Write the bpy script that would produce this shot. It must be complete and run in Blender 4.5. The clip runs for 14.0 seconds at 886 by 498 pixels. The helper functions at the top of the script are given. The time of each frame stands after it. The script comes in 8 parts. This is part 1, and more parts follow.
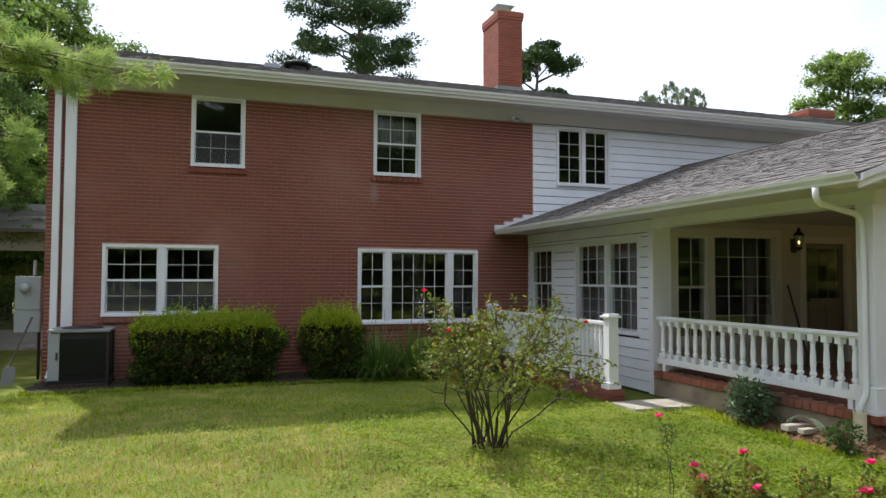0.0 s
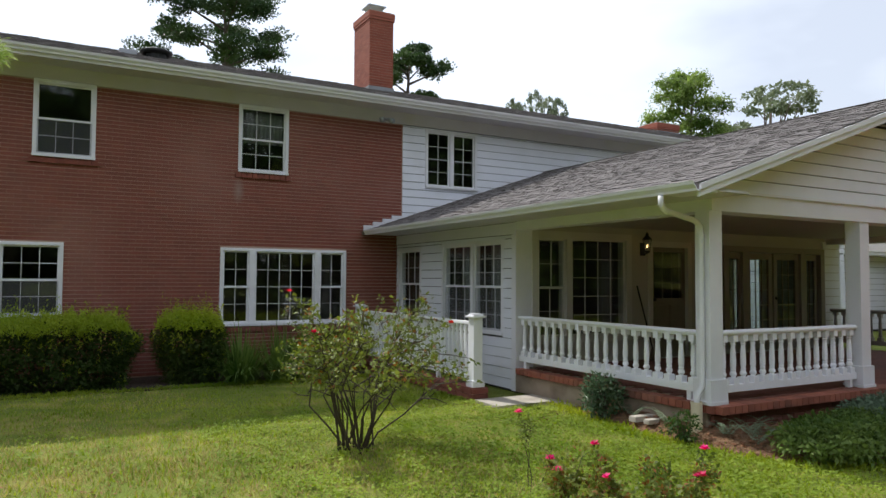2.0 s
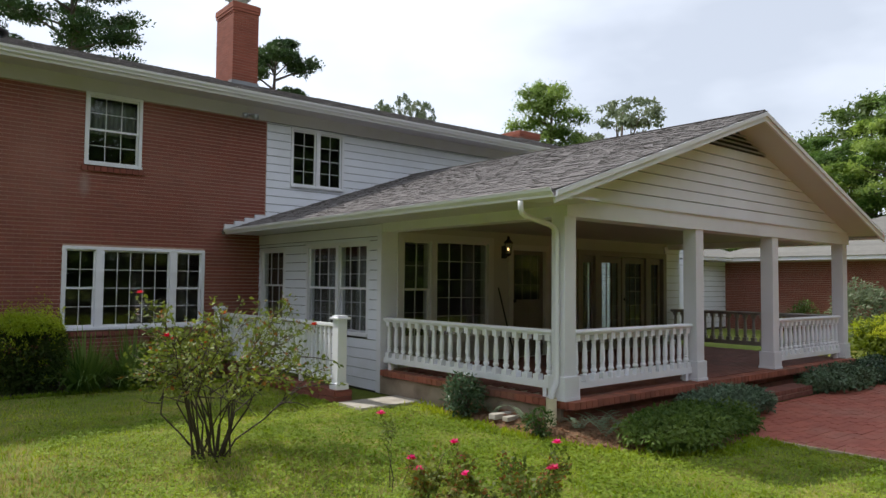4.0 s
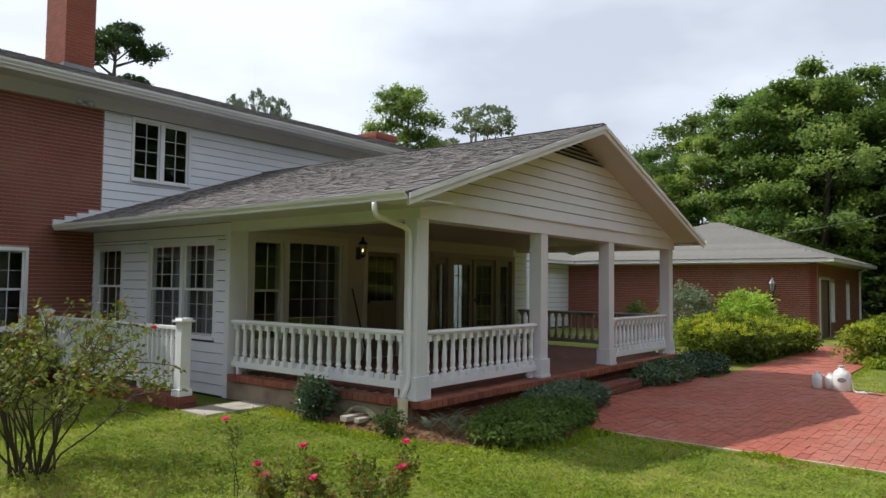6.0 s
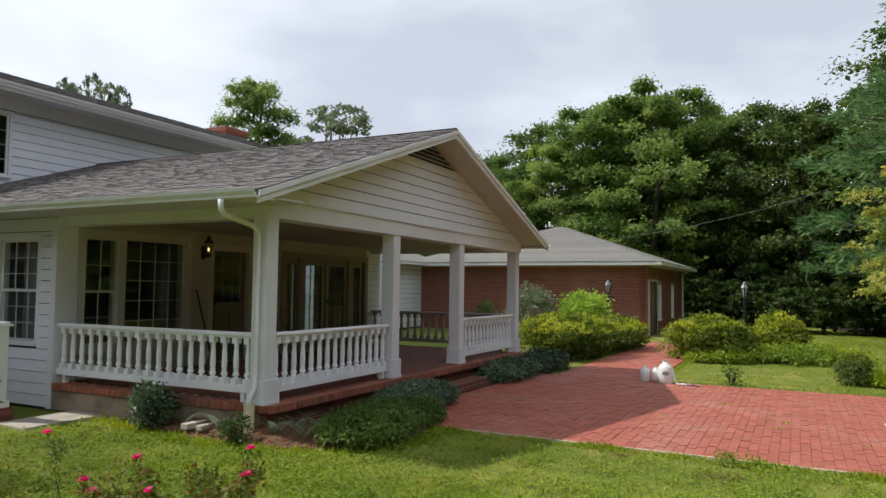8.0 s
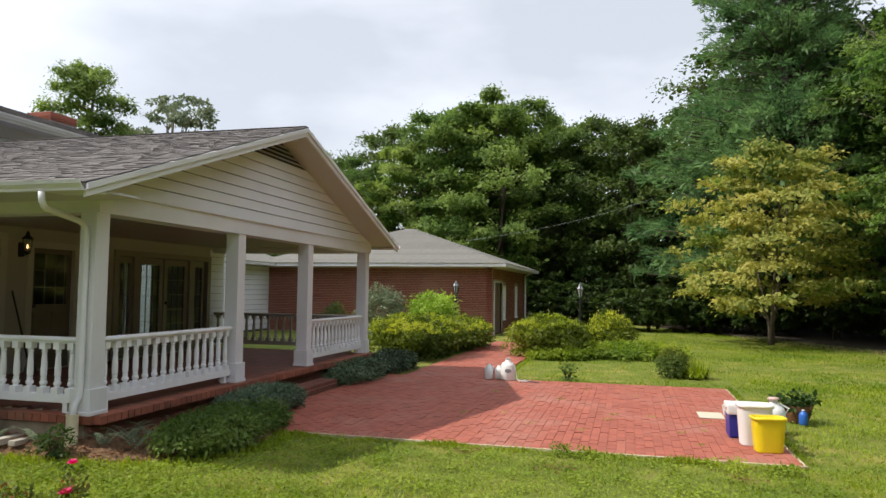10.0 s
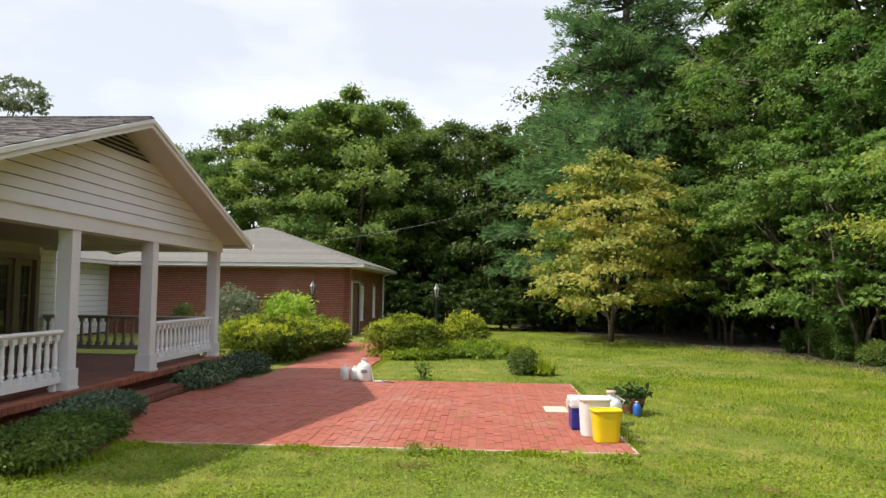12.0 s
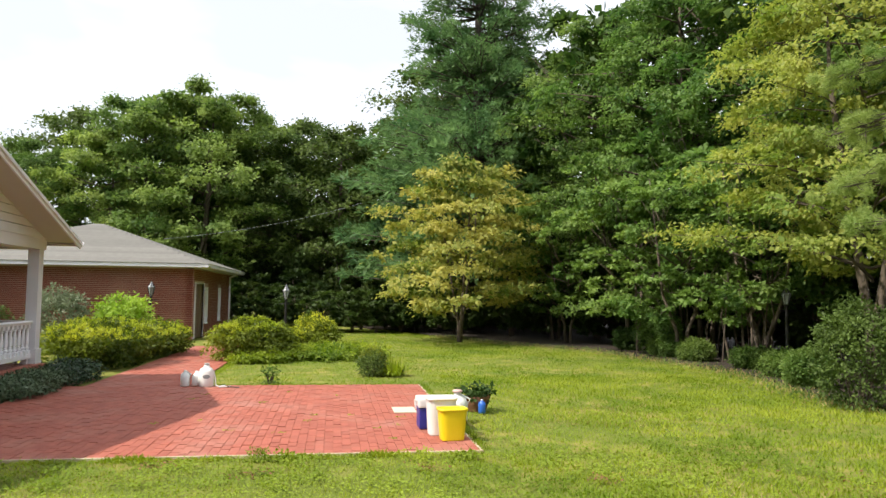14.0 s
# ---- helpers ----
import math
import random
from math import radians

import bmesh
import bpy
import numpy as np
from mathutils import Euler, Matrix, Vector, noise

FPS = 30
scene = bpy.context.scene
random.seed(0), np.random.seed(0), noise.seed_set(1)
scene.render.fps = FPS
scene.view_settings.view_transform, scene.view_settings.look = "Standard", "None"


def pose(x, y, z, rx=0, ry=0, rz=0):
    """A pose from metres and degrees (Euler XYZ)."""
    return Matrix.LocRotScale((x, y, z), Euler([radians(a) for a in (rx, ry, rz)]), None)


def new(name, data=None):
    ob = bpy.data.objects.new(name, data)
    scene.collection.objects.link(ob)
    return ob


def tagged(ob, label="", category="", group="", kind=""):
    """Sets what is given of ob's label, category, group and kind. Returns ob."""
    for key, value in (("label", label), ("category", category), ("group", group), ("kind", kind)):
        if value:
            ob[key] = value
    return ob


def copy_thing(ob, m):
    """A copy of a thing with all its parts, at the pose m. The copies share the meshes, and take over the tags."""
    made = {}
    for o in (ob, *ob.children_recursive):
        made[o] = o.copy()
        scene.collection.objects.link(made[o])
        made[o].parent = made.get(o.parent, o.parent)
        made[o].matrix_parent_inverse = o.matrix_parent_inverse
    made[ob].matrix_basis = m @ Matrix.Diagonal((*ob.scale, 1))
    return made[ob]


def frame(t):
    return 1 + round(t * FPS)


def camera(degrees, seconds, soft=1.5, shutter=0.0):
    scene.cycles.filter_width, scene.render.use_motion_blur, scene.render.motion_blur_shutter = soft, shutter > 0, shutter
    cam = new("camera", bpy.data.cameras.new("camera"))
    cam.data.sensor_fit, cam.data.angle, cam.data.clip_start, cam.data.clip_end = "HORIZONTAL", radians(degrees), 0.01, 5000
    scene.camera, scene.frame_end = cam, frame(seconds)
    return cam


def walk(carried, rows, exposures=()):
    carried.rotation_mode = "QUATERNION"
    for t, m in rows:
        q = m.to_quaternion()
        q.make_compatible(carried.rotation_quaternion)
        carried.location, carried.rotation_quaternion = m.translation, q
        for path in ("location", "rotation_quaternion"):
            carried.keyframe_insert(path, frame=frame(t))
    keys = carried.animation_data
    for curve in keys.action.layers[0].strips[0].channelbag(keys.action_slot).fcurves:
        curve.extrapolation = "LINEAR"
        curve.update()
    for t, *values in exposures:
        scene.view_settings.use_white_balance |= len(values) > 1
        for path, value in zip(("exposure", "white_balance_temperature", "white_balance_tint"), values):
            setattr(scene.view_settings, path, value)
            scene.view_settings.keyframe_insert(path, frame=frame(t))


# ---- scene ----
cam = camera(64.22, 14.0)
PATH = [
    (0.0, pose(0.045, 0.132, 1.7, 92.42, -0.19, -18.67)),
    (0.5, pose(0.051, 0.130, 1.7, 92.43, -0.22, -21.37)),
    (1.0, pose(0.057, 0.127, 1.7, 92.44, -0.27, -23.96)),
    (1.5, pose(0.062, 0.125, 1.7, 92.47, -0.31, -26.55)),
    (2.0, pose(0.068, 0.122, 1.7, 92.51, -0.36, -29.21)),
    (2.5, pose(0.074, 0.118, 1.7, 92.53, -0.38, -31.87)),
    (3.0, pose(0.079, 0.115, 1.7, 92.58, -0.44, -34.50)),
    (5.5, pose(0.105, 0.092, 1.7, 92.90, -0.60, -48.65)),
    (6.0, pose(0.109, 0.086, 1.7, 92.94, -0.65, -51.62)),
    (6.5, pose(0.113, 0.081, 1.7, 92.99, -0.68, -54.51)),
    (7.0, pose(0.117, 0.075, 1.7, 93.04, -0.69, -57.40)),
    (7.5, pose(0.121, 0.069, 1.7, 93.09, -0.70, -60.35)),
    (8.0, pose(0.125, 0.062, 1.7, 93.15, -0.71, -63.39)),
    (10.5, pose(0.136, 0.028, 1.7, 93.41, -0.71, -78.32)),
    (11.0, pose(0.138, 0.021, 1.7, 93.44, -0.70, -81.16)),
    (11.5, pose(0.138, 0.015, 1.7, 93.52, -0.72, -83.98)),
    (12.0, pose(0.139, 0.008, 1.7, 93.56, -0.71, -86.85)),
    (12.5, pose(0.139, 0.001, 1.7, 93.63, -0.72, -89.68)),
    (13.0, pose(0.139, -0.006, 1.7, 93.71, -0.73, -92.67)),
    (13.5, pose(0.139, -0.014, 1.7, 93.77, -0.72, -95.64)),
    (14.0, pose(0.138, -0.021, 1.7, 93.84, -0.73, -98.76)),
]
walk(cam, PATH, [(0.0, 0.08, 6350, 10), (2.0, -0.13, 6370, 10), (3.0, -0.19, 6380, 10), (5.5, -0.29, 6450, 10), (8.0, -0.37, 6520, 10), (10.5, -0.12, 6720, 10), (12.5, 0.06, 6780, 10), (14.0, 0.22, 6850, 10)])

# ---------------------------------------------------------------- world and light
SUN_WAY = Vector((0.28, -0.765, -1.0)).normalized()
world = bpy.data.worlds.new("sky")
scene.world = world
world.use_nodes = True
wn, wl = world.node_tree.nodes, world.node_tree.links
sky = wn.new("ShaderNodeTexSky")
sky.sky_type, sky.sun_disc = "NISHITA", False
sky.sun_elevation = math.asin(-SUN_WAY.z)
sky.sun_rotation = math.atan2(-SUN_WAY.x, -SUN_WAY.y)
sky.air_density, sky.dust_density, sky.ozone_density = 1.0, 1.2, 1.0
# thin bright cloud over the blue
wtc = wn.new("ShaderNodeTexCoord")
wmap = wn.new("ShaderNodeMapping")
wmap.inputs["Scale"].default_value = (1.0, 1.0, 2.6)
wl.new(wtc.outputs["Generated"], wmap.inputs["Vector"])
cloud = wn.new("ShaderNodeTexNoise")
cloud.inputs["Scale"].default_value, cloud.inputs["Detail"].default_value = 1.7, 5.0
cloud.inputs["Roughness"].default_value = 0.5
wl.new(wmap.outputs["Vector"], cloud.inputs["Vector"])
cramp = wn.new("ShaderNodeMapRange")
cramp.inputs["From Min"].default_value, cramp.inputs["From Max"].default_value = 0.36, 0.6
cramp.inputs["To Min"].default_value, cramp.inputs["To Max"].default_value = 0.60, 1.0
wl.new(cloud.outputs["Fac"], cramp.inputs["Value"])
wmix = wn.new("ShaderNodeMix")
wmix.data_type = "RGBA"
wl.new(cramp.outputs["Result"], wmix.inputs["Factor"])
wl.new(sky.outputs["Color"], wmix.inputs["A"])
wmix.inputs["B"].default_value = (14.7, 15.7, 17.6, 1)
wl.new(wmix.outputs["Result"], wn["Background"].inputs["Color"])
wn["Background"].inputs["Strength"].default_value = 0.083

sun_data = bpy.data.lights.new("sun", "SUN")
sun_data.energy, sun_data.angle, sun_data.color = 5.0, radians(0.6), (1.0, 0.955, 0.88)
sun = new("sun", sun_data)
sun.matrix_world = SUN_WAY.to_track_quat("-Z", "Y").to_matrix().to_4x4()

# ---------------------------------------------------------------- materials
def shader(name):
    m = bpy.data.materials.new(name)
    m.use_nodes = True
    return m, m.node_tree.nodes, m.node_tree.links, m.node_tree.nodes["Principled BSDF"]


def surface(name, a, b, rough=0.7, scale=6.0, fine=60.0, bump=0.15, metal=0.0, each=0.0, island=0.0, stain=None, stain_scale=1.2, depth=0.01, mark=None):
    """Two colours mixed by noise at two scales, a fine bump, a little change from piece to piece and blotches of stain."""
    m, n, l, bsdf = shader(name)
    tc = n.new("ShaderNodeTexCoord")
    co = n.new("ShaderNodeNewGeometry").outputs["Position"]
    big, small = n.new("ShaderNodeTexNoise"), n.new("ShaderNodeTexNoise")
    big.inputs["Scale"].default_value, big.inputs["Detail"].default_value = scale, 5
    small.inputs["Scale"].default_value, small.inputs["Detail"].default_value = fine, 3
    l.new(co, big.inputs["Vector"])
    l.new(co, small.inputs["Vector"])
    mixf = n.new("ShaderNodeMath")
    mixf.operation = "MULTIPLY_ADD"
    l.new(small.outputs["Fac"], mixf.inputs[0])
    mixf.inputs[1].default_value = 0.5
    half = n.new("ShaderNodeMath")
    half.operation = "MULTIPLY_ADD"
    l.new(big.outputs["Fac"], half.inputs[0])
    half.inputs[1].default_value, half.inputs[2].default_value = 1.4, -0.45
    l.new(half.outputs[0], mixf.inputs[2])
    col = n.new("ShaderNodeMix")
    col.data_type, col.clamp_factor = "RGBA", True
    col.inputs["A"].default_value, col.inputs["B"].default_value = (*a, 1), (*b, 1)
    l.new(mixf.outputs[0], col.inputs["Factor"])
    out = col.outputs["Result"]
    if stain:
        st = n.new("ShaderNodeTexNoise")
        st.inputs["Scale"].default_value, st.inputs["Detail"].default_value = stain_scale, 6
        l.new(co, st.inputs["Vector"])
        mr = n.new("ShaderNodeMapRange")
        mr.inputs["From Min"].default_value, mr.inputs["From Max"].default_value = 0.5, 0.72
        mr.inputs["To Max"].default_value = 0.8
        l.new(st.outputs["Fac"], mr.inputs["Value"])
        sm = n.new("ShaderNodeMix")
        sm.data_type = "RGBA"
        l.new(mr.outputs["Result"], sm.inputs["Factor"])
        l.new(out, sm.inputs["A"])
        sm.inputs["B"].default_value = (*stain, 1)
        out = sm.outputs["Result"]
    if mark:
        # a pale salt bloom round one place on the wall
        sub, sc, ln, mr2, mm = n.new("ShaderNodeVectorMath"), n.new("ShaderNodeVectorMath"), n.new("ShaderNodeVectorMath"), n.new("ShaderNodeMapRange"), n.new("ShaderNodeMix")
        sub.operation, sc.operation, ln.operation = "SUBTRACT", "MULTIPLY", "LENGTH"
        sub.inputs[1].default_value, sc.inputs[1].default_value = mark, (9.0, 1.0, 3.6)
        l.new(co, sub.inputs[0])
        l.new(sub.outputs[0], sc.inputs[0])
        l.new(sc.outputs[0], ln.inputs[0])
        mr2.inputs["From Min"].default_value, mr2.inputs["From Max"].default_value = 0.1, 1.0
        mr2.inputs["To Min"].default_value, mr2.inputs["To Max"].default_value = 0.42, 0.0
        l.new(ln.outputs["Value"], mr2.inputs["Value"])
        mm.data_type = "RGBA"
        l.new(mr2.outputs["Result"], mm.inputs["Factor"])
        l.new(out, mm.inputs["A"])
        mm.inputs["B"].default_value = (0.52, 0.42, 0.40, 1)
        out = mm.outputs["Result"]
    if each or island:
        src = n.new("ShaderNodeObjectInfo").outputs["Random"] if each else n.new("ShaderNodeNewGeometry").outputs["Random Per Island"]
        amt = each or island
        mr = n.new("ShaderNodeMapRange")
        mr.inputs["To Min"].default_value, mr.inputs["To Max"].default_value = 1 - amt, 1 + amt
        l.new(src, mr.inputs["Value"])
        hs = n.new("ShaderNodeHueSaturation")
        l.new(mr.outputs["Result"], hs.inputs["Value"])
        l.new(out, hs.inputs["Color"])
        out = hs.outputs["Color"]
    l.new(out, bsdf.inputs["Base Color"])
    bsdf.inputs["Roughness"].default_value, bsdf.inputs["Metallic"].default_value = rough, metal
    if bump:
        bp = n.new("ShaderNodeBump")
        bp.inputs["Strength"].default_value, bp.inputs["Distance"].default_value = bump, depth
        l.new(mixf.outputs[0], bp.inputs["Height"])
        l.new(bp.outputs["Normal"], bsdf.inputs["Normal"])
    return m


def foliage(name, a, b, trans=0.45, rough=0.55):
    """Leaves: colour changes from leaf to leaf and by blotches through the crown; some light passes through."""
    m, n, l, bsdf = shader(name)
    geo = n.new("ShaderNodeNewGeometry")
    big = n.new("ShaderNodeTexNoise")
    big.inputs["Scale"].default_value, big.inputs["Detail"].default_value = 0.55, 3
    l.new(geo.outputs["Position"], big.inputs["Vector"])
    add = n.new("ShaderNodeMath")
    add.operation = "MULTIPLY_ADD"
    l.new(geo.outputs["Random Per Island"], add.inputs[0])
    add.inputs[1].default_value = 0.42
    mr = n.new("ShaderNodeMapRange")
    mr.inputs["From Min"].default_value, mr.inputs["From Max"].default_value = 0.35, 0.65
    mr.inputs["To Min"].default_value, mr.inputs["To Max"].default_value = -0.12, 0.68
    l.new(big.outputs["Fac"], mr.inputs["Value"])
    l.new(mr.outputs["Result"], add.inputs[2])
    col = n.new("ShaderNodeMix")
    col.data_type, col.clamp_factor = "RGBA", True
    col.inputs["A"].default_value, col.inputs["B"].default_value = (*a, 1), (*b, 1)
    l.new(add.outputs[0], col.inputs["Factor"])
    bsdf.inputs["Roughness"].default_value = rough
    bsdf.inputs["Specular IOR Level"].default_value = 0.22
    tr = n.new("ShaderNodeBsdfTranslucent")
    # each plant a little lighter, darker or yellower than the next
    own = n.new("ShaderNodeObjectInfo")
    ov, oh = n.new("ShaderNodeMapRange"), n.new("ShaderNodeMapRange")
    ov.inputs["To Min"].default_value, ov.inputs["To Max"].default_value = 0.84, 1.22
    oh.inputs["To Min"].default_value, oh.inputs["To Max"].default_value = 0.515, 0.485
    vary = n.new("ShaderNodeHueSaturation")
    for r in (ov, oh):
        l.new(own.outputs["Random"], r.inputs["Value"])
    l.new(ov.outputs["Result"], vary.inputs["Value"])
    l.new(oh.outputs["Result"], vary.inputs["Hue"])
    l.new(col.outputs["Result"], vary.inputs["Color"])
    l.new(vary.outputs["Color"], bsdf.inputs["Base Color"])
    hs = n.new("ShaderNodeHueSaturation")
    hs.inputs["Value"].default_value, hs.inputs["Saturation"].default_value = 1.5, 1.1
    l.new(vary.outputs["Color"], hs.inputs["Color"])
    l.new(hs.outputs["Color"], tr.inputs["Color"])
    mx = n.new("ShaderNodeMixShader")
    mx.inputs[0].default_value = trans
    l.new(bsdf.outputs[0], mx.inputs[1])
    l.new(tr.outputs[0], mx.inputs[2])
    l.new(mx.outputs[0], n["Material Output"].inputs["Surface"])
    return m


def pane_glass(name, tint=(0.93, 0.96, 0.95)):
    m, n, l, bsdf = shader(name)
    n.remove(bsdf)
    tr, gl, lw = n.new("ShaderNodeBsdfTransparent"), n.new("ShaderNodeBsdfGlossy"), n.new("ShaderNodeLayerWeight")
    tr.inputs["Color"].default_value = (*tint, 1)
    gl.inputs["Roughness"].default_value = 0.015
    lw.inputs["Blend"].default_value = 0.5
    pw, fr = n.new("ShaderNodeMath"), n.new("ShaderNodeMath")
    pw.operation, fr.operation = "POWER", "MULTIPLY_ADD"
    l.new(lw.outputs["Facing"], pw.inputs[0])
    pw.inputs[1].default_value = 5.0
    l.new(pw.outputs[0], fr.inputs[0])
    fr.inputs[1].default_value, fr.inputs[2].default_value = 0.95, 0.048
    mx = n.new("ShaderNodeMixShader")
    l.new(fr.outputs[0], mx.inputs[0])
    l.new(tr.outputs[0], mx.inputs[1])
    l.new(gl.outputs[0], mx.inputs[2])
    l.new(mx.outputs[0], n["Material Output"].inputs["Surface"])
    return m


def mesh_cloth(name, colour, cover):
    """Fine wire mesh: part of the light meets grey wire, the rest passes."""
    m, n, l, bsdf = shader(name)
    bsdf.inputs["Base Color"].default_value = (*colour, 1)
    bsdf.inputs["Roughness"].default_value = 0.8
    tr, mx = n.new("ShaderNodeBsdfTransparent"), n.new("ShaderNodeMixShader")
    mx.inputs[0].default_value = cover
    l.new(tr.outputs[0], mx.inputs[1])
    l.new(bsdf.outputs[0], mx.inputs[2])
    l.new(mx.outputs[0], n["Material Output"].inputs["Surface"])
    return m


def glow(name, colour, strength):
    m, n, l, bsdf = shader(name)
    bsdf.inputs["Emission Color"].default_value = (*colour, 1)
    bsdf.inputs["Emission Strength"].default_value = strength
    return m


BRICK = surface("red_brick", (0.235, 0.066, 0.043), (0.165, 0.044, 0.030), 0.85, 4, 90, 0.3, each=0.0, island=0.10, stain=(0.30, 0.13, 0.10), stain_scale=0.5, mark=(3.12, 13.39, 3.34))
BRICK_ONE = surface("red_brick_single", (0.235, 0.066, 0.043), (0.165, 0.044, 0.030), 0.85, 4, 90, 0.3, each=0.10, stain=(0.30, 0.13, 0.10), stain_scale=0.5, mark=(3.12, 13.39, 3.34))
CHIMNEY_BRICK = surface("orange_brick", (0.33, 0.10, 0.06), (0.235, 0.068, 0.043), 0.85, 3, 80, 0.3, island=0.12)
MORTAR = surface("mortar", (0.46, 0.33, 0.27), (0.37, 0.25, 0.20), 0.95, 5, 80, 0.3)
PAVER = surface("paver_brick", (0.40, 0.116, 0.074), (0.29, 0.078, 0.052), 0.85, 5, 90, 0.3, island=0.10, stain=(0.37, 0.16, 0.12), stain_scale=1.1)
PAVER_ONE = surface("paver_brick_single", (0.40, 0.116, 0.074), (0.29, 0.078, 0.052), 0.85, 5, 90, 0.3, each=0.10, stain=(0.37, 0.16, 0.12), stain_scale=1.1)
# worn porch and step brick, darker than the paving: shade put into the colour
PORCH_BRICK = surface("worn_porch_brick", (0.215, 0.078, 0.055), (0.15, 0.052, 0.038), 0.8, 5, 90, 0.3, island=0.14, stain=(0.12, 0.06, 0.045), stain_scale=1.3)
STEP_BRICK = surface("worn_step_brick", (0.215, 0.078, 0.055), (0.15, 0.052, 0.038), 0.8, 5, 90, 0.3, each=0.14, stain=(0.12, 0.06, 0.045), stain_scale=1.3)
EDGE_BRICK = surface("worn_edging_brick", (0.36, 0.115, 0.068), (0.24, 0.078, 0.05), 0.85, 5, 90, 0.3, each=0.18, stain=(0.12, 0.075, 0.055), stain_scale=1.6)
PAVER_BED = surface("sand_joint", (0.35, 0.125, 0.08), (0.22, 0.08, 0.052), 0.95, 8, 120, 0.3)
WHITE = surface("white_paint", (0.775, 0.77, 0.81), (0.72, 0.715, 0.75), 0.55, 2.2, 40, 0.06, stain=(0.65, 0.645, 0.65), stain_scale=0.9)
RAIL_WHITE = surface("fresh_white_paint", (0.89, 0.895, 0.94), (0.85, 0.855, 0.90), 0.45, 2.2, 40, 0.05, stain=(0.78, 0.78, 0.77), stain_scale=1.4)
SIDING = surface("white_siding_paint", (0.80, 0.81, 0.875), (0.74, 0.755, 0.82), 0.6, 1.5, 50, 0.06, stain=(0.69, 0.695, 0.73), stain_scale=1.3)
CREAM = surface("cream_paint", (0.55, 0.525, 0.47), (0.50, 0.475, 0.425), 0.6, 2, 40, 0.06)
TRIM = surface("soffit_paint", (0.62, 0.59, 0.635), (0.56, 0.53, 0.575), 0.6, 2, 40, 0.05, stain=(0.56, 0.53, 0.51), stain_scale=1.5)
GUTTER = surface("gutter_enamel", (0.80, 0.79, 0.835), (0.74, 0.73, 0.77), 0.35, 2, 40, 0.03)
SHINGLE = surface("asphalt_shingle", (0.205, 0.186, 0.178), (0.115, 0.105, 0.103), 0.95, 9, 160, 0.5, island=0.28)
SHINGLE_ONE = surface("asphalt_shingle_single", (0.205, 0.186, 0.178), (0.115, 0.105, 0.103), 0.95, 9, 160, 0.5, each=0.28)
SHINGLE_GREY = surface("grey_shingle", (0.191, 0.185, 0.168), (0.143, 0.137, 0.124), 0.95, 5, 60, 0.5, island=0.12)
EDGING = surface("weathered_edging", (0.62, 0.53, 0.38), (0.46, 0.38, 0.26), 0.85, 5, 70, 0.3, stain=(0.34, 0.24, 0.14), stain_scale=2.5)
CONCRETE = surface("concrete", (0.48, 0.44, 0.38), (0.38, 0.345, 0.295), 0.9, 4, 70, 0.3, stain=(0.28, 0.25, 0.2), stain_scale=2)
DARK_METAL = surface("dark_metal", (0.022, 0.022, 0.024), (0.035, 0.034, 0.033), 0.45, 8, 80, 0.1, metal=0.6)
GREY_METAL = surface("grey_metal", (0.38, 0.40, 0.43), (0.32, 0.335, 0.36), 0.5, 4, 60, 0.08, metal=0.3)
PALE_METAL = surface("pale_enamel", (0.60, 0.61, 0.60), (0.52, 0.53, 0.52), 0.45, 4, 60, 0.05)
BLACK_GRILLE = surface("black_grille", (0.012, 0.013, 0.015), (0.02, 0.021, 0.023), 0.5, 10, 90, 0.1)
LEAD = surface("flashing", (0.30, 0.31, 0.32), (0.22, 0.23, 0.24), 0.6, 5, 50, 0.1, metal=0.4)
BARK = surface("bark", (0.15, 0.115, 0.085), (0.075, 0.058, 0.045), 0.95, 7, 40, 0.8, depth=0.03)
PINE_BARK = surface("pine_bark", (0.11, 0.085, 0.07), (0.06, 0.048, 0.04), 0.95, 6, 30, 0.8, depth=0.03)
STEM = surface("rose_stem", (0.085, 0.062, 0.04), (0.045, 0.034, 0.023), 0.85, 20, 90, 0.4)
# plaster set very dark, so the rooms' dimness lies in its colour
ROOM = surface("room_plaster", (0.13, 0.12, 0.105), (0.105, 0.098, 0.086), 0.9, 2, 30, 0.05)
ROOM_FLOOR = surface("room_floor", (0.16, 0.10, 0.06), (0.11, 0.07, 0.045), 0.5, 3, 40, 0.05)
CURTAIN = surface("curtain_cloth", (0.24, 0.24, 0.235), (0.19, 0.19, 0.185), 0.9, 10, 120, 0.1)
FRENCH_PAINT = surface("taupe_door_paint", (0.29, 0.255, 0.215), (0.24, 0.21, 0.175), 0.5, 3, 60, 0.08)
DOOR_PAINT = surface("door_paint", (0.19, 0.16, 0.125), (0.15, 0.127, 0.10), 0.5, 3, 60, 0.08)
GLASS = pane_glass("window_glass")
BULB = glow("bulb", (1.0, 0.55, 0.22), 5.0)
DRAIN = surface("cream_plastic", (0.76, 0.67, 0.49), (0.68, 0.59, 0.43), 0.5, 3, 40, 0.05, stain=(0.40, 0.33, 0.23), stain_scale=3.0)
PORCH_TAN = surface("tan_paint", (0.45, 0.415, 0.36), (0.40, 0.37, 0.32), 0.6, 2, 40, 0.06)
# ceiling paint kept dark: part of the shade under the roof is in it
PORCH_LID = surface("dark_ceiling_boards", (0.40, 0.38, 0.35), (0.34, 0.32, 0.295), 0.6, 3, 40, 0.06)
SCREEN = mesh_cloth("insect_screen", (0.16, 0.165, 0.17), 0.13)
SOIL = surface("dark_soil", (0.075, 0.05, 0.034), (0.03, 0.022, 0.017), 0.95, 14, 90, 0.9, depth=0.04)
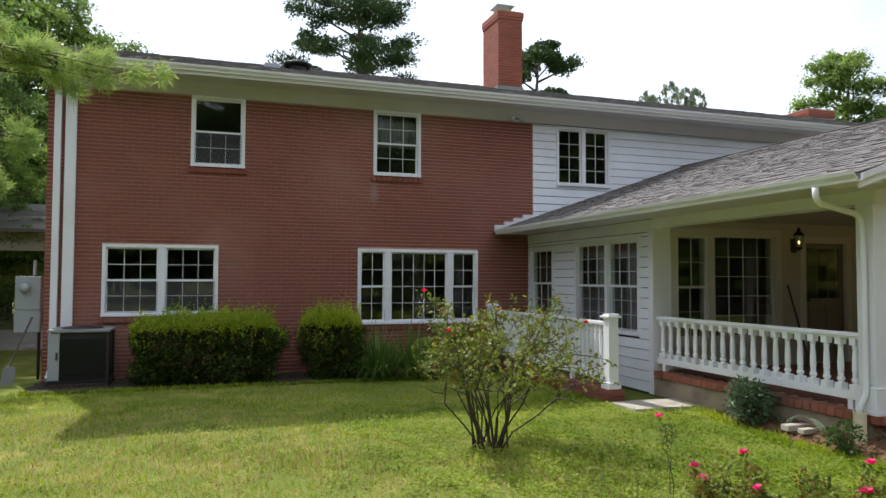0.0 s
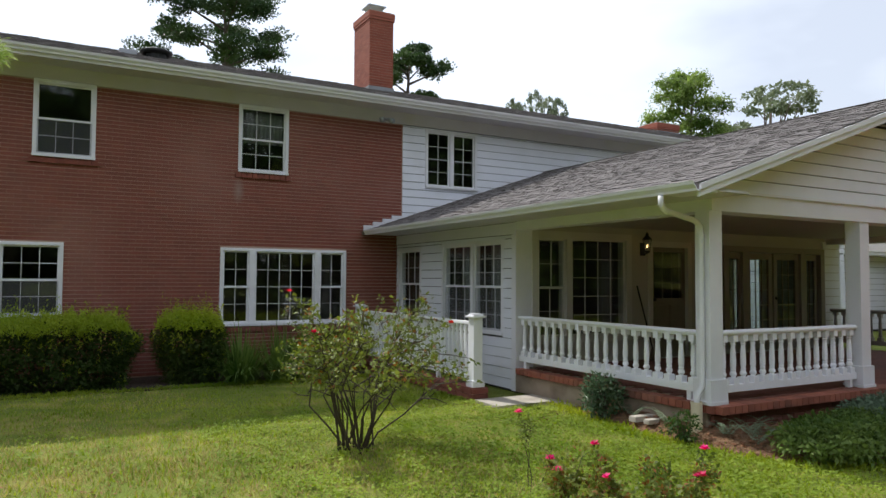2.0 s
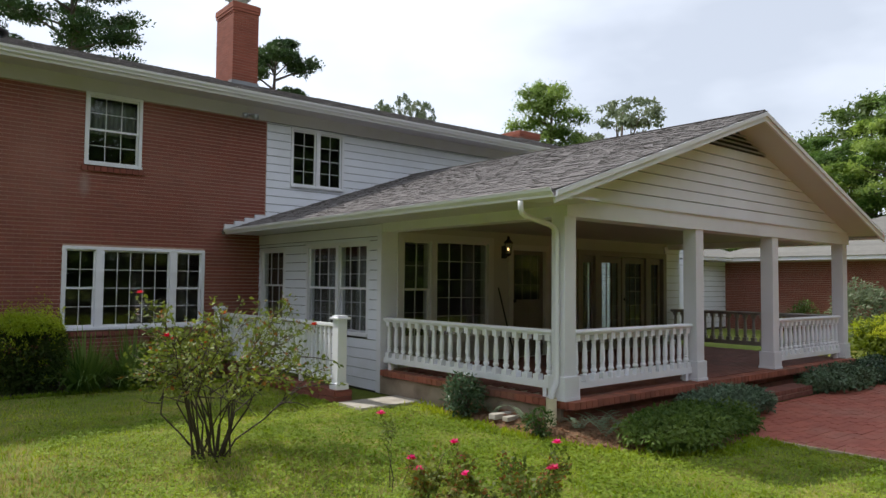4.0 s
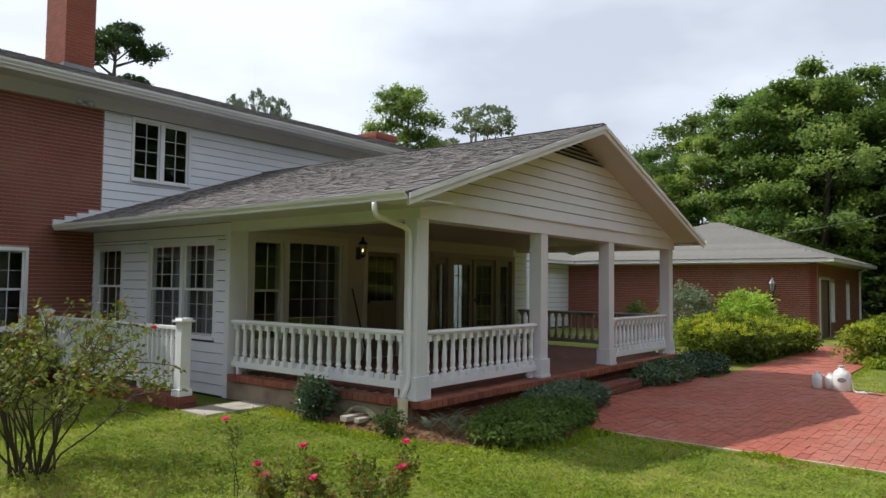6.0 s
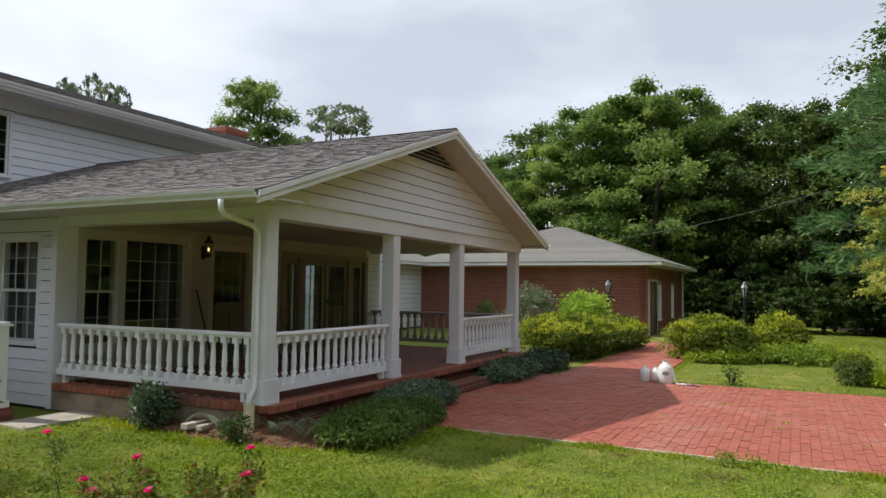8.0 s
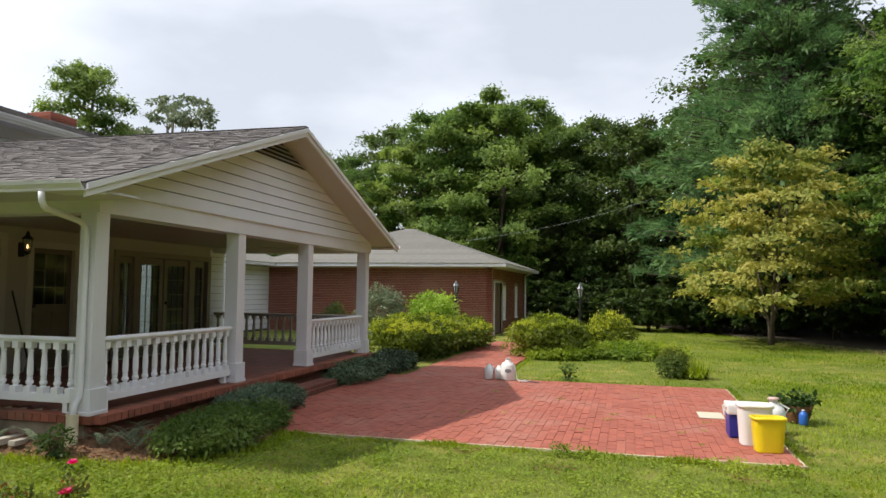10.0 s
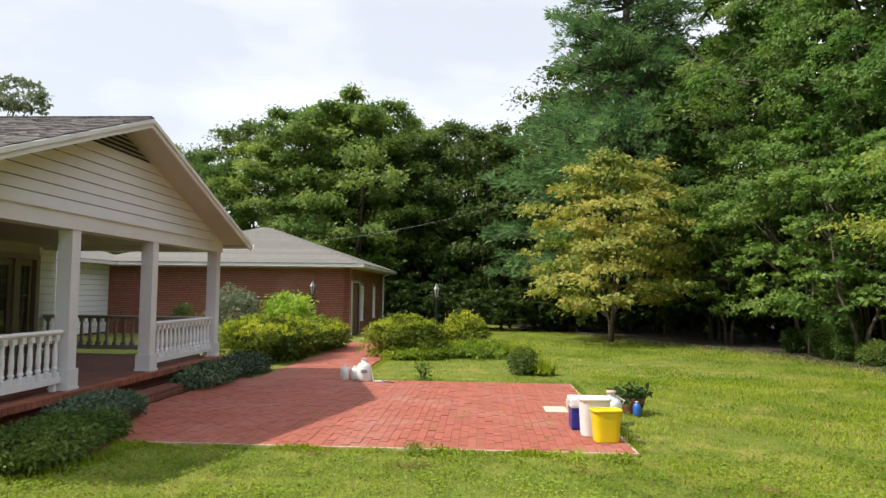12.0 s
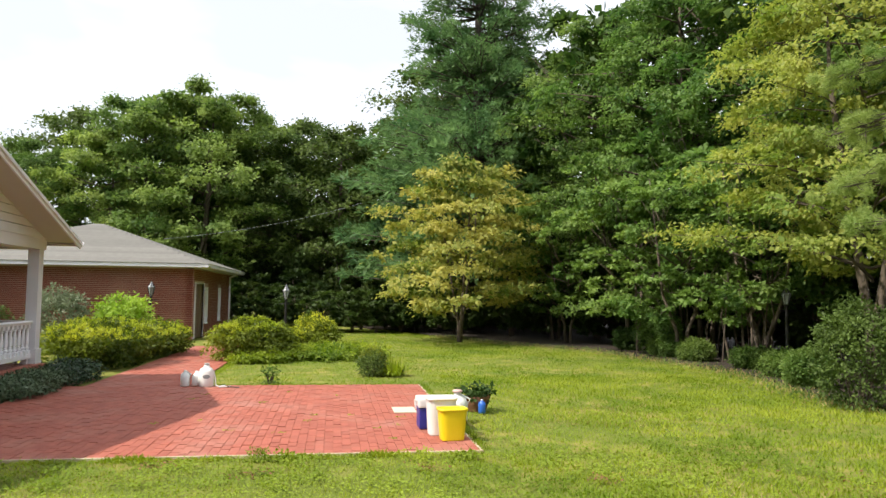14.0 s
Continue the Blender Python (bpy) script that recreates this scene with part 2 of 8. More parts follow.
# near-black wall core, showing in the board joints as lap shadow lines
LAP_SHADE = surface("tarred_sheathing", (0.035, 0.034, 0.033), (0.05, 0.048, 0.046), 0.9, 4, 40, 0.1)
MULCH = surface("mulch", (0.27, 0.15, 0.075), (0.11, 0.065, 0.035), 0.95, 22, 120, 0.9, depth=0.04)
LEAF_OAK = foliage("oak_leaves", (0.045, 0.095, 0.02), (0.20, 0.285, 0.075), 0.4)
LEAF_MAPLE = foliage("maple_leaves", (0.048, 0.11, 0.024), (0.215, 0.32, 0.085), 0.42)
LEAF_DEEP = foliage("deep_green_leaves", (0.028, 0.06, 0.013), (0.105, 0.16, 0.04), 0.34)
LEAF_BRIGHT = foliage("bright_green_leaves", (0.06, 0.12, 0.024), (0.245, 0.33, 0.085), 0.4)
LEAF_YELLOW = foliage("yellow_green_leaves", (0.10, 0.165, 0.030), (0.47, 0.43, 0.12), 0.42)
NEEDLES = foliage("pine_needles", (0.078, 0.155, 0.06), (0.24, 0.35, 0.135), 0.38)
NEEDLES_DARK = foliage("dark_pine_needles", (0.028, 0.055, 0.022), (0.08, 0.125, 0.042), 0.2)
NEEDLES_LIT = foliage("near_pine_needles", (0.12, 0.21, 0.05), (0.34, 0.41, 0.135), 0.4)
LEAF_HEDGE = foliage("hedge_leaves", (0.024, 0.048, 0.009), (0.062, 0.095, 0.015), 0.3)
LEAF_HEDGE_TIP = foliage("hedge_new_growth", (0.23, 0.32, 0.026), (0.43, 0.48, 0.06), 0.4)
# thicket leaves, darkened to carry the deep shade inside the wood
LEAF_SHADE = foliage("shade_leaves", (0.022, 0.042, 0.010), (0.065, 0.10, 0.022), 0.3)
LEAF_AZALEA = foliage("azalea_leaves", (0.048, 0.078, 0.012), (0.215, 0.25, 0.034), 0.38)
# yellow leaves for the azaleas' tops; their lit look is in this colour
LEAF_AZALEA_TIP = foliage("azalea_new_growth", (0.22, 0.30, 0.035), (0.46, 0.49, 0.07), 0.42)
LEAF_RUST = foliage("rusty_leaves", (0.16, 0.055, 0.022), (0.30, 0.13, 0.04), 0.3)
LEAF_JUNIPER = foliage("blue_green_leaves", (0.065, 0.11, 0.065), (0.18, 0.25, 0.165), 0.2, 0.4)
LEAF_COVER = foliage("yellow_green_cover", (0.13, 0.20, 0.024), (0.42, 0.47, 0.06), 0.4)
LEAF_LIME = foliage("lime_leaves", (0.18, 0.29, 0.04), (0.36, 0.48, 0.09), 0.4)
LEAF_PALE = foliage("pale_green_leaves", (0.12, 0.20, 0.036), (0.35, 0.37, 0.095), 0.45)
LEAF_GLOSS = foliage("glossy_dark_leaves", (0.028, 0.056, 0.028), (0.115, 0.18, 0.10), 0.15, 0.25)
LEAF_GREY = foliage("grey_green_leaves", (0.105, 0.14, 0.08), (0.22, 0.255, 0.155), 0.25)
LEAF_ROSE = foliage("rose_leaves", (0.055, 0.085, 0.015), (0.22, 0.25, 0.05), 0.35)
LEAF_FERN = foliage("fern_leaves", (0.15, 0.21, 0.13), (0.30, 0.36, 0.25), 0.3)
STRAW = foliage("dry_grass_blades", (0.30, 0.235, 0.09), (0.47, 0.38, 0.17), 0.3, 0.7)
CLOVER = foliage("lawn_weeds", (0.145, 0.21, 0.018), (0.36, 0.42, 0.055), 0.35, 0.65)
CHIPS = foliage("bark_chip", (0.11, 0.055, 0.03), (0.36, 0.19, 0.10), 0.1, 0.9)
# brown-grey copy of the rail white; the far railing's shade is its colour
RAIL_SHADED = surface("brown_rail_paint", (0.38, 0.35, 0.32), (0.31, 0.28, 0.255), 0.6, 4, 50, 0.08)
GRASS = foliage("grass_blades", (0.13, 0.21, 0.016), (0.32, 0.37, 0.045), 0.4, 0.7)
PETAL_PINK = foliage("pink_petals", (0.62, 0.04, 0.17), (0.78, 0.08, 0.26), 0.3)
PETAL_RED = foliage("red_petals", (0.50, 0.03, 0.03), (0.62, 0.06, 0.05), 0.3)


# ---------------------------------------------------------------- building tools
def add_box(bm, x0, x1, y0, y1, z0, z1):
    v = [bm.verts.new((x, y, z)) for z in (z0, z1) for y in (y0, y1) for x in (x0, x1)]
    for f in ((0, 2, 3, 1), (4, 5, 7, 6), (0, 1, 5, 4), (2, 6, 7, 3), (0, 4, 6, 2), (1, 3, 7, 5)):
        bm.faces.new([v[i] for i in f])
    return v


def box(x0, x1, y0, y1, z0, z1, bevel=0.0):
    bm = bmesh.new()
    add_box(bm, x0, x1, y0, y1, z0, z1)
    if bevel:
        bmesh.ops.bevel(bm, geom=bm.edges[:], offset=bevel, segments=2, affect="EDGES", profile=0.7)
    return bm


def boxes(*rows):
    bm = bmesh.new()
    for r in rows:
        add_box(bm, *r)
    return bm


def prism(profile, axis, a, b):
    """A closed profile of (u, v) pairs pushed along an axis from a to b: along x (u, v) is (y, z); along y it is (x, z)."""
    bm = bmesh.new()
    ends = []
    for w in (a, b):
        ends.append([bm.verts.new((w, u, v) if axis == "x" else (u, w, v) if axis == "y" else (u, v, w)) for u, v in profile])
    n = len(profile)
    bm.faces.new(ends[0])
    bm.faces.new(ends[1][::-1])
    for i in range(n):
        bm.faces.new((ends[0][i], ends[1][i], ends[1][(i + 1) % n], ends[0][(i + 1) % n]))
    bmesh.ops.recalc_face_normals(bm, faces=bm.faces[:])
    return bm


def lathe(profile, steps=12, at=(0, 0, 0), bm=None):
    """Turned work: (radius, height) pairs round the upright axis."""
    bm = bm or bmesh.new()
    rings = []
    for r, z in profile:
        rings.append([bm.verts.new((at[0] + r * math.cos(2 * math.pi * k / steps), at[1] + r * math.sin(2 * math.pi * k / steps), at[2] + z)) for k in range(steps)])
    for lo, hi in zip(rings, rings[1:]):
        for k in range(steps):
            bm.faces.new((lo[k], lo[(k + 1) % steps], hi[(k + 1) % steps], hi[k]))
    bm.faces.new(rings[0][::-1])
    bm.faces.new(rings[-1])
    return bm


def tube(points, radii, steps=7, bm=None):
    """A tapered round bar through points."""
    bm = bm or bmesh.new()
    pts = [Vector(p) for p in points]
    rings = []
    for i, p in enumerate(pts):
        d = (pts[min(i + 1, len(pts) - 1)] - pts[max(i - 1, 0)]).normalized()
        side = d.cross(Vector((0.31, 0.17, 0.93) if abs(d.z) < 0.9 else (1, 0.1, 0))).normalized()
        up = d.cross(side)
        r = radii[i] if hasattr(radii, "__len__") else radii
        rings.append([bm.verts.new(p + (side * math.cos(2 * math.pi * k / steps) + up * math.sin(2 * math.pi * k / steps)) * r) for k in range(steps)])
    for lo, hi in zip(rings, rings[1:]):
        for k in range(steps):
            bm.faces.new((lo[k], lo[(k + 1) % steps], hi[(k + 1) % steps], hi[k]))
    bm.faces.new(rings[0][::-1])
    bm.faces.new(rings[-1])
    bmesh.ops.recalc_face_normals(bm, faces=bm.faces[:])
    return bm


BASE = {}


def thing(name, at=(0, 0, 0), label="", category="", group="", kind=""):
    ob = new(name)
    ob.location = at
    ob.empty_display_size = 0.1
    BASE[ob.name] = Vector(at)
    return tagged(ob, label, category, group, kind)


def to_mesh(name, bm, material, smooth=False):
    me = bpy.data.meshes.new(name)
    bm.to_mesh(me)
    bm.free()
    me.materials.append(material)
    if smooth:
        me.shade_smooth()
    return me


def hang(ob, parent):
    ob.parent = parent
    if parent.type == "EMPTY":
        ob.matrix_parent_inverse = Matrix.Translation(-BASE[parent.name])
    return ob


def part(name, bm, material, parent, label="", smooth=False, kind=""):
    me = bm if isinstance(bm, bpy.types.Mesh) else to_mesh(name, bm, material, smooth)
    return hang(tagged(new(name, me), label, kind=kind), parent)


def solid(name, bm, material, label, category, kind="", group="", smooth=False):
    """A thing or a piece of the setting that is one mesh."""
    me = bm if isinstance(bm, bpy.types.Mesh) else to_mesh(name, bm, material, smooth)
    return tagged(new(name, me), label, category, group, kind)


def holed(x0, x1, z0, z1, holes):
    """Rectangles that cover a wall but for its holes (x0, x1, z0, z1)."""
    xs = sorted({x0, x1, *[min(max(h[k], x0), x1) for h in holes for k in (0, 1)]})
    zs = sorted({z0, z1, *[min(max(h[k], z0), z1) for h in holes for k in (2, 3)]})
    out = []
    for a, b in zip(xs, xs[1:]):
        run = None
        for c, d in zip(zs, zs[1:]):
            mx, mz = (a + b) / 2, (c + d) / 2
            if any(h[0] < mx < h[1] and h[2] < mz < h[3] for h in holes):
                if run:
                    out.append((a, b, *run))
                run = None
            else:
                run = (run[0], d) if run else (c, d)
        if run:
            out.append((a, b, *run))
    return out


def wall_y(y0, y1, x0, x1, z0, z1, holes=()):
    return boxes(*[(a, b, y0, y1, c, d) for a, b, c, d in holed(x0, x1, z0, z1, holes)])


def wall_x(x0, x1, y0, y1, z0, z1, holes=()):
    return boxes(*[(x0, x1, a, b, c, d) for a, b, c, d in holed(y0, y1, z0, z1, holes)])


def cut_runs(a, b, z, holes):
    """The stretches of a course at height z that holes leave of a to b."""
    spans = [(a, b)]
    for h in holes:
        if h[2] < z < h[3]:
            spans = [s for p, q in spans for s in ((p, min(q, h[0])), (max(p, h[1]), q)) if s[1] - s[0] > 0.015]
    return spans


def raw_mesh(name, verts, faces_n, material, smooth=False):
    """A mesh from an array of corners; every faces_n corners make one face."""
    verts = np.asarray(verts, dtype=np.float32).reshape(-1, 3)
    n = len(verts)
    me = bpy.data.meshes.new(name)
    me.vertices.add(n)
    me.vertices.foreach_set("co", verts.ravel())
    me.loops.add(n)
    me.loops.foreach_set("vertex_index", np.arange(n, dtype=np.int32))
    me.polygons.add(n // faces_n)
    me.polygons.foreach_set("loop_start", np.arange(0, n, faces_n, dtype=np.int32))
    me.update(calc_edges=True)
    me.materials.append(material)
    return me


def island_blocks(name, rows, material):
    """Many blocks in one mesh, each an island of its own with shared corners."""
    V, F = [], []
    for c, u, v, w in rows:
        c, u, v, w = (Vector(k) for k in (c, u, v, w))
        b = len(V)
        V += [c - u - v - w, c + u - v - w, c + u + v - w, c - u + v - w, c - u - v + w, c + u - v + w, c + u + v + w, c - u + v + w]
        F += [(b + 4, b + 5, b + 6, b + 7), (b, b + 4, b + 7, b + 3), (b + 1, b + 2, b + 6, b + 5), (b + 3, b + 7, b + 6, b + 2), (b, b + 1, b + 5, b + 4)]
    me = bpy.data.meshes.new(name)
    me.from_pydata([tuple(k) for k in V], [], F)
    me.materials.append(material)
    return me


# ---------------------------------------------------------------- leaves
def unit(v):
    return v / np.maximum(np.linalg.norm(v, axis=-1, keepdims=True), 1e-9)


def leaf_mesh(name, P, T, N, L, W, material):
    """Leaves as bent diamonds: foot P, along T, facing N, length L, width W."""
    T = unit(T)
    S = unit(np.cross(N, T))
    N = np.cross(T, S)
    L, W = np.asarray(L)[:, None], np.asarray(W)[:, None]
    mid = P + T * L * 0.45 + N * L * 0.08
    n = len(P)
    V = np.stack([P, mid + S * W * 0.5, P + T * L - N * L * 0.05, mid - S * W * 0.5], 1)
    me = bpy.data.meshes.new(name)
    me.vertices.add(4 * n)
    me.vertices.foreach_set("co", V.astype(np.float32).ravel())
    me.loops.add(4 * n)
    me.loops.foreach_set("vertex_index", np.arange(4 * n, dtype=np.int32))
    me.polygons.add(n)
    me.polygons.foreach_set("loop_start", np.arange(0, 4 * n, 4, dtype=np.int32))
    me.update(calc_edges=True)
    me.materials.append(material)
    return me


def cloud_leaves(rng, centres, size, count, L, flat=0.5, out_from=None, aspect=0.5, droop=0.2, face=0.35):
    """Leaves in clumps: count leaves round every centre, in lens-shaped sprays that lean outwards."""
    m = len(centres)
    C = np.repeat(np.asarray(centres, float), count, 0)
    Sz = np.repeat(np.broadcast_to(np.asarray(size, float), (m,)), count)[:, None]
    R = unit(rng.normal(size=(m * count, 3))) * rng.random((m * count, 1)) ** 0.45
    R[:, 2] *= flat
    mid = np.asarray(out_from if out_from is not None else np.mean(centres, 0), float)
    O = unit(C - mid)
    R[:, 2] -= droop * (R[:, 0] * O[:, 0] + R[:, 1] * O[:, 1])
    P = C + R * Sz
    T = unit(R * 0.8 + O * 0.5 + rng.normal(size=P.shape) * 0.6 + np.array([0, 0, -0.25]))
    N = unit(O * face + np.array([0, 0, 0.8]) + rng.normal(size=P.shape) * 0.55)
    Ls = L * rng.uniform(0.6, 1.3, len(P))
    return P, T, N, Ls, Ls * aspect


def shell_points(rng, n, centre, radii, inner=0.55, low=-0.75):
    """Points through the outer part of an egg, fewer below."""
    out = []
    while len(out) < n:
        d = unit(rng.normal(size=3))
        if d[2] < low:
            continue
        r = inner + (1 - inner) * rng.random() ** 0.5
        out.append(np.asarray(centre) + d * r * np.asarray(radii))
    return np.array(out)

# ---------------------------------------------------------------- plan
FY = 13.4            # front of the main house
HX0, HX1 = -2.48, 22.0
WX, WY = 6.4, 9.1    # side wall of the wing, back wall of the porch
PX0, PX1, PY = 6.38, 14.5, 5.42
FLOOR = 0.36
EAVE_X0, EAVE_X1, RIDGE_X, RAKE_Y = 5.6, 14.85, 10.2, 4.9
EAVE_Z, RIDGE_Z = 2.66, 4.22

UPPER = [(-0.22, 0.71, 3.70, 4.97), (3.10, 4.05, 3.70, 4.97)]
LOWER = [(-1.61, 0.28, 1.05, 2.28), (2.81, 5.26, 0.84, 2.27)]
BRICK_HOLES = UPPER + LOWER
WHITE_HOLES = [(7.04, 8.33, 3.68, 4.93), (15.2, 16.3, 3.75, 4.9)]
SIDE_HOLES = [(9.45, 11.45, 0.84, 2.36), (12.28, 13.3, 0.92, 2.33)]
PORCH_HOLES = [(6.79, 7.37, 0.80, 2.38), (7.46, 8.66, 0.80, 2.40), (9.24, 10.14, FLOOR, 2.32), (11.15, 14.1, FLOOR, 2.30)]


# ---------------------------------------------------------------- windows
def bars(bm, a0, a1, z0, z1, cols, rows, put, w=0.012):
    for k in range(1, cols):
        c = a0 + (a1 - a0) * k / cols
        put(bm, c - w, c + w, z0, z1)
    for k in range(1, rows):
        c = z0 + (z1 - z0) * k / rows
        put(bm, a0, a1, c - w, c + w)


def window(name, side, plane, a0, a1, z0, z1, units, label, casing=0.055, sill=True, tilt="window", paint=None, depth=0.10, rail=0.028, screens=False, plain_top=False):
    """A window of one or more units beside each other in a wall whose outer face is at plane: side 'y' looks to -y, 'x' looks to -x.
    A unit is (start, end, kind): 'hung' has two sashes, 'fixed' one; then columns and rows of panes in each sash."""
    paint = paint or WHITE
    at = ((a0 + a1) / 2, plane, z0) if side == "y" else (plane, (a0 + a1) / 2, z0)
    w = thing(name, at, label, "window", kind="structure")

    def put(off0, off1):
        def add(bm, p, q, c, d):
            if side == "y":
                add_box(bm, p, q, plane + off0, plane + off1, c, d)
            else:
                add_box(bm, plane + off0, plane + off1, p, q, c, d)
        return add
    fr = bmesh.new()
    out = put(-0.03, depth)
    out(fr, a0, a0 + casing, z0, z1)
    out(fr, a1 - casing, a1, z0, z1)
    out(fr, a0 + casing, a1 - casing, z1 - casing, z1)
    out(fr, a0 + casing, a1 - casing, z0, z0 + casing * 0.8)
    for u, v in zip(units, units[1:]):
        out(fr, u[1], v[0], z0 + casing * 0.8, z1 - casing)
    part("window_frame", fr, paint, w)
    if sill:
        sl = bmesh.new()
        put(-0.06, -0.031)(sl, a0 - 0.004, a1 + 0.004, z0 - 0.012, z0 + 0.03)
        part("window_sill", sl, paint, w)
    lo, hi = z0 + casing * 0.8, z1 - casing
    for s, e, kind, cols, rows in units:
        spans = [(lo, (lo + hi) / 2 + 0.02, 0.045, 0.075), ((lo + hi) / 2 - 0.02, hi, 0.015, 0.045)] if kind == "hung" else [(lo, hi, 0.02, 0.05)]
        for b, t, o0, o1 in spans:
            sash = bmesh.new()
            add = put(o0, o1)
            r = rail
            add(sash, s, s + r, b, t)
            add(sash, e - r, e, b, t)
            add(sash, s + r, e - r, b, b + r)
            add(sash, s + r, e - r, t - r, t)
            if cols * rows > 1 and not (plain_top and o0 < 0.03):
                bars(sash, s + r, e - r, b + r, t - r, cols, rows, put(o0 + 0.006, o1 - 0.006), 0.0045)
            sh = part("sash", sash, paint, w)
            g = bmesh.new()
            put((o0 + o1) / 2 - 0.002, (o0 + o1) / 2 + 0.002)(g, s + r - 0.005, e - r + 0.005, b + r - 0.005, t - r + 0.005)
            pane = part("pane", g, GLASS, sh, "clear reflecting glass")
            pane.visible_shadow = False
            if screens and o0 > 0.03:
                g = bmesh.new()
                put(0.018, 0.020)(g, s + 0.004, e - 0.004, b, t - 0.03)
                part("insect_screen", g, SCREEN, sh, "grey insect screen").visible_shadow = False
    return w


# ---------------------------------------------------------------- brick courses
def course_blocks(x0, x1, z0, z1, holes, plane, side, length=0.203, height=0.0677, joint=0.013, proud=0.006, rng=None):
    """Centres and half-axes of the bricks of a wall in running bond."""
    rng = rng or np.random.default_rng(5)
    rows = []
    nz = int((z1 - z0) / height)
    for k in range(nz):
        z = z0 + (k + 0.5) * height
        for a, b in cut_runs(x0, x1, z, holes):
            p = x0 + math.floor((a - x0) / length) * length - (length / 2 if k % 2 else 0)
            while p < b - 0.01:
                s, e = max(p, a) + 0.002, min(p + length, b) - 0.002
                p += length
                if e - s < 0.02:
                    continue
                d = proud + rng.uniform(-0.0015, 0.0015)
                c, h = (s + e) / 2, (e - s) / 2
                if side == "y":
                    rows.append(((c, plane - d / 2 + 0.01, z), (h, 0, 0), (0, 0, height / 2 - joint / 2), (0, -d / 2 - 0.01, 0)))
                else:
                    rows.append(((plane - d / 2 + 0.01, c, z), (0, -h, 0), (0, 0, height / 2 - joint / 2), (-d / 2 - 0.01, 0, 0)))
    return rows


def lay(parent, rows, many, one, name, near, stuff_label, limit=300):
    """The pieces nearest to a point as parts of their own, the rest joined."""
    near = Vector(near)
    order = sorted(range(len(rows)), key=lambda i: (Vector(rows[i][0]) - near).length)
    picked = set(order[:limit])
    shared = {}
    for i in order[:limit]:
        c, u, v, w = (Vector(k) for k in rows[i])
        key = tuple(round(k, 3) for k in (*u, *v))
        if key not in shared:
            shared[key] = island_blocks(name, [((0, 0, 0), u, v, w)], one)
        ob = new(name, shared[key])
        ob.location = c
        ob.parent = parent
        if parent.type == "EMPTY":
            ob.matrix_parent_inverse = Matrix.Translation(-BASE[parent.name])
    rest = [r for i, r in enumerate(rows) if i not in picked]
    if rest:
        part(name + "_field", island_blocks(name + "_field", rest, many), None, parent, stuff_label, kind="stuff")


# ---------------------------------------------------------------- main house
wall_front = solid("wall_front", wall_y(FY, FY + 0.25, HX0, 6.50, -0.1, 5.1, [(a, b, c, d) for a, b, c, d in BRICK_HOLES]), MORTAR,
                   "red brick front wall of the two-storey house, in shade", "wall", "structure")
wall_west = solid("wall_west", boxes((HX0, HX0 + 0.25, FY + 0.25, 21.6, -0.1, 5.1)), MORTAR, "red brick end wall of the two-storey house", "wall", "structure")
solid("wall_gable_west", prism([(FY, 5.1), (21.6, 5.1), (17.5, 6.6)], "x", HX0, HX0 + 0.25), TRIM, "painted gable of the two-storey house", "wall", "structure")
wall_upper = solid("wall_upper", wall_y(FY + 0.02, FY + 0.25, 6.50, HX1, 2.2, 5.1, WHITE_HOLES), LAP_SHADE, "white clapboard upper wall of the two-storey house", "wall", "structure")
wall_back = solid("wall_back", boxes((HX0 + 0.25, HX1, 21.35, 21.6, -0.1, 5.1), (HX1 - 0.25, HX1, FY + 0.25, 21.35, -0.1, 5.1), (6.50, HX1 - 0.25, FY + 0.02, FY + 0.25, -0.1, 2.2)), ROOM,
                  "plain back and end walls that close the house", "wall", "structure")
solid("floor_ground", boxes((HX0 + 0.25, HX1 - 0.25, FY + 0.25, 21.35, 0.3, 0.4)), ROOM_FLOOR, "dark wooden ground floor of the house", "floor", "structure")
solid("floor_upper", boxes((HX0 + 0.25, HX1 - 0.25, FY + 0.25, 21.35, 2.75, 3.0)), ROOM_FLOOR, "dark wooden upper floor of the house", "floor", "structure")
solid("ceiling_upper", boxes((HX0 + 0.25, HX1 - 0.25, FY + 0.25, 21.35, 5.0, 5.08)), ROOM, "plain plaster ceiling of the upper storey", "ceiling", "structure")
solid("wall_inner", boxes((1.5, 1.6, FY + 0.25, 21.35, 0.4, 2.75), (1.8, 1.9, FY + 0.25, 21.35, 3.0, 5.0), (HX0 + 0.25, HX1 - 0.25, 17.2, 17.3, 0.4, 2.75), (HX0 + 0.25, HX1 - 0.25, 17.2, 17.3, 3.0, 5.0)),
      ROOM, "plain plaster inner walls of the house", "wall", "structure")

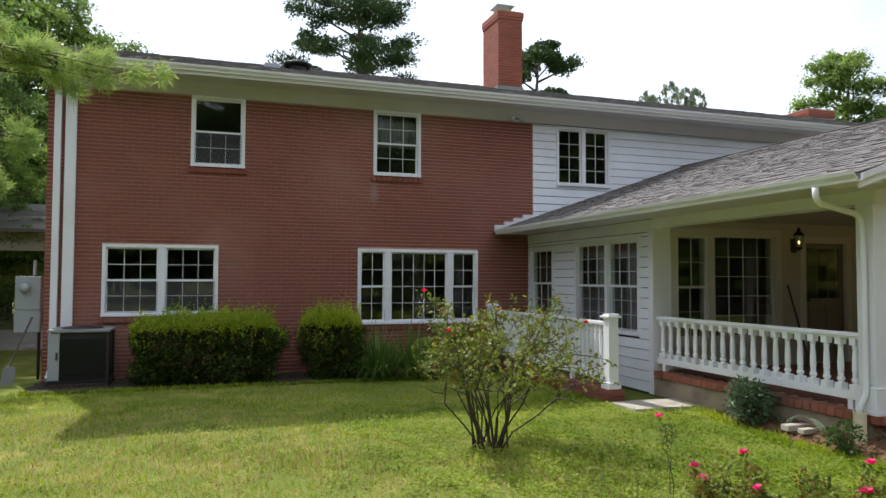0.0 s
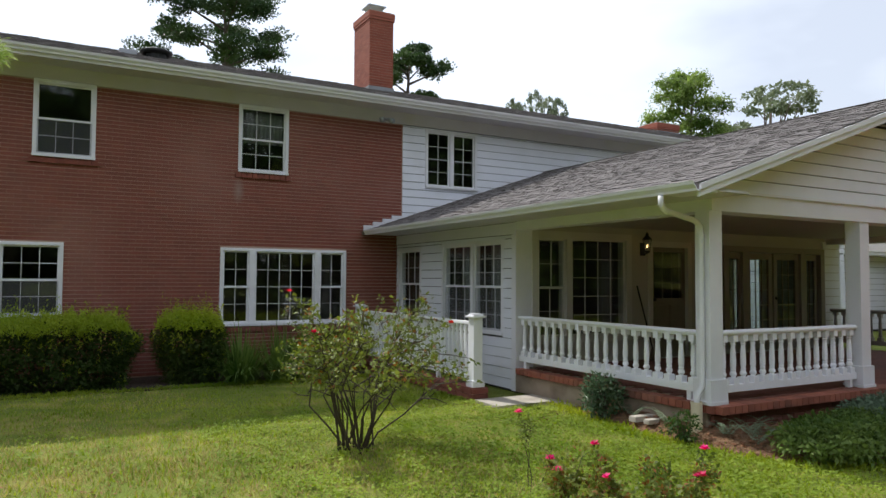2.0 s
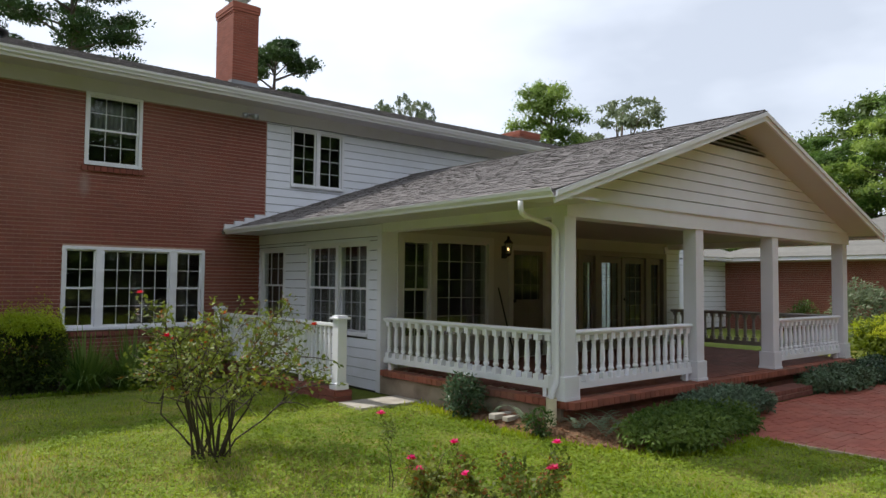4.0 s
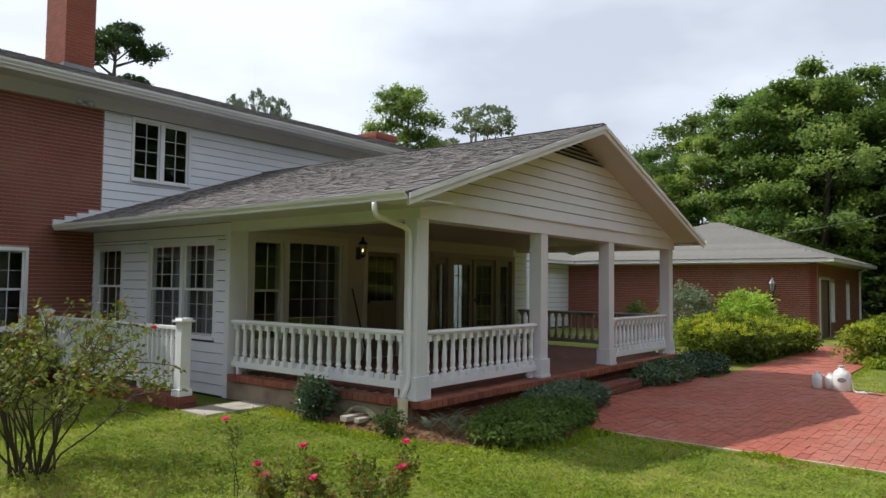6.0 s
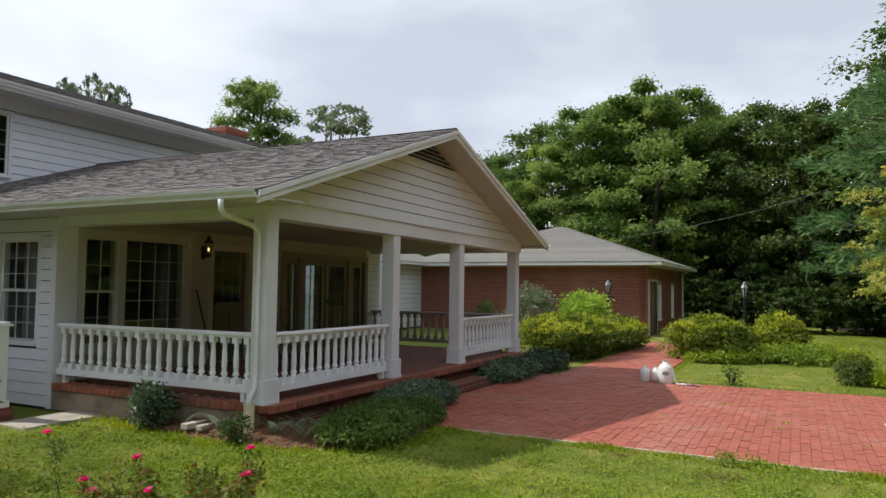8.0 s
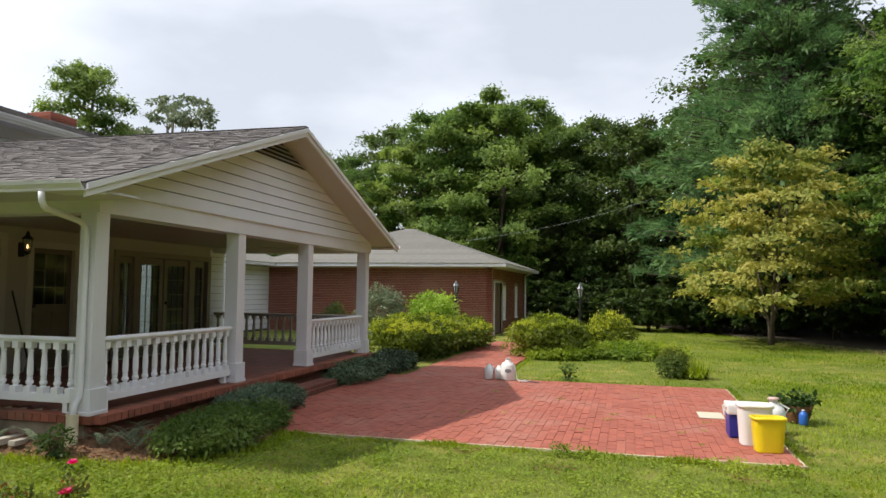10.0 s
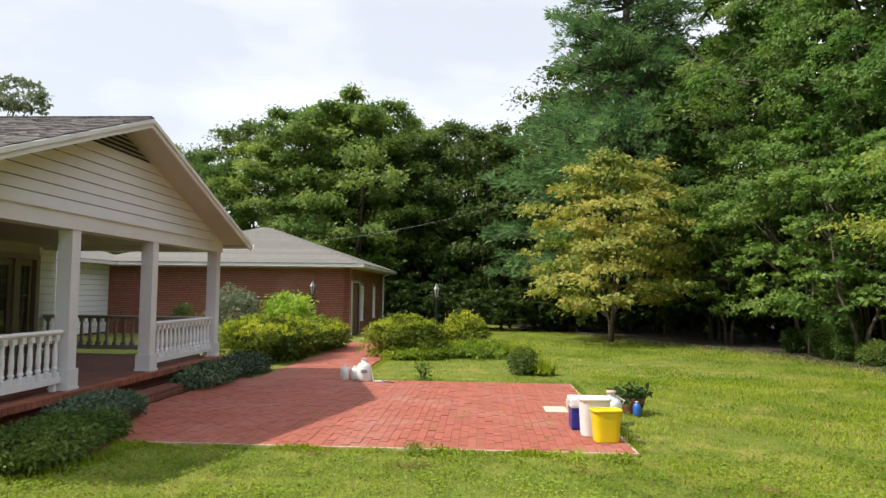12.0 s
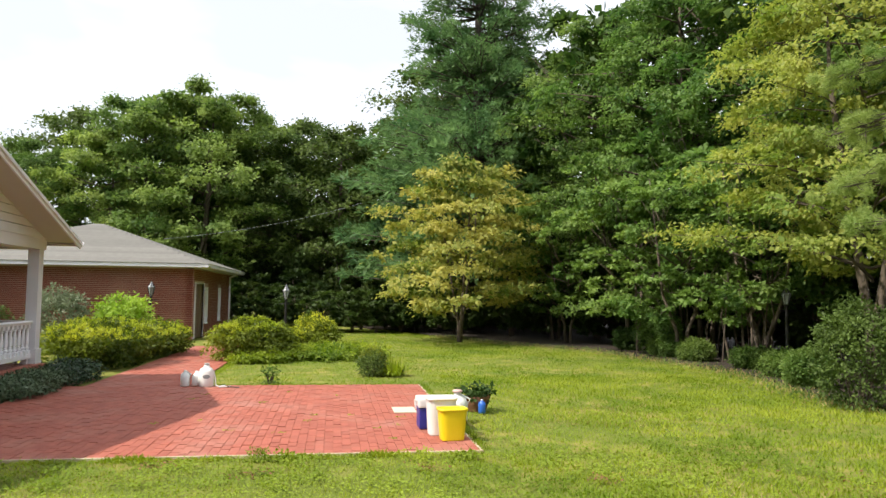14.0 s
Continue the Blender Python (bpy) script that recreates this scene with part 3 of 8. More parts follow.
# clapboards of the upper wall
def clapboards(parent, side, plane, a0, a1, z0, z1, holes, pitch=0.165, name="clapboard", clip=None):
    """Tapered boards in courses; an open joint under each next board shows the near-black core as the lap's shadow
    line.
    """
    def board(p, q, p2, q2, b, t):
        bm = bmesh.new()
        rings = []
        for (u, v, z, f) in ((p, q, b, 0.034), (p2, q2, t, 0.022)):
            rings.append([bm.verts.new((w, plane - d, z) if side == "y" else (plane - d, w, z)) for w, d in ((u, f), (v, f), (v, 0.001), (u, 0.001))])
        lo, hi = rings
        bm.faces.new(lo)
        bm.faces.new(hi[::-1])
        for k in range(4):
            bm.faces.new((lo[k], hi[k], hi[(k + 1) % 4], lo[(k + 1) % 4]))
        bmesh.ops.recalc_face_normals(bm, faces=bm.faces[:])
        part(name, bm, SIDING, parent)
    k = 0
    while z0 + k * pitch < z1 - 0.01:
        b, t = z0 + k * pitch, min(z0 + (k + 1) * pitch, z1) - 0.011
        k += 1
        if clip:
            board(*clip(b, a0, a1), *clip(t, a0, a1), b, t)
            continue
        cuts = sorted({a0, a1, *[min(max(h[j], a0), a1) for h in holes for j in (0, 1) if h[2] < t and h[3] > b]})
        for p, q in zip(cuts, cuts[1:]):
            m = (p + q) / 2
            if q - p < 0.02:
                continue
            c, d = b, t
            for h in holes:
                if h[0] < m < h[1] and h[2] < d and h[3] > c:
                    if h[2] > c + 0.01:
                        d = h[2]
                    elif h[3] < d - 0.01:
                        c = h[3]
                    else:
                        d = c
            if d - c > 0.012:
                board(p, q, p, q, c, d)


clapboards(wall_upper, "y", FY + 0.02, 6.50, HX1, 2.62, 4.96, WHITE_HOLES)
clapboards(wall_upper, "y", FY + 0.02, 14.75, HX1, 0.1, 2.6, [], 0.19)

# windows of the front
window("window_1", "y", FY, *UPPER[0], [(-0.165, 0.655, "hung", 3, 2)], "white double-hung window with a dark upper pane in the brick wall", screens=True, plain_top=True)
window("window_2", "y", FY, *UPPER[1], [(3.155, 3.995, "hung", 3, 2)], "white double-hung bathroom window with muntins in the brick wall")
window("window_3", "y", FY, *LOWER[0], [(-1.555, -0.72, "hung", 3, 2), (-0.60, 0.225, "hung", 3, 2)], "white double window with two hung pairs of sashes above the hedge", screens=True)
window("window_4", "y", FY, *LOWER[1], [(2.865, 3.34, "hung", 2, 2), (3.46, 4.61, "fixed", 5, 4), (4.73, 5.205, "hung", 2, 2)], "white picture window with a gridded middle and narrow hung sides")
window("window_5", "y", FY, *WHITE_HOLES[0], [(7.095, 7.64, "fixed", 2, 4), (7.73, 8.275, "fixed", 2, 4)], "white pair of gridded casements in the clapboard wall")
window("window_6", "y", FY, *WHITE_HOLES[1], [(15.27, 16.23, "fixed", 3, 4)], "white gridded window half hidden by the porch roof")
for (a, b, c, d) in BRICK_HOLES:
    row = []
    n = max(3, round((b - a + 0.1) / 0.1))
    for k in range(n):
        x = a - 0.05 + (b - a + 0.1) * (k + 0.5) / n
        row.append(((x, FY - 0.015, c - 0.075), ((b - a + 0.1) / n / 2 - 0.005, 0, 0), (0, 0, 0.038), (0, -0.03, 0)))
    solid("rowlock_sill", island_blocks("rowlock_sill", row, BRICK), None, "red brick rowlock sill under a window", "sill", "structure")

# rooms hold a few pale things that show through the glass
def curtain(a0, a1, z0, z1, plane, side="y"):
    bm = bmesh.new()
    n = max(8, int((a1 - a0) / 0.025))
    cols = []
    for k in range(n + 1):
        a = a0 + (a1 - a0) * k / n
        o = plane + 0.02 * math.sin(k * 1.9) + 0.01 * math.sin(k * 0.7)
        cols.append([bm.verts.new((a, o, z) if side == "y" else (o, a, z)) for z in (z0, z1)])
    for p, q in zip(cols, cols[1:]):
        bm.faces.new((p[0], q[0], q[1], p[1]))
    ob = solid("curtain", bm, CURTAIN, "pale grey cloth curtain hanging behind the window", "curtain", group="curtains", smooth=True)
    md = ob.modifiers.new("thick", "SOLIDIFY")
    md.thickness = 0.006
    return ob


curtain(3.16, 3.99, 4.28, 4.88, FY + 0.2)

# eaves, gutter and roof of the main house
solid("frieze_board", wall_y(FY - 0.045, FY - 0.002, HX0 - 0.02, HX1, 4.96, 5.2, [(a - 0.01, b + 0.01, 4.0, 4.975) for a, b, _, _ in UPPER]), TRIM, "off-white frieze board under the eaves", "trim", "structure")
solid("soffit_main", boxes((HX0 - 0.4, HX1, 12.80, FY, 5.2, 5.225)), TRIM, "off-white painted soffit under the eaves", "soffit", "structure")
solid("fascia_main", boxes((HX0 - 0.4, HX1, 12.775, 12.80, 5.17, 5.33)), GUTTER, "white fascia board along the eaves", "trim", "structure")


def gutter(name, axis, a, b, edge, z, outward, label):
    """A K-shaped gutter along an axis; edge is the board that it hangs on, outward the way that its lip looks."""
    s = outward
    z += 0.025
    prof = [(edge, z), (edge + s * 0.055, z), (edge + s * 0.062, z + 0.025), (edge + s * 0.095, z + 0.06), (edge + s * 0.105, z + 0.095), (edge + s * 0.095, z + 0.095),
            (edge + s * 0.085, z + 0.063), (edge + s * 0.05, z + 0.03), (edge + s * 0.045, z + 0.01), (edge, z + 0.01)]
    return solid(name, prism(prof, axis, a, b), GUTTER, label, "gutter", "structure")


gutter("gutter_main", "x", HX0 - 0.42, HX1, 12.773, 5.2, -1, "white metal gutter along the main eaves")


def slope_shingles(origin, along, up, n_along, n_up, w, h, rng, cut=None, thick=0.008):
    """Shingle tabs over a roof slope in staggered courses."""
    rows = []
    nrm = Vector(along).cross(Vector(up)).normalized()
    if nrm.z < 0:
        nrm = -nrm
    A, U = Vector(along).normalized(), Vector(up).normalized()
    for j in range(n_up):
        shift = rng.uniform(0, w)
        i = -1
        while i < n_along + 1:
            ww = w * rng.uniform(0.6, 1.25)
            s = i * w + shift
            i += ww / w
            s0, s1 = max(0.0, s), min(n_along * w, s + ww - 0.008)
            if s1 - s0 < 0.03:
                continue
            c = Vector(origin) + A * (s0 + s1) / 2 + U * (j + 0.55) * h
            if cut and not cut(c):
                continue
            lift = rng.uniform(0.5, 1.6) * thick
            tiltv = (U * (h * 0.60) - nrm * (lift * 0.5))
            rows.append((tuple(c + nrm * (lift * 0.5 + 0.002)), tuple(A * (s1 - s0) / 2), tuple(tiltv), tuple(nrm * lift * 0.5)))
    return rows


rngs = np.random.default_rng(11)
roof_main = thing("roof_main", (9.0, 17.5, 5.3), "low dark grey shingle roof of the two-storey house", "roof", kind="structure")
part("roof_deck", prism([(12.72, 5.31), (17.5, 6.84), (22.28, 5.31), (22.28, 5.26), (17.5, 6.78), (12.72, 5.26)], "x", HX0 - 0.42, HX1 + 0.3), SHINGLE, roof_main)
up = Vector((0, 17.5 - 12.72, 6.84 - 5.31))
part("shingle_field", island_blocks("shingle_field", slope_shingles((HX0 - 0.42, 12.70, 5.318), (1, 0, 0), up, 124, 24, 0.2, 0.208, rngs), SHINGLE), None, roof_main, "grey shingle courses", kind="stuff")
solid("rake_board", prism([(12.72, 5.24), (17.5, 6.77), (22.28, 5.24), (22.28, 5.12), (17.5, 6.64), (12.72, 5.12)], "x", HX0 - 0.43, HX0 - 0.40), TRIM, "off-white rake board on the gable end", "trim", "structure")


def chimney(name, x0, x1, y0, y1, z0, z1, label, cap=True):
    c = thing(name, ((x0 + x1) / 2, (y0 + y1) / 2, z0), label, "chimney")
    part("core", boxes((x0 + 0.012, x1 - 0.012, y0 + 0.012, y1 - 0.012, z0, z1 - 0.02)), MORTAR, c)
    rows = course_blocks(x0, x1, z0, z1 - 0.2, [], y0 + 0.012, "y", 0.2, 0.0677, 0.010, 0.012)
    rows += course_blocks(y0, y1, z0, z1 - 0.2, [], x0 + 0.012, "x", 0.2, 0.0677, 0.010, 0.012)
    for k, g in ((0, 0.02), (1, 0.03), (2, 0.03)):
        zc = z1 - 0.2 + (k + 0.5) * 0.0677
        rows.append((((x0 + x1) / 2, (y0 + y1) / 2, zc), ((x1 - x0) / 2 + g, 0, 0), (0, 0, 0.0315), (0, -(y1 - y0) / 2 - g, 0)))
    part("brickwork", island_blocks("brickwork", rows, CHIMNEY_BRICK), None, c, "orange-red brick courses")
    part("flashing", boxes((x0 - 0.02, x1 + 0.02, y0 - 0.02, y1 + 0.02, z0, z0 + 0.16)), LEAD, c, "dull grey metal flashing")
    part("crown", boxes((x0 + 0.02, x1 - 0.02, y0 + 0.02, y1 - 0.02, z1 - 0.02, z1 + 0.03)), CONCRETE, c)
    if cap:
        xm, ym = (x0 + x1) / 2, (y0 + y1) / 2
        cp = bmesh.new()
        for sx in (-1, 1):
            for sy in (-1, 1):
                add_box(cp, xm + sx * 0.16 - 0.01, xm + sx * 0.16 + 0.01, ym + sy * 0.16 - 0.01, ym + sy * 0.16 + 0.01, z1 + 0.02, z1 + 0.25)
        add_box(cp, xm - 0.24, xm + 0.24, ym - 0.24, ym + 0.24, z1 + 0.25, z1 + 0.275)
        part("rain_cap", cp, GREY_METAL, c, "thin grey metal rain cap on legs")
    return c


chimney("chimney", 6.79, 7.43, 15.9, 16.9, 6.28, 8.31, "tall red-orange brick chimney on the main roof")
chimney("chimney", 17.75, 18.75, 17.1, 17.9, 6.6, 7.02, "low red brick chimney at the far end of the roof", cap=False)
fan = thing("roof_fan", (1.9, 15.6, 6.2), "black round attic fan on the shingle roof", "roof vent")
part("collar", lathe([(0.20, -0.1), (0.20, 0.13)], 20, (1.9, 15.6, 6.2)), BLACK_GRILLE, fan)
part("hood", lathe([(0.22, 0.11), (0.31, 0.12), (0.32, 0.16), (0.26, 0.19), (0.1, 0.21)], 24, (1.9, 15.6, 6.2)), DARK_METAL, fan, smooth=True)
vent = thing("roof_vent", (1.35, 15.6, 6.2), "small pale metal vent on the shingle roof", "roof vent")
part("box", prism([(15.5, 6.17), (15.8, 6.27), (15.8, 6.36), (15.5, 6.32)], "x", 1.2, 1.52), GREY_METAL, vent)


# downpipe and trim board at the corner
def downpipe(name, path, label, r=0.038):
    bm = bmesh.new()
    pts = [Vector(p) for p in path]
    for a, b in zip(pts, pts[1:]):
        d = (b - a).normalized()
        a2, b2 = a - d * r * 0.6, b + d * r * 0.6
        side = d.cross(Vector((0.0, 1.0, 0.03))).normalized() if abs(d.y) < 0.9 else d.cross(Vector((0, 0, 1))).normalized()
        up_ = d.cross(side)
        vs = [bm.verts.new(p + side * sx * r * 1.15 + up_ * sy * r * 0.9) for p in (a2, b2) for sx, sy in ((-1, -1), (1, -1), (1, 1), (-1, 1))]
        for f in ((3, 2, 1, 0), (4, 5, 6, 7), (0, 1, 5, 4), (1, 2, 6, 5), (2, 3, 7, 6), (3, 0, 4, 7)):
            bm.faces.new([vs[i] for i in f])
    bmesh.ops.recalc_face_normals(bm, faces=bm.faces[:])
    return solid(name, bm, GUTTER, label, "downspout", "structure")


downpipe("downspout", [(-2.32, 12.72, 5.2), (-2.32, 12.9, 5.05), (-2.32, 13.34, 4.8), (-2.32, 13.34, 0.2), (-2.32, 13.1, 0.06)], "white metal downspout at the brick corner", 0.045)
solid("corner_trim", boxes((-2.21, -2.04, 13.33, 13.395, 0.1, 5.18)), WHITE, "white painted upright board on the brick wall", "trim", "structure")

# floodlight under the eaves
flood = thing("floodlight", (5.95, 13.2, 4.95), "small grey twin floodlight under the eaves", "lamp")
part("mount", lathe([(0.05, 0), (0.05, 0.03)], 12, (5.98, 13.33, 5.0)), GREY_METAL, flood)
for dx in (-0.06, 0.09):
    part("lamp_head", tube([(5.98, 13.33, 5.0), (5.98 + dx, 13.2, 4.98), (5.98 + dx * 1.6, 13.08, 4.93)], [0.015, 0.035, 0.06], 10), GREY_METAL, flood, smooth=True)

# ---------------------------------------------------------------- wing with porch
wall_side = solid("wall_side", wall_x(WX, WX + 0.2, WY, FY, -0.05, 2.62, SIDE_HOLES), LAP_SHADE, "white clapboard side wall of the porch wing", "wall", "structure")
clapboards(wall_side, "x", WX, WY + 0.1, FY - 0.03, 0.02, 2.42, [(a, b, c - 0.036, d) for a, b, c, d in SIDE_HOLES], 0.156)
solid("corner_board", boxes((WX - 0.035, WX + 0.3, WY - 0.012, WY - 0.002, 0.0, 2.6), (WX - 0.035, WX - 0.001, WY - 0.002, WY + 0.1, 0.0, 2.6)), WHITE, "white corner board of the wing", "trim", "structure")
solid("frieze_wing", boxes((WX - 0.032, WX - 0.002, WY + 0.101, FY - 0.02, 2.42, 2.6)), WHITE, "white frieze under the wing's eaves", "trim", "structure")
window("window_7", "x", WX, *SIDE_HOLES[0], [(9.51, 10.36, "hung", 3, 3), (10.44, 11.39, "hung", 3, 3)], "white double hung window with curtains in the clapboard wall", depth=0.12, screens=True)
window("window_8", "x", WX, *SIDE_HOLES[1], [(12.335, 13.245, "hung", 3, 2)], "white hung window beside the brick corner", depth=0.12)
curtain(9.6, 10.3, 0.381, 2.3, WX + 0.3, "x")
curtain(10.95, 11.25, 0.381, 2.3, WX + 0.3, "x")

wall_porch = solid("wall_porch", wall_y(WY, WY + 0.2, WX + 0.2, 14.7, -0.05, 2.62, PORCH_HOLES), PORCH_TAN, "tan painted back wall of the porch", "wall", "structure")
wall_east = solid("wall_east", wall_x(14.5, 14.7, WY + 0.2, FY, -0.05, 2.62, [(10.80, 11.66, 0.55, 2.30)]), SIDING, "white end wall of the wing", "wall", "structure")
window("window_11", "x", 14.5, 10.80, 11.66, 0.55, 2.30, [(10.855, 11.605, "fixed", 2, 6)], "white gridded end window of the wing, seen through the french doors", depth=0.12)
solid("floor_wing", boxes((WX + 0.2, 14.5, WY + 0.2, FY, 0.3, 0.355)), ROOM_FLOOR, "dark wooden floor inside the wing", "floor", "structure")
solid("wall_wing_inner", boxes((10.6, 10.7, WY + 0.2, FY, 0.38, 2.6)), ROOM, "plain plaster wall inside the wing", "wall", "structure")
clapboards(wall_porch, "y", WY, 14.12, 14.7, 0.42, 2.55, [], 0.165)
window("window_9", "y", WY, *PORCH_HOLES[0], [(6.805, 7.355, "hung", 2, 2)], "cream framed narrow hung window on the porch", casing=0.015, paint=CREAM, sill=False)
window("window_10", "y", WY, *PORCH_HOLES[1], [(7.475, 8.645, "fixed", 4, 5)], "cream framed picture window with dark gridded glass on the porch", casing=0.015, paint=CREAM, sill=False)
solid("window_casing", wall_y(WY - 0.025, WY - 0.002, 6.68, 8.77, 0.70, 2.49, [(6.79, 7.37, 0.80, 2.38), (7.46, 8.66, 0.80, 2.40)]), CREAM, "cream flat casing round the porch windows", "trim", "structure")

# front door with a gridded upper light
door = thing("door_1", (9.69, WY, FLOOR), "brown-grey panelled porch door with a gridded upper light", "door", kind="structure")
part("door_frame", boxes((9.16, 9.26, WY - 0.03, WY + 0.12, FLOOR, 2.40), (10.12, 10.22, WY - 0.03, WY + 0.12, FLOOR, 2.40), (9.26, 10.12, WY - 0.03, WY + 0.12, 2.30, 2.40)), CREAM, door, "cream door casing")
leaf = part("door_leaf", wall_y(WY + 0.04, WY + 0.085, 9.26, 10.12, FLOOR + 0.01, 2.30, [(9.35, 10.03, 1.40, 2.22)]), DOOR_PAINT, door)
gb = bmesh.new()
bars(gb, 9.35, 10.03, 1.40, 2.22, 3, 3, lambda bm, p, q, c, d: add_box(bm, p, q, WY + 0.05, WY + 0.075, c, d), 0.006)
part("muntin", gb, DOOR_PAINT, leaf)
part("pane", boxes((9.35, 10.03, WY + 0.06, WY + 0.064, 1.40, 2.22)), GLASS, leaf).visible_shadow = False
for p, q in ((9.36, 9.65), (9.73, 10.02)):
    part("door_panel", box(p, q, WY + 0.028, WY + 0.045, 0.60, 1.28, 0.008), DOOR_PAINT, leaf)
part("handle", lathe([(0.012, -0.03), (0.03, -0.015), (0.03, 0.015), (0.012, 0.03)], 12, (9.33, WY, 1.38)), DARK_METAL, leaf, "dark metal knob")

# french doors with side lights
french = thing("door_2", (12.6, WY, FLOOR), "pair of gridded french doors with narrow side lights", "door", kind="structure")
part("door_frame", boxes((11.08, 11.20, WY - 0.04, WY + 0.14, FLOOR, 2.38), (14.03, 14.15, WY - 0.04, WY + 0.14, FLOOR, 2.38), (11.20, 14.03, WY - 0.04, WY + 0.14, 2.27, 2.38)), FRENCH_PAINT, french)
for k, (p, q) in enumerate(((11.24, 11.62), (11.80, 12.55), (12.60, 13.38), (13.56, 13.98))):
    wide = q - p > 0.5
    r = 0.10 if wide else 0.06
    lf = part("door_leaf" if wide else "side_light", wall_y(WY + 0.03, WY + 0.08, p, q, FLOOR + 0.01, 2.26, [(p + r, q - r, FLOOR + 0.3, 2.14)]), FRENCH_PAINT, french)
    gb = bmesh.new()
    bars(gb, p + r, q - r, FLOOR + 0.3, 2.14, 3 if wide else 2, 5, lambda bm, a, b, c, d: add_box(bm, a, b, WY + 0.045, WY + 0.065, c, d), 0.006)
    part("muntin", gb, FRENCH_PAINT, lf)
    part("pane", boxes((p + r, q - r, WY + 0.053, WY + 0.057, FLOOR + 0.3, 2.14)), GLASS, lf).visible_shadow = False
part("mullion", boxes((11.62, 11.80, WY - 0.03, WY + 0.12, FLOOR, 2.27)), FRENCH_PAINT, french)
part("mullion", boxes((13.38, 13.56, WY - 0.03, WY + 0.12, FLOOR, 2.27)), FRENCH_PAINT, french)
part("handle", lathe([(0.012, -0.03), (0.03, -0.015), (0.03, 0.015), (0.012, 0.03)], 12, (12.64, WY, 1.38)), DARK_METAL, french, "dark metal knob")


# wall lanterns
def lantern(x):
    ob = thing("wall_lantern", (x, WY, 2.25), "black metal wall lantern with clear glass and a lit bulb", "lamp", "porch lanterns")
    y = WY - 0.15
    part("backplate", boxes((x - 0.06, x + 0.06, WY - 0.02, WY - 0.001, 2.05, 2.32)), DARK_METAL, ob)
    part("arm", tube([(x, WY - 0.02, 2.12), (x, WY - 0.08, 2.07), (x, y, 2.12)], 0.012, 6), DARK_METAL, ob)
    cage = bmesh.new()
    for k in range(6):
        a = 2 * math.pi * k / 6
        tube([(x + 0.055 * math.cos(a), y + 0.055 * math.sin(a), 2.14), (x + 0.09 * math.cos(a), y + 0.09 * math.sin(a), 2.38)], 0.007, 4, cage)
    part("cage", cage, DARK_METAL, ob)
    part("base", lathe([(0.02, 2.09), (0.06, 2.12), (0.065, 2.15)], 12, (x, y, 0)), DARK_METAL, ob)
    part("roof", lathe([(0.105, 2.38), (0.10, 2.40), (0.05, 2.45), (0.03, 2.47), (0.035, 2.50), (0.008, 2.54)], 12, (x, y, 0)), DARK_METAL, ob, smooth=True)
    g = part("glass", lathe([(0.05, 2.15), (0.083, 2.375)], 6, (x, y, 0)), GLASS, ob)
    g.visible_shadow = False
    part("bulb", lathe([(0.006, 2.21), (0.014, 2.235), (0.013, 2.26), (0.004, 2.28)], 10, (x, y, 0)), BULB, ob, "warm lit bulb", smooth=True)
    for o in ob.children:
        o.matrix_basis = Matrix.Translation((x, WY, 2.345)) @ Matrix.Scale(0.82, 4) @ Matrix.Translation((-x, -WY, -2.30)) @ o.matrix_basis
    return ob


lantern(9.03)
lantern(10.40)

# broom leaning on the wall
broom = thing("broom", (8.98, WY - 0.2, FLOOR), "dark broom leaning against the porch wall", "broom")
part("stick", tube([(9.0, WY - 0.28, FLOOR + 0.15), (8.86, WY - 0.05, 1.62)], 0.014, 8), DARK_METAL, broom)
part("brush", prism([(8.90, FLOOR), (9.12, FLOOR), (9.05, FLOOR + 0.2), (8.96, FLOOR + 0.2)], "y", WY - 0.33, WY - 0.27), BARK, broom)

STAINED = surface("stained_concrete", (0.38, 0.30, 0.225), (0.27, 0.21, 0.16), 0.9, 3, 70, 0.3, stain=(0.15, 0.105, 0.075), stain_scale=2.5)
# porch slab with brick edging
porch = solid("porch_floor", boxes((6.37, 14.45, 5.48, WY, 0.0, FLOOR - 0.1), (6.5, 14.45, 5.48, WY, FLOOR - 0.1, FLOOR - 0.004)), STAINED, "raised concrete porch floor edged and paved with red brick", "floor", "structure")
edge = []
for k in range(int((WY - 5.36) / 0.105)):
    edge.append(((6.42, 5.42 + k * 0.105, FLOOR - 0.042), (0, -0.047, 0), (0, 0, 0.042), (-0.09, 0, 0)))
for k in range(int((14.55 - 6.4) / 0.105)):
    edge.append(((6.42 + k * 0.105, 5.38, FLOOR - 0.042), (0.047, 0, 0), (0, 0, 0.042), (0, -0.1, 0)))
lay(porch, edge, EDGE_BRICK, EDGE_BRICK, "edging_brick", (6.4, 5.4, 0.4), "red rowlock edging")
low = []
for k in range(int((14.5 - 6.4) / 0.21)):
    for j in range(3):
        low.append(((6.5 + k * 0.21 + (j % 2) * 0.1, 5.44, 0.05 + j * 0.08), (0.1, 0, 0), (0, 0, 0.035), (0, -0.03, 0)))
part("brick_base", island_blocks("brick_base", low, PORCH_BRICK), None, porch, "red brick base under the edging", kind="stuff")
pave = []
for i in range(int(7.9 / 0.205)):
    for j in range(int(3.6 / 0.103)):
        x = 6.55 + 0.1 + i * 0.205 + (j % 2) * 0.1
        if x < 14.4:
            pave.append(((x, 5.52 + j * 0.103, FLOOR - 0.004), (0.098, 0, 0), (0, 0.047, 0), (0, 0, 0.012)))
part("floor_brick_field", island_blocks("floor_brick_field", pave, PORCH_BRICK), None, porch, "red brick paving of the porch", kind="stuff")
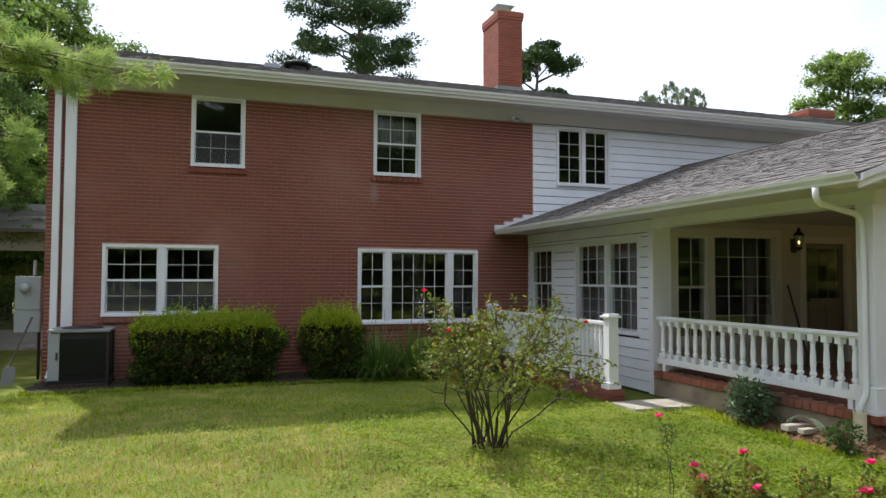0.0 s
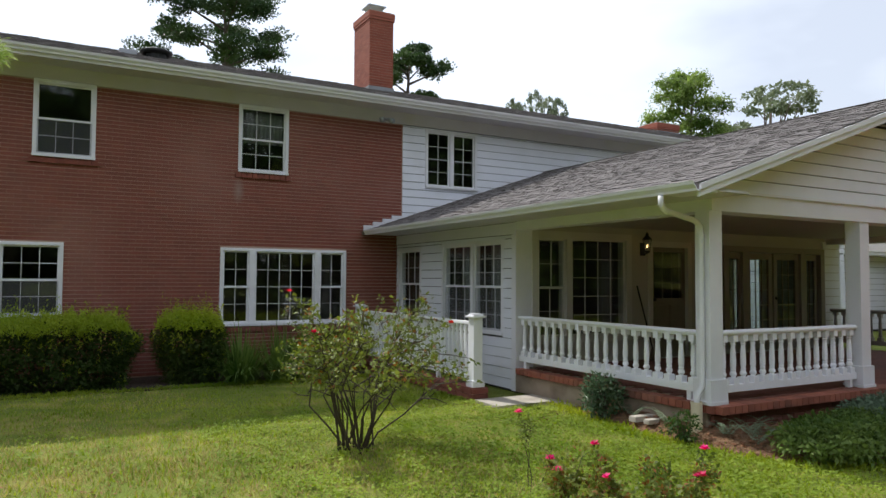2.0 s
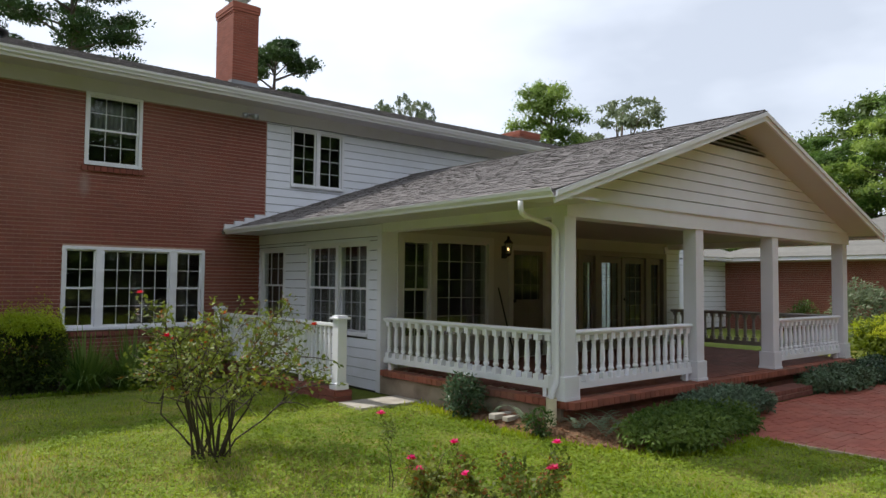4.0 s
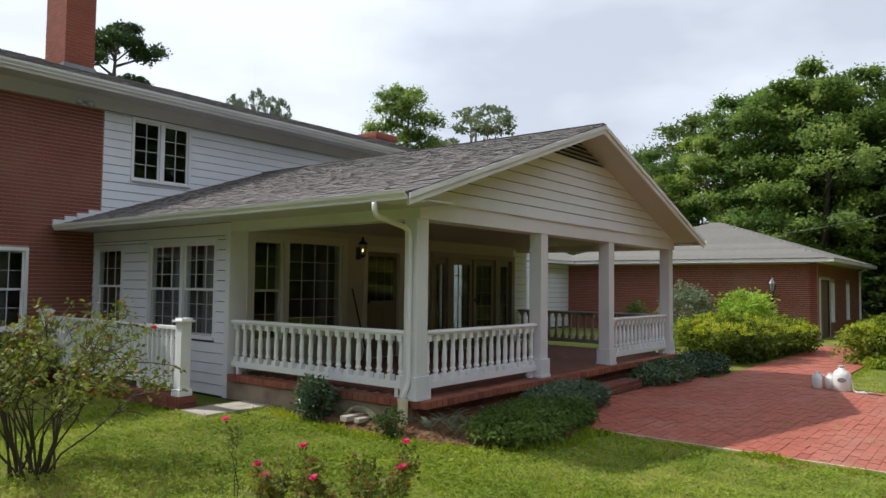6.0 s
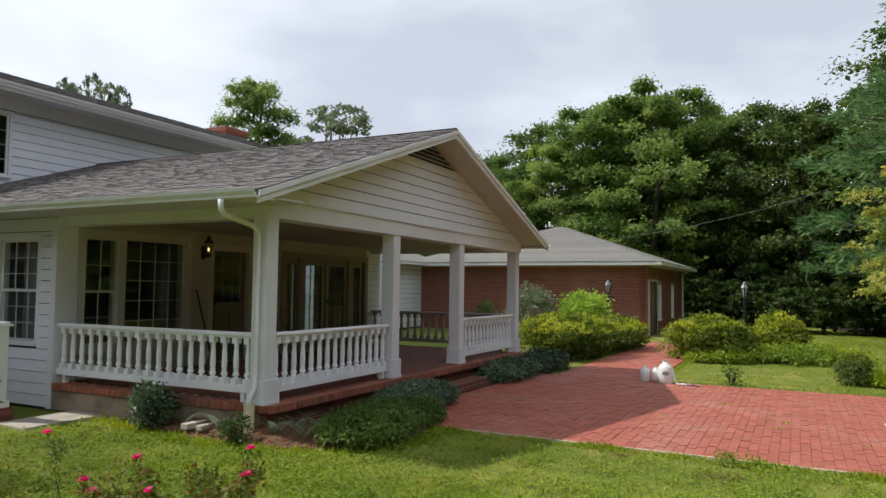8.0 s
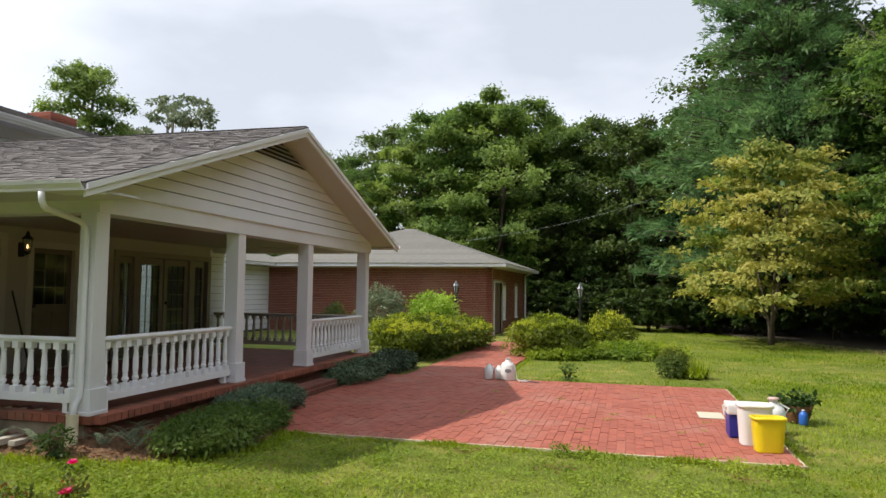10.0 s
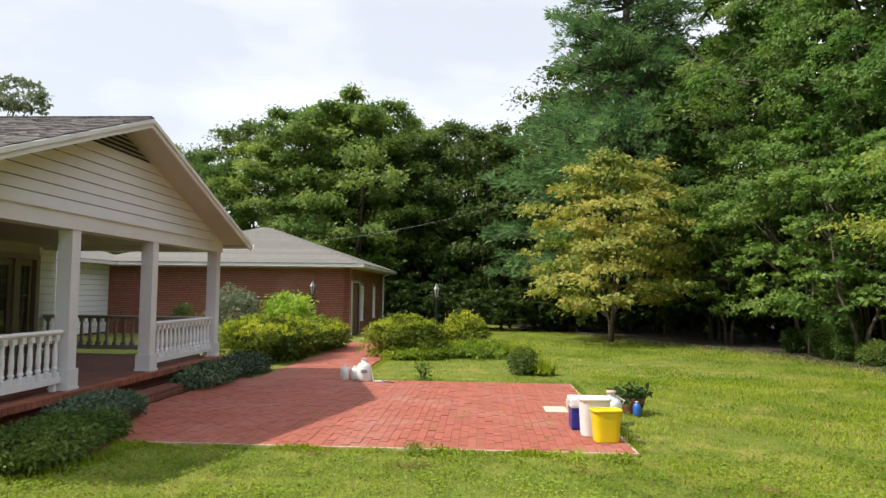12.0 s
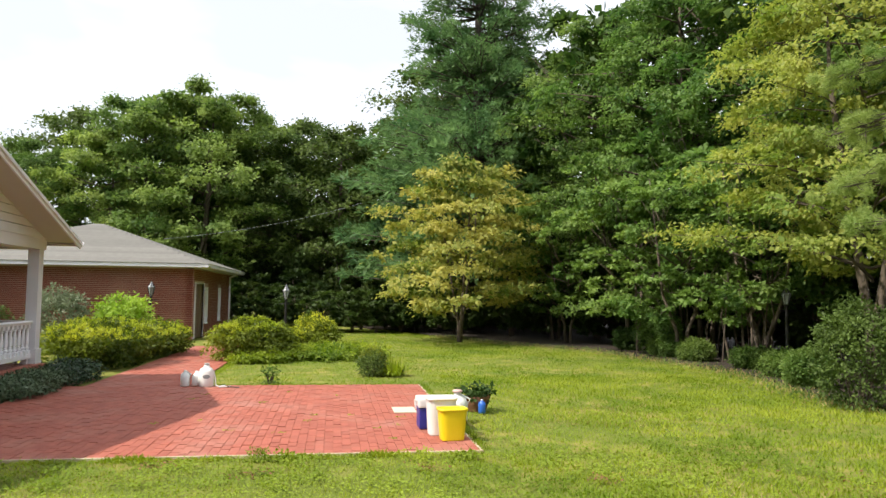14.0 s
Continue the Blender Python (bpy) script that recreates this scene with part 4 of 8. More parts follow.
step = solid("porch_step", box(9.62, 11.72, 4.94, 5.27, 0.0, 0.125, 0.005), MORTAR, "low red brick step up to the porch", "step", "structure")
tread = to_mesh("step_brick", box(-0.046, 0.046, -0.155, 0.155, -0.03, 0.03, 0.004), STEP_BRICK)
course = to_mesh("step_brick", box(-0.098, 0.098, -0.012, 0.012, -0.031, 0.031, 0.003), STEP_BRICK)
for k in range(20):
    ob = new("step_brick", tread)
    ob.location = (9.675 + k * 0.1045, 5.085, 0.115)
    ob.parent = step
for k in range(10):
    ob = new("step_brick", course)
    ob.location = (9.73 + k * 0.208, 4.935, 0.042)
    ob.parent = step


# posts
def porch_post(x):
    p = thing("porch_post", (x + 0.1, PY + 0.1, FLOOR), "white painted square porch post with a plinth", "post", "porch posts")
    part("shaft", box(x, x + 0.2, PY, PY + 0.2, FLOOR + 0.27, 2.48, 0.006), WHITE, p)
    part("plinth", box(x - 0.026, x + 0.226, PY - 0.026, PY + 0.226, FLOOR + 0.035, FLOOR + 0.275, 0.008), WHITE, p)
    part("foot", box(x - 0.037, x + 0.237, PY - 0.037, PY + 0.237, FLOOR + 0.001, FLOOR + 0.04, 0.006), WHITE, p)
    return p


POSTS = (6.36, 9.17, 11.47, 14.27)
for x in POSTS:
    porch_post(x)


# turned balustrades
BALUSTER = [(0.034, 0.075), (0.024, 0.088), (0.039, 0.105), (0.040, 0.125), (0.025, 0.150), (0.033, 0.159), (0.033, 0.168), (0.025, 0.176), (0.033, 0.200), (0.034, 0.260), (0.030, 0.350), (0.024, 0.430), (0.023, 0.438), (0.034, 0.448), (0.025, 0.460), (0.029, 0.478)]


def baluster_mesh(paint):
    bm = lathe(BALUSTER, 10)
    add_box(bm, -0.042, 0.042, -0.047, 0.047, -0.02, 0.075)
    add_box(bm, -0.038, 0.038, -0.040, 0.040, 0.478, 0.56)
    me = to_mesh("baluster", bm, paint)
    return me


BAL, BAL_SHADED = baluster_mesh(RAIL_WHITE), baluster_mesh(RAIL_SHADED)


def balustrade(p, q, n, label, paint=None):
    """A railing from p to q with n turned balusters, feet under its lower rail."""
    p, q = Vector(p), Vector(q)
    d = q - p
    length = d.length
    turn = math.atan2(d.y, d.x)
    r = thing("porch_railing", (0, 0, 0), label, "railing", "porch railings")
    top = prism([(-0.055, 0.750), (0.055, 0.750), (0.062, 0.764), (0.062, 0.778), (0.04, 0.796), (-0.04, 0.796), (-0.062, 0.778), (-0.062, 0.764)], "x", 0, length)
    sub = box(0, length, -0.034, 0.034, 0.728, 0.750, 0.004)
    bot = box(0, length, -0.043, 0.043, 0.105, 0.190, 0.006)
    m = Matrix.Translation((p.x, p.y, FLOOR)) @ Matrix.Rotation(turn, 4, "Z")
    for nm, bm in (("handrail", top), ("upper_rail", sub), ("lower_rail", bot)):
        bmesh.ops.transform(bm, matrix=m, verts=bm.verts[:])
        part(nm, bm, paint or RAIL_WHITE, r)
    for k in range(n):
        b = new("baluster", BAL_SHADED if paint else BAL)
        b.matrix_basis = m @ Matrix.Translation((length * (k + 0.5) / n, 0, 0.185))
        hang(b, r)
    for s in (0.04, 0.96):
        ft = box(length * s - 0.03, length * s + 0.03, -0.03, 0.03, 0.001, 0.105)
        bmesh.ops.transform(ft, matrix=m, verts=ft.verts[:])
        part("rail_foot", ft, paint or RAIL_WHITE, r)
    return r


balustrade((6.46, PY + 0.23, 0), (6.46, WY - 0.03, 0), 19, "white railing with turned balusters along the porch side")
balustrade((POSTS[0] + 0.23, PY + 0.1, 0), (POSTS[1] - 0.03, PY + 0.1, 0), 15, "white railing with turned balusters beside the porch corner")
balustrade((POSTS[2] + 0.23, PY + 0.1, 0), (POSTS[3] - 0.03, PY + 0.1, 0), 15, "white railing with turned balusters beside the porch steps")
balustrade((14.37, PY + 0.23, 0), (14.37, WY - 0.03, 0), 19, "dark brown railing with turned balusters along the far porch side", RAIL_SHADED)

# beams, ceiling and gable
solid("beam_front", boxes((PX0 - 0.0, PX1 + 0.02, PY - 0.02, PY + 0.28, 2.48, 2.70)), WHITE, "white beam over the porch posts", "beam", "structure")
solid("beam_side", boxes((PX0, PX0 + 0.27, PY + 0.28, WY, 2.48, 2.64)), WHITE, "white beam along the porch side", "beam", "structure")
solid("beam_far", boxes((14.23, 14.5, PY + 0.28, WY, 2.48, 2.64)), WHITE, "white beam along the far porch side", "beam", "structure")
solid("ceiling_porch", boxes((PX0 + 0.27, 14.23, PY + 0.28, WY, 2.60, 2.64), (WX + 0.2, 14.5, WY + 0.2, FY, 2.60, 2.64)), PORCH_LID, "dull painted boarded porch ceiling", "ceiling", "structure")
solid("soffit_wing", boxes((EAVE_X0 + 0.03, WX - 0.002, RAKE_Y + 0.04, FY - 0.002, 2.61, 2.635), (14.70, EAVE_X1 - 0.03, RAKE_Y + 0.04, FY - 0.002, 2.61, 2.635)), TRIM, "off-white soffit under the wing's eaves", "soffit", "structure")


def roof_z(x):
    return RIDGE_Z - abs(x - RIDGE_X) * (RIDGE_Z - EAVE_Z) / ((RIDGE_X - EAVE_X0) if x < RIDGE_X else (EAVE_X1 - RIDGE_X))


gable = solid("wall_gable", prism([(PX0, 2.70), (PX1, 2.70), (PX1, roof_z(PX1) - 0.08), (RIDGE_X, RIDGE_Z - 0.08), (PX0, roof_z(PX0) - 0.08)], "y", PY, PY + 0.15), LAP_SHADE, "white clapboard gable over the porch", "wall", "structure")


def gable_clip(z, a0, a1):
    k0, k1 = (RIDGE_X - EAVE_X0) / (RIDGE_Z - EAVE_Z), (EAVE_X1 - RIDGE_X) / (RIDGE_Z - EAVE_Z)
    h = RIDGE_Z - 0.115 - z
    return max(a0, RIDGE_X - h * k0), min(a1, RIDGE_X + h * k1)


clapboards(gable, "y", PY, PX0, PX1, 2.712, 3.748, [], 0.148, clip=gable_clip)
solid("drip_mould", boxes((PX0 - 0.01, PX1 + 0.03, PY - 0.048, PY - 0.021, 2.684, 2.71)), WHITE, "thin white drip moulding over the porch beam", "trim", "structure")
louvre = thing("gable_vent", (RIDGE_X, PY, 3.75), "triangular louvred vent in the porch gable", "vent", kind="structure")
part("backing", prism([(RIDGE_X - 0.98, 3.75), (RIDGE_X + 1.0, 3.75), (RIDGE_X, 4.09)], "y", PY - 0.012, PY - 0.002), BLACK_GRILLE, louvre)
for k in range(5):
    z = 3.755 + k * 0.065
    a, b = gable_clip(z + 0.03, PX0, PX1)
    part("slat", prism([(PY - 0.075, z), (PY - 0.065, z), (PY - 0.014, z + 0.045), (PY - 0.024, z + 0.045)], "x", a, b), TRIM, louvre)

# wing roof
roof_wing = thing("roof_wing", (RIDGE_X, 9.0, EAVE_Z), "brown-grey weathered shingle gable roof over the porch", "roof", kind="structure")
part("roof_deck", prism([(EAVE_X0, EAVE_Z), (RIDGE_X, RIDGE_Z), (EAVE_X1, EAVE_Z), (EAVE_X1, EAVE_Z - 0.06), (RIDGE_X, RIDGE_Z - 0.06), (EAVE_X0, EAVE_Z - 0.06)], "y", RAKE_Y, FY + 0.01), SHINGLE, roof_wing)
upl = Vector((RIDGE_X - EAVE_X0, 0, RIDGE_Z - EAVE_Z))
rowsL = slope_shingles((EAVE_X0 - 0.02, RAKE_Y - 0.015, EAVE_Z + 0.0), (0, 1, 0), upl, 61, 35, 0.141, upl.length / 34.6, rngs)
lay(roof_wing, rowsL, SHINGLE, SHINGLE_ONE, "shingle", (6.0, 5.0, 2.8), "weathered shingle courses")
upr = Vector((RIDGE_X - EAVE_X1, 0, RIDGE_Z - EAVE_Z))
part("shingle_field", island_blocks("shingle_field", slope_shingles((EAVE_X1 + 0.02, RAKE_Y - 0.015, EAVE_Z), (0, 1, 0), upr, 61, 35, 0.141, upr.length / 34.6, rngs), SHINGLE), None, roof_wing, "far slope of shingle", kind="stuff")
part("ridge_cap", prism([(RIDGE_X - 0.15, RIDGE_Z - 0.03), (RIDGE_X, RIDGE_Z + 0.025), (RIDGE_X + 0.15, RIDGE_Z - 0.03), (RIDGE_X, RIDGE_Z + 0.01)], "y", RAKE_Y - 0.01, FY), SHINGLE, roof_wing)


def rake(x0, z0, x1, z1, name):
    d = Vector((x1 - x0, 0, z1 - z0)).normalized()
    bm = prism([(x0, z0 - 0.05), (x1, z1 - 0.05), (x1, z1 - 0.13), (x0, z0 - 0.13)], "y", RAKE_Y - 0.005, RAKE_Y + 0.025)
    solid(name, bm, WHITE, "white rake board along the porch gable", "trim", "structure")
    bm = prism([(x0, z0 + 0.0), (x1, z1 + 0.0), (x1, z1 - 0.06), (x0, z0 - 0.06)], "y", RAKE_Y - 0.03, RAKE_Y - 0.006)
    solid(name + "_crown", bm, WHITE, "white crown moulding under the roof edge", "trim", "structure")
    xs, zs = x0 + (x1 - x0) * 0.06, z0 + (z1 - z0) * 0.06
    bm = prism([(xs, zs - 0.105), (x1, z1 - 0.105), (x1, z1 - 0.12), (xs, zs - 0.12)], "y", RAKE_Y + 0.026, PY - 0.002)
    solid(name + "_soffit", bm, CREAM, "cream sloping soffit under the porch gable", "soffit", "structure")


solid("eave_return", boxes((EAVE_X0 + 0.02, 5.9, RAKE_Y + 0.026, PY - 0.03, 2.59, 2.609), (14.72, EAVE_X1 - 0.02, RAKE_Y + 0.026, PY - 0.03, 2.59, 2.609)), WHITE, "white boxed eave return at the corner of the porch roof", "trim", "structure")
rake(EAVE_X0, EAVE_Z, RIDGE_X, RIDGE_Z, "rake_left")
rake(EAVE_X1, EAVE_Z, RIDGE_X, RIDGE_Z, "rake_right")
gutter("gutter_wing", "y", RAKE_Y - 0.02, FY - 0.3, EAVE_X0 + 0.0, EAVE_Z - 0.10, -1, "white metal gutter along the porch eaves")
gutter("gutter_far", "y", RAKE_Y - 0.02, FY - 0.3, EAVE_X1, EAVE_Z - 0.10, 1, "white metal gutter along the far porch eaves")
solid("downspout_porch", tube([(5.545, 5.34, 2.58), (5.55, 5.34, 2.50), (5.575, 5.345, 2.455), (5.63, 5.36, 2.43), (6.17, 5.48, 2.37), (6.25, 5.495, 2.345), (6.30, 5.50, 2.30), (6.315, 5.50, 2.22), (6.315, 5.50, 0.62), (6.305, 5.50, 0.55), (6.27, 5.51, 0.49), (6.255, 5.52, 0.43), (6.25, 5.52, 0.34)], 0.031, 12), GUTTER, "white metal downspout bending round the porch post", "downspout", "structure", smooth=True)
solid("drain_pipe", lathe([(0.062, -0.02), (0.062, 0.37), (0.066, 0.372), (0.066, 0.395), (0.054, 0.395), (0.054, 0.3)], 18, (6.25, 5.52, 0)), DRAIN, "short cream drain pipe standing in the ground", "pipe", smooth=False)

# stepped flashing where the wing's roof meets the brick
for k in range(4):
    x = 5.62 + k * 0.21
    solid("step_flashing", boxes((x, x + 0.23, FY - 0.06, FY - 0.012, 2.66 + k * 0.07, 2.80 + k * 0.075)), WHITE, "white stepped flashing board above the wing roof", "trim", "structure")

# stairwell railing on a low brick kerb
kerb = solid("stairwell_kerb", boxes((5.36, 5.60, 8.72, FY, 0.0, 0.155)), MORTAR, "low red brick kerb beside the wing", "kerb", "structure")
rows = []
for k in range(int((FY - 8.7) / 0.21)):
    for j in range(2):
        rows.append(((5.35, 8.82 + k * 0.21, 0.04 + j * 0.078), (0, -0.1, 0), (0, 0, 0.034), (-0.02, 0, 0)))
for j in range(2):
    rows.append(((5.48, 8.71, 0.04 + j * 0.078), (0.13, 0, 0), (0, 0, 0.034), (0, -0.02, 0)))
rows.append(((5.48, 11.05, 0.157), (0.14, 0, 0), (0, 2.33, 0), (0, 0, 0.012)))
part("kerb_brick", island_blocks("kerb_brick", rows, BRICK), None, kerb, "red brick face of the kerb", kind="stuff")
rail = thing("stair_railing", (5.48, 8.85, 0.165), "white railing with square pickets on a brick kerb", "railing")
for y in (8.83, 13.15):
    nw = part("newel", box(5.405, 5.555, y - 0.075, y + 0.075, 0.168, 1.16, 0.006), RAIL_WHITE, rail)
    cap = box(5.37, 5.59, y - 0.11, y + 0.11, 1.16, 1.19, 0.008)
    add_box(cap, 5.40, 5.56, y - 0.08, y + 0.08, 1.19, 1.215)
    part("newel_cap", cap, RAIL_WHITE, nw)
    part("newel_foot", box(5.38, 5.58, y - 0.10, y + 0.10, 0.169, 0.26, 0.006), RAIL_WHITE, nw)
part("handrail", box(5.44, 5.52, 8.9, 13.08, 1.05, 1.10, 0.01), RAIL_WHITE, rail)
part("lower_rail", box(5.445, 5.515, 8.9, 13.08, 0.27, 0.32, 0.006), RAIL_WHITE, rail)
pk = to_mesh("picket", boxes((-0.019, 0.019, -0.019, 0.019, 0, 0.73)), RAIL_WHITE)
for k in range(34):
    ob = new("picket", pk)
    ob.location = (5.48, 8.98 + k * 0.122, 0.32)
    hang(ob, rail)
part("rail_foot", boxes((5.45, 5.51, 9.9, 9.96, 0.169, 0.27)), RAIL_WHITE, rail)

# concrete slabs by the wing
solid("paving_slab", box(5.35, 6.45, 8.05, 8.66, -0.05, 0.022, 0.008), CONCRETE, "pale concrete paving slab in the grass", "slab")
solid("paving_slab", box(6.3, 6.9, 7.6, 8.35, -0.05, 0.018, 0.008), CONCRETE, "pale concrete paving slab beside the porch", "slab")

# ---------------------------------------------------------------- garage and breezeway
TAN_DOOR = surface("brown_door_paint", (0.20, 0.125, 0.09), (0.155, 0.095, 0.07), 0.6, 3, 50, 0.08)
GX, GY, GX1, GY1 = 27.0, 5.05, 36.0, 17.0
wall_garage = solid("wall_garage", wall_x(GX, GX + 0.25, GY + 0.012, 14.6, -0.1, 2.62), MORTAR, "red brick side wall of the garage", "wall", "structure")
G_HOLES = [(27.3, 29.05, -0.05, 2.05), (29.35, 29.95, 0.5, 1.95), (32.6, 33.2, 0.5, 1.95)]
wall_garage_end = solid("wall_garage_end", wall_y(GY, GY + 0.25, GX, GX1, -0.1, 2.62, G_HOLES), MORTAR, "red brick end wall of the garage with a door and two windows", "wall", "structure")
solid("wall_garage_back", boxes((GX1 - 0.25, GX1, GY + 0.25, GY1, -0.1, 2.62), (GX, GX1, GY1 - 0.2, GY1, -0.1, 2.62)), MORTAR, "plain back walls that close the garage", "wall", "structure")
solid("floor_garage", boxes((GX + 0.25, GX1 - 0.25, GY + 0.25, GY1 - 0.2, -0.05, 0.03)), CONCRETE, "bare concrete garage floor", "floor", "structure")
a, b, c, d = G_HOLES[0]
gd = thing("door_3", ((a + b) / 2, GY, 0), "brown panelled double door in a pale frame on the garage", "door", kind="structure")
part("door_frame", boxes((a - 0.08, a, GY - 0.05, GY + 0.1, 0, d), (b, b + 0.06, GY - 0.02, GY + 0.1, 0, d), (a - 0.08, b + 0.06, GY - 0.02, GY + 0.1, d, d + 0.05)), TRIM, gd, "white painted frame")
for p, q in ((a, (a + b) / 2 - 0.005), ((a + b) / 2 + 0.005, b)):
    lf = part("door_leaf", box(p, q, GY + 0.05, GY + 0.09, 0.02, d, 0.006), TAN_DOOR, gd)
    for z0, z1 in ((0.2, 0.95), (1.1, 1.9)):
        part("door_panel", box(p + 0.12, q - 0.12, GY + 0.036, GY + 0.052, z0, z1, 0.008), TAN_DOOR, lf)
for k, (a, b, c, d) in enumerate(G_HOLES[1:]):
    window("window_%d" % (12 + k), "y", GY, a, b, c, d, [(a + 0.06, b - 0.06, "hung", 2, 2)], "narrow white hung window in the garage end", casing=0.06)
downpipe("downspout_garage", [(35.75, GY - 0.3, 2.6), (35.75, GY - 0.05, 2.48), (35.75, GY - 0.05, 0.1)], "white metal downspout at the garage corner", 0.04)
wall_breeze = solid("wall_breezeway", boxes((16.0, GX, 14.6, 14.8, -0.1, 2.62)), LAP_SHADE, "white clapboard wall between house and garage", "wall", "structure")
clapboards(wall_breeze, "y", 14.6, 16.0, GX, 0.05, 2.62, [], 0.2)
solid("ceiling_garage", boxes((GX + 0.25, GX1 - 0.25, GY + 0.25, GY1 - 0.2, 2.58, 2.64)), TRIM, "plain garage ceiling", "ceiling", "structure")
solid("soffit_garage", boxes((GX - 0.6, GX, GY - 0.6, 14.6, 2.62, 2.645), (GX, GX1 + 0.6, GY - 0.6, GY, 2.62, 2.645), (16, GX - 0.6, 14.0, 14.6, 2.62, 2.645)), TRIM, "off-white soffit of the garage", "soffit", "structure")
solid("fascia_garage", boxes((GX - 0.62, GX - 0.6, GY - 0.6, 14.0, 2.64, 2.76), (GX - 0.62, GX1 + 0.6, GY - 0.62, GY - 0.6, 2.64, 2.76), (16, GX - 0.62, 13.98, 14.0, 2.64, 2.76)), GUTTER, "white fascia and gutter of the garage", "trim", "structure")


def hip_roof(name, x0, x1, y0, y1, z0, rise, label):
    bm = bmesh.new()
    h = (x1 - x0) / 2
    z1 = z0 + rise
    v = [bm.verts.new(p) for p in ((x0, y0, z0), (x1, y0, z0), (x1, y1, z0), (x0, y1, z0), ((x0 + x1) / 2, y0 + h, z1), ((x0 + x1) / 2, max(y1 - h, y0 + h + 0.1), z1))]
    for f in ((0, 1, 4), (1, 2, 5, 4), (2, 3, 5), (3, 0, 4, 5), (3, 2, 1, 0)):
        bm.faces.new([v[i] for i in f])
    r = thing(name, ((x0 + x1) / 2, (y0 + y1) / 2, z0), label, "roof", kind="structure")
    part("roof_deck", bm, SHINGLE_GREY, r)
    rows = []
    upv = Vector((h, 0, rise))
    n = 20
    for j in range(n):
        t = (j + 1.1) / n
        c = Vector((x0, y0, z0)) + upv * (j + 0.5) / n
        a, b = y0 + t * h, y1 - t * h
        rows.append(((c.x, (a + b) / 2, c.z + 0.006), (0, (b - a) / 2, 0), tuple(upv / n * 0.53), (-0.003, 0, 0.008)))
    part("shingle_course", island_blocks("shingle_course", rows, SHINGLE_GREY), None, r, "pale grey shingle courses", kind="stuff")
    return r


hip_roof("roof_garage", GX - 0.64, GX1 + 0.64, GY - 0.64, GY + 10.2, 2.76, 1.78, "grey shingle hip roof of the garage")
solid("roof_breezeway", prism([(13.95, 2.76), (17.0, 3.75), (20.0, 2.76)], "x", 16.0, GX + 1.0), SHINGLE_GREY, "grey shingle roof between house and garage", "roof", "structure")


# ---------------------------------------------------------------- ground, patio and path
def ground_sheet():
    """One sheet: fine near the house, falling away to the horizon; slightly uneven."""
    bm = bmesh.new()
    xs = [-1200, -400, -150, -70, -40, -25] + [-18 + k * 1.0 for k in range(60)] + [50, 70, 100, 200, 500, 1200]
    ys = [-1200, -400, -150, -70, -45, -30] + [-22 + k * 1.0 for k in range(52)] + [36, 45, 70, 150, 400, 1200]
    grid = []
    for y in ys:
        row = []
        for x in xs:
            z = -0.02
            if abs(x) < 60 and abs(y) < 60 and not (5 < x < 37 and -2.5 < y < 21) and not (-4 < x < 23 and 9 < y < 23):
                z += 0.05 * noise.noise((x * 0.3, y * 0.3, 0)) - 0.01
            row.append(bm.verts.new((x, y, z)))
        grid.append(row)
    for a, b in zip(grid, grid[1:]):
        for i in range(len(xs) - 1):
            bm.faces.new((a[i], a[i + 1], b[i + 1], b[i]))
    return bm


def grass_ground():
    m, n, l, bsdf = shader("lawn_ground")
    geo = n.new("ShaderNodeNewGeometry")
    big, mid, fine = (n.new("ShaderNodeTexNoise") for _ in range(3))
    for t, s, d in ((big, 0.35, 4), (mid, 2.2, 5), (fine, 38, 4)):
        t.inputs["Scale"].default_value, t.inputs["Detail"].default_value = s, d
        l.new(geo.outputs["Position"], t.inputs["Vector"])
    c1 = n.new("ShaderNodeMix")
    c1.data_type = "RGBA"
    c1.inputs["A"].default_value, c1.inputs["B"].default_value = (0.085, 0.122, 0.02, 1), (0.215, 0.26, 0.046, 1)
    l.new(fine.outputs["Fac"], c1.inputs["Factor"])
    dry = n.new("ShaderNodeMapRange")
    dry.inputs["From Min"].default_value, dry.inputs["From Max"].default_value = 0.44, 0.64
    l.new(mid.outputs["Fac"], dry.inputs["Value"])
    dry2 = n.new("ShaderNodeMapRange")
    dry2.inputs["From Min"].default_value, dry2.inputs["From Max"].default_value = 0.36, 0.56
    l.new(big.outputs["Fac"], dry2.inputs["Value"])
    mul = n.new("ShaderNodeMath")
    mul.operation = "MULTIPLY"
    l.new(dry.outputs["Result"], mul.inputs[0])
    l.new(dry2.outputs["Result"], mul.inputs[1])
    c2 = n.new("ShaderNodeMix")
    c2.data_type = "RGBA"
    l.new(mul.outputs[0], c2.inputs["Factor"])
    l.new(c1.outputs["Result"], c2.inputs["A"])
    c2.inputs["B"].default_value = (0.30, 0.27, 0.075, 1)
    l.new(c2.outputs["Result"], bsdf.inputs["Base Color"])
    bsdf.inputs["Roughness"].default_value = 0.95
    bsdf.inputs["Specular IOR Level"].default_value = 0.15
    bp = n.new("ShaderNodeBump")
    bp.inputs["Strength"].default_value, bp.inputs["Distance"].default_value = 0.9, 0.04
    l.new(fine.outputs["Fac"], bp.inputs["Height"])
    l.new(bp.outputs["Normal"], bsdf.inputs["Normal"])
    return m


LAWN = grass_ground()
solid("ground", ground_sheet(), LAWN, "mown lawn with dry patches reaching to the woods", "lawn", "structure")

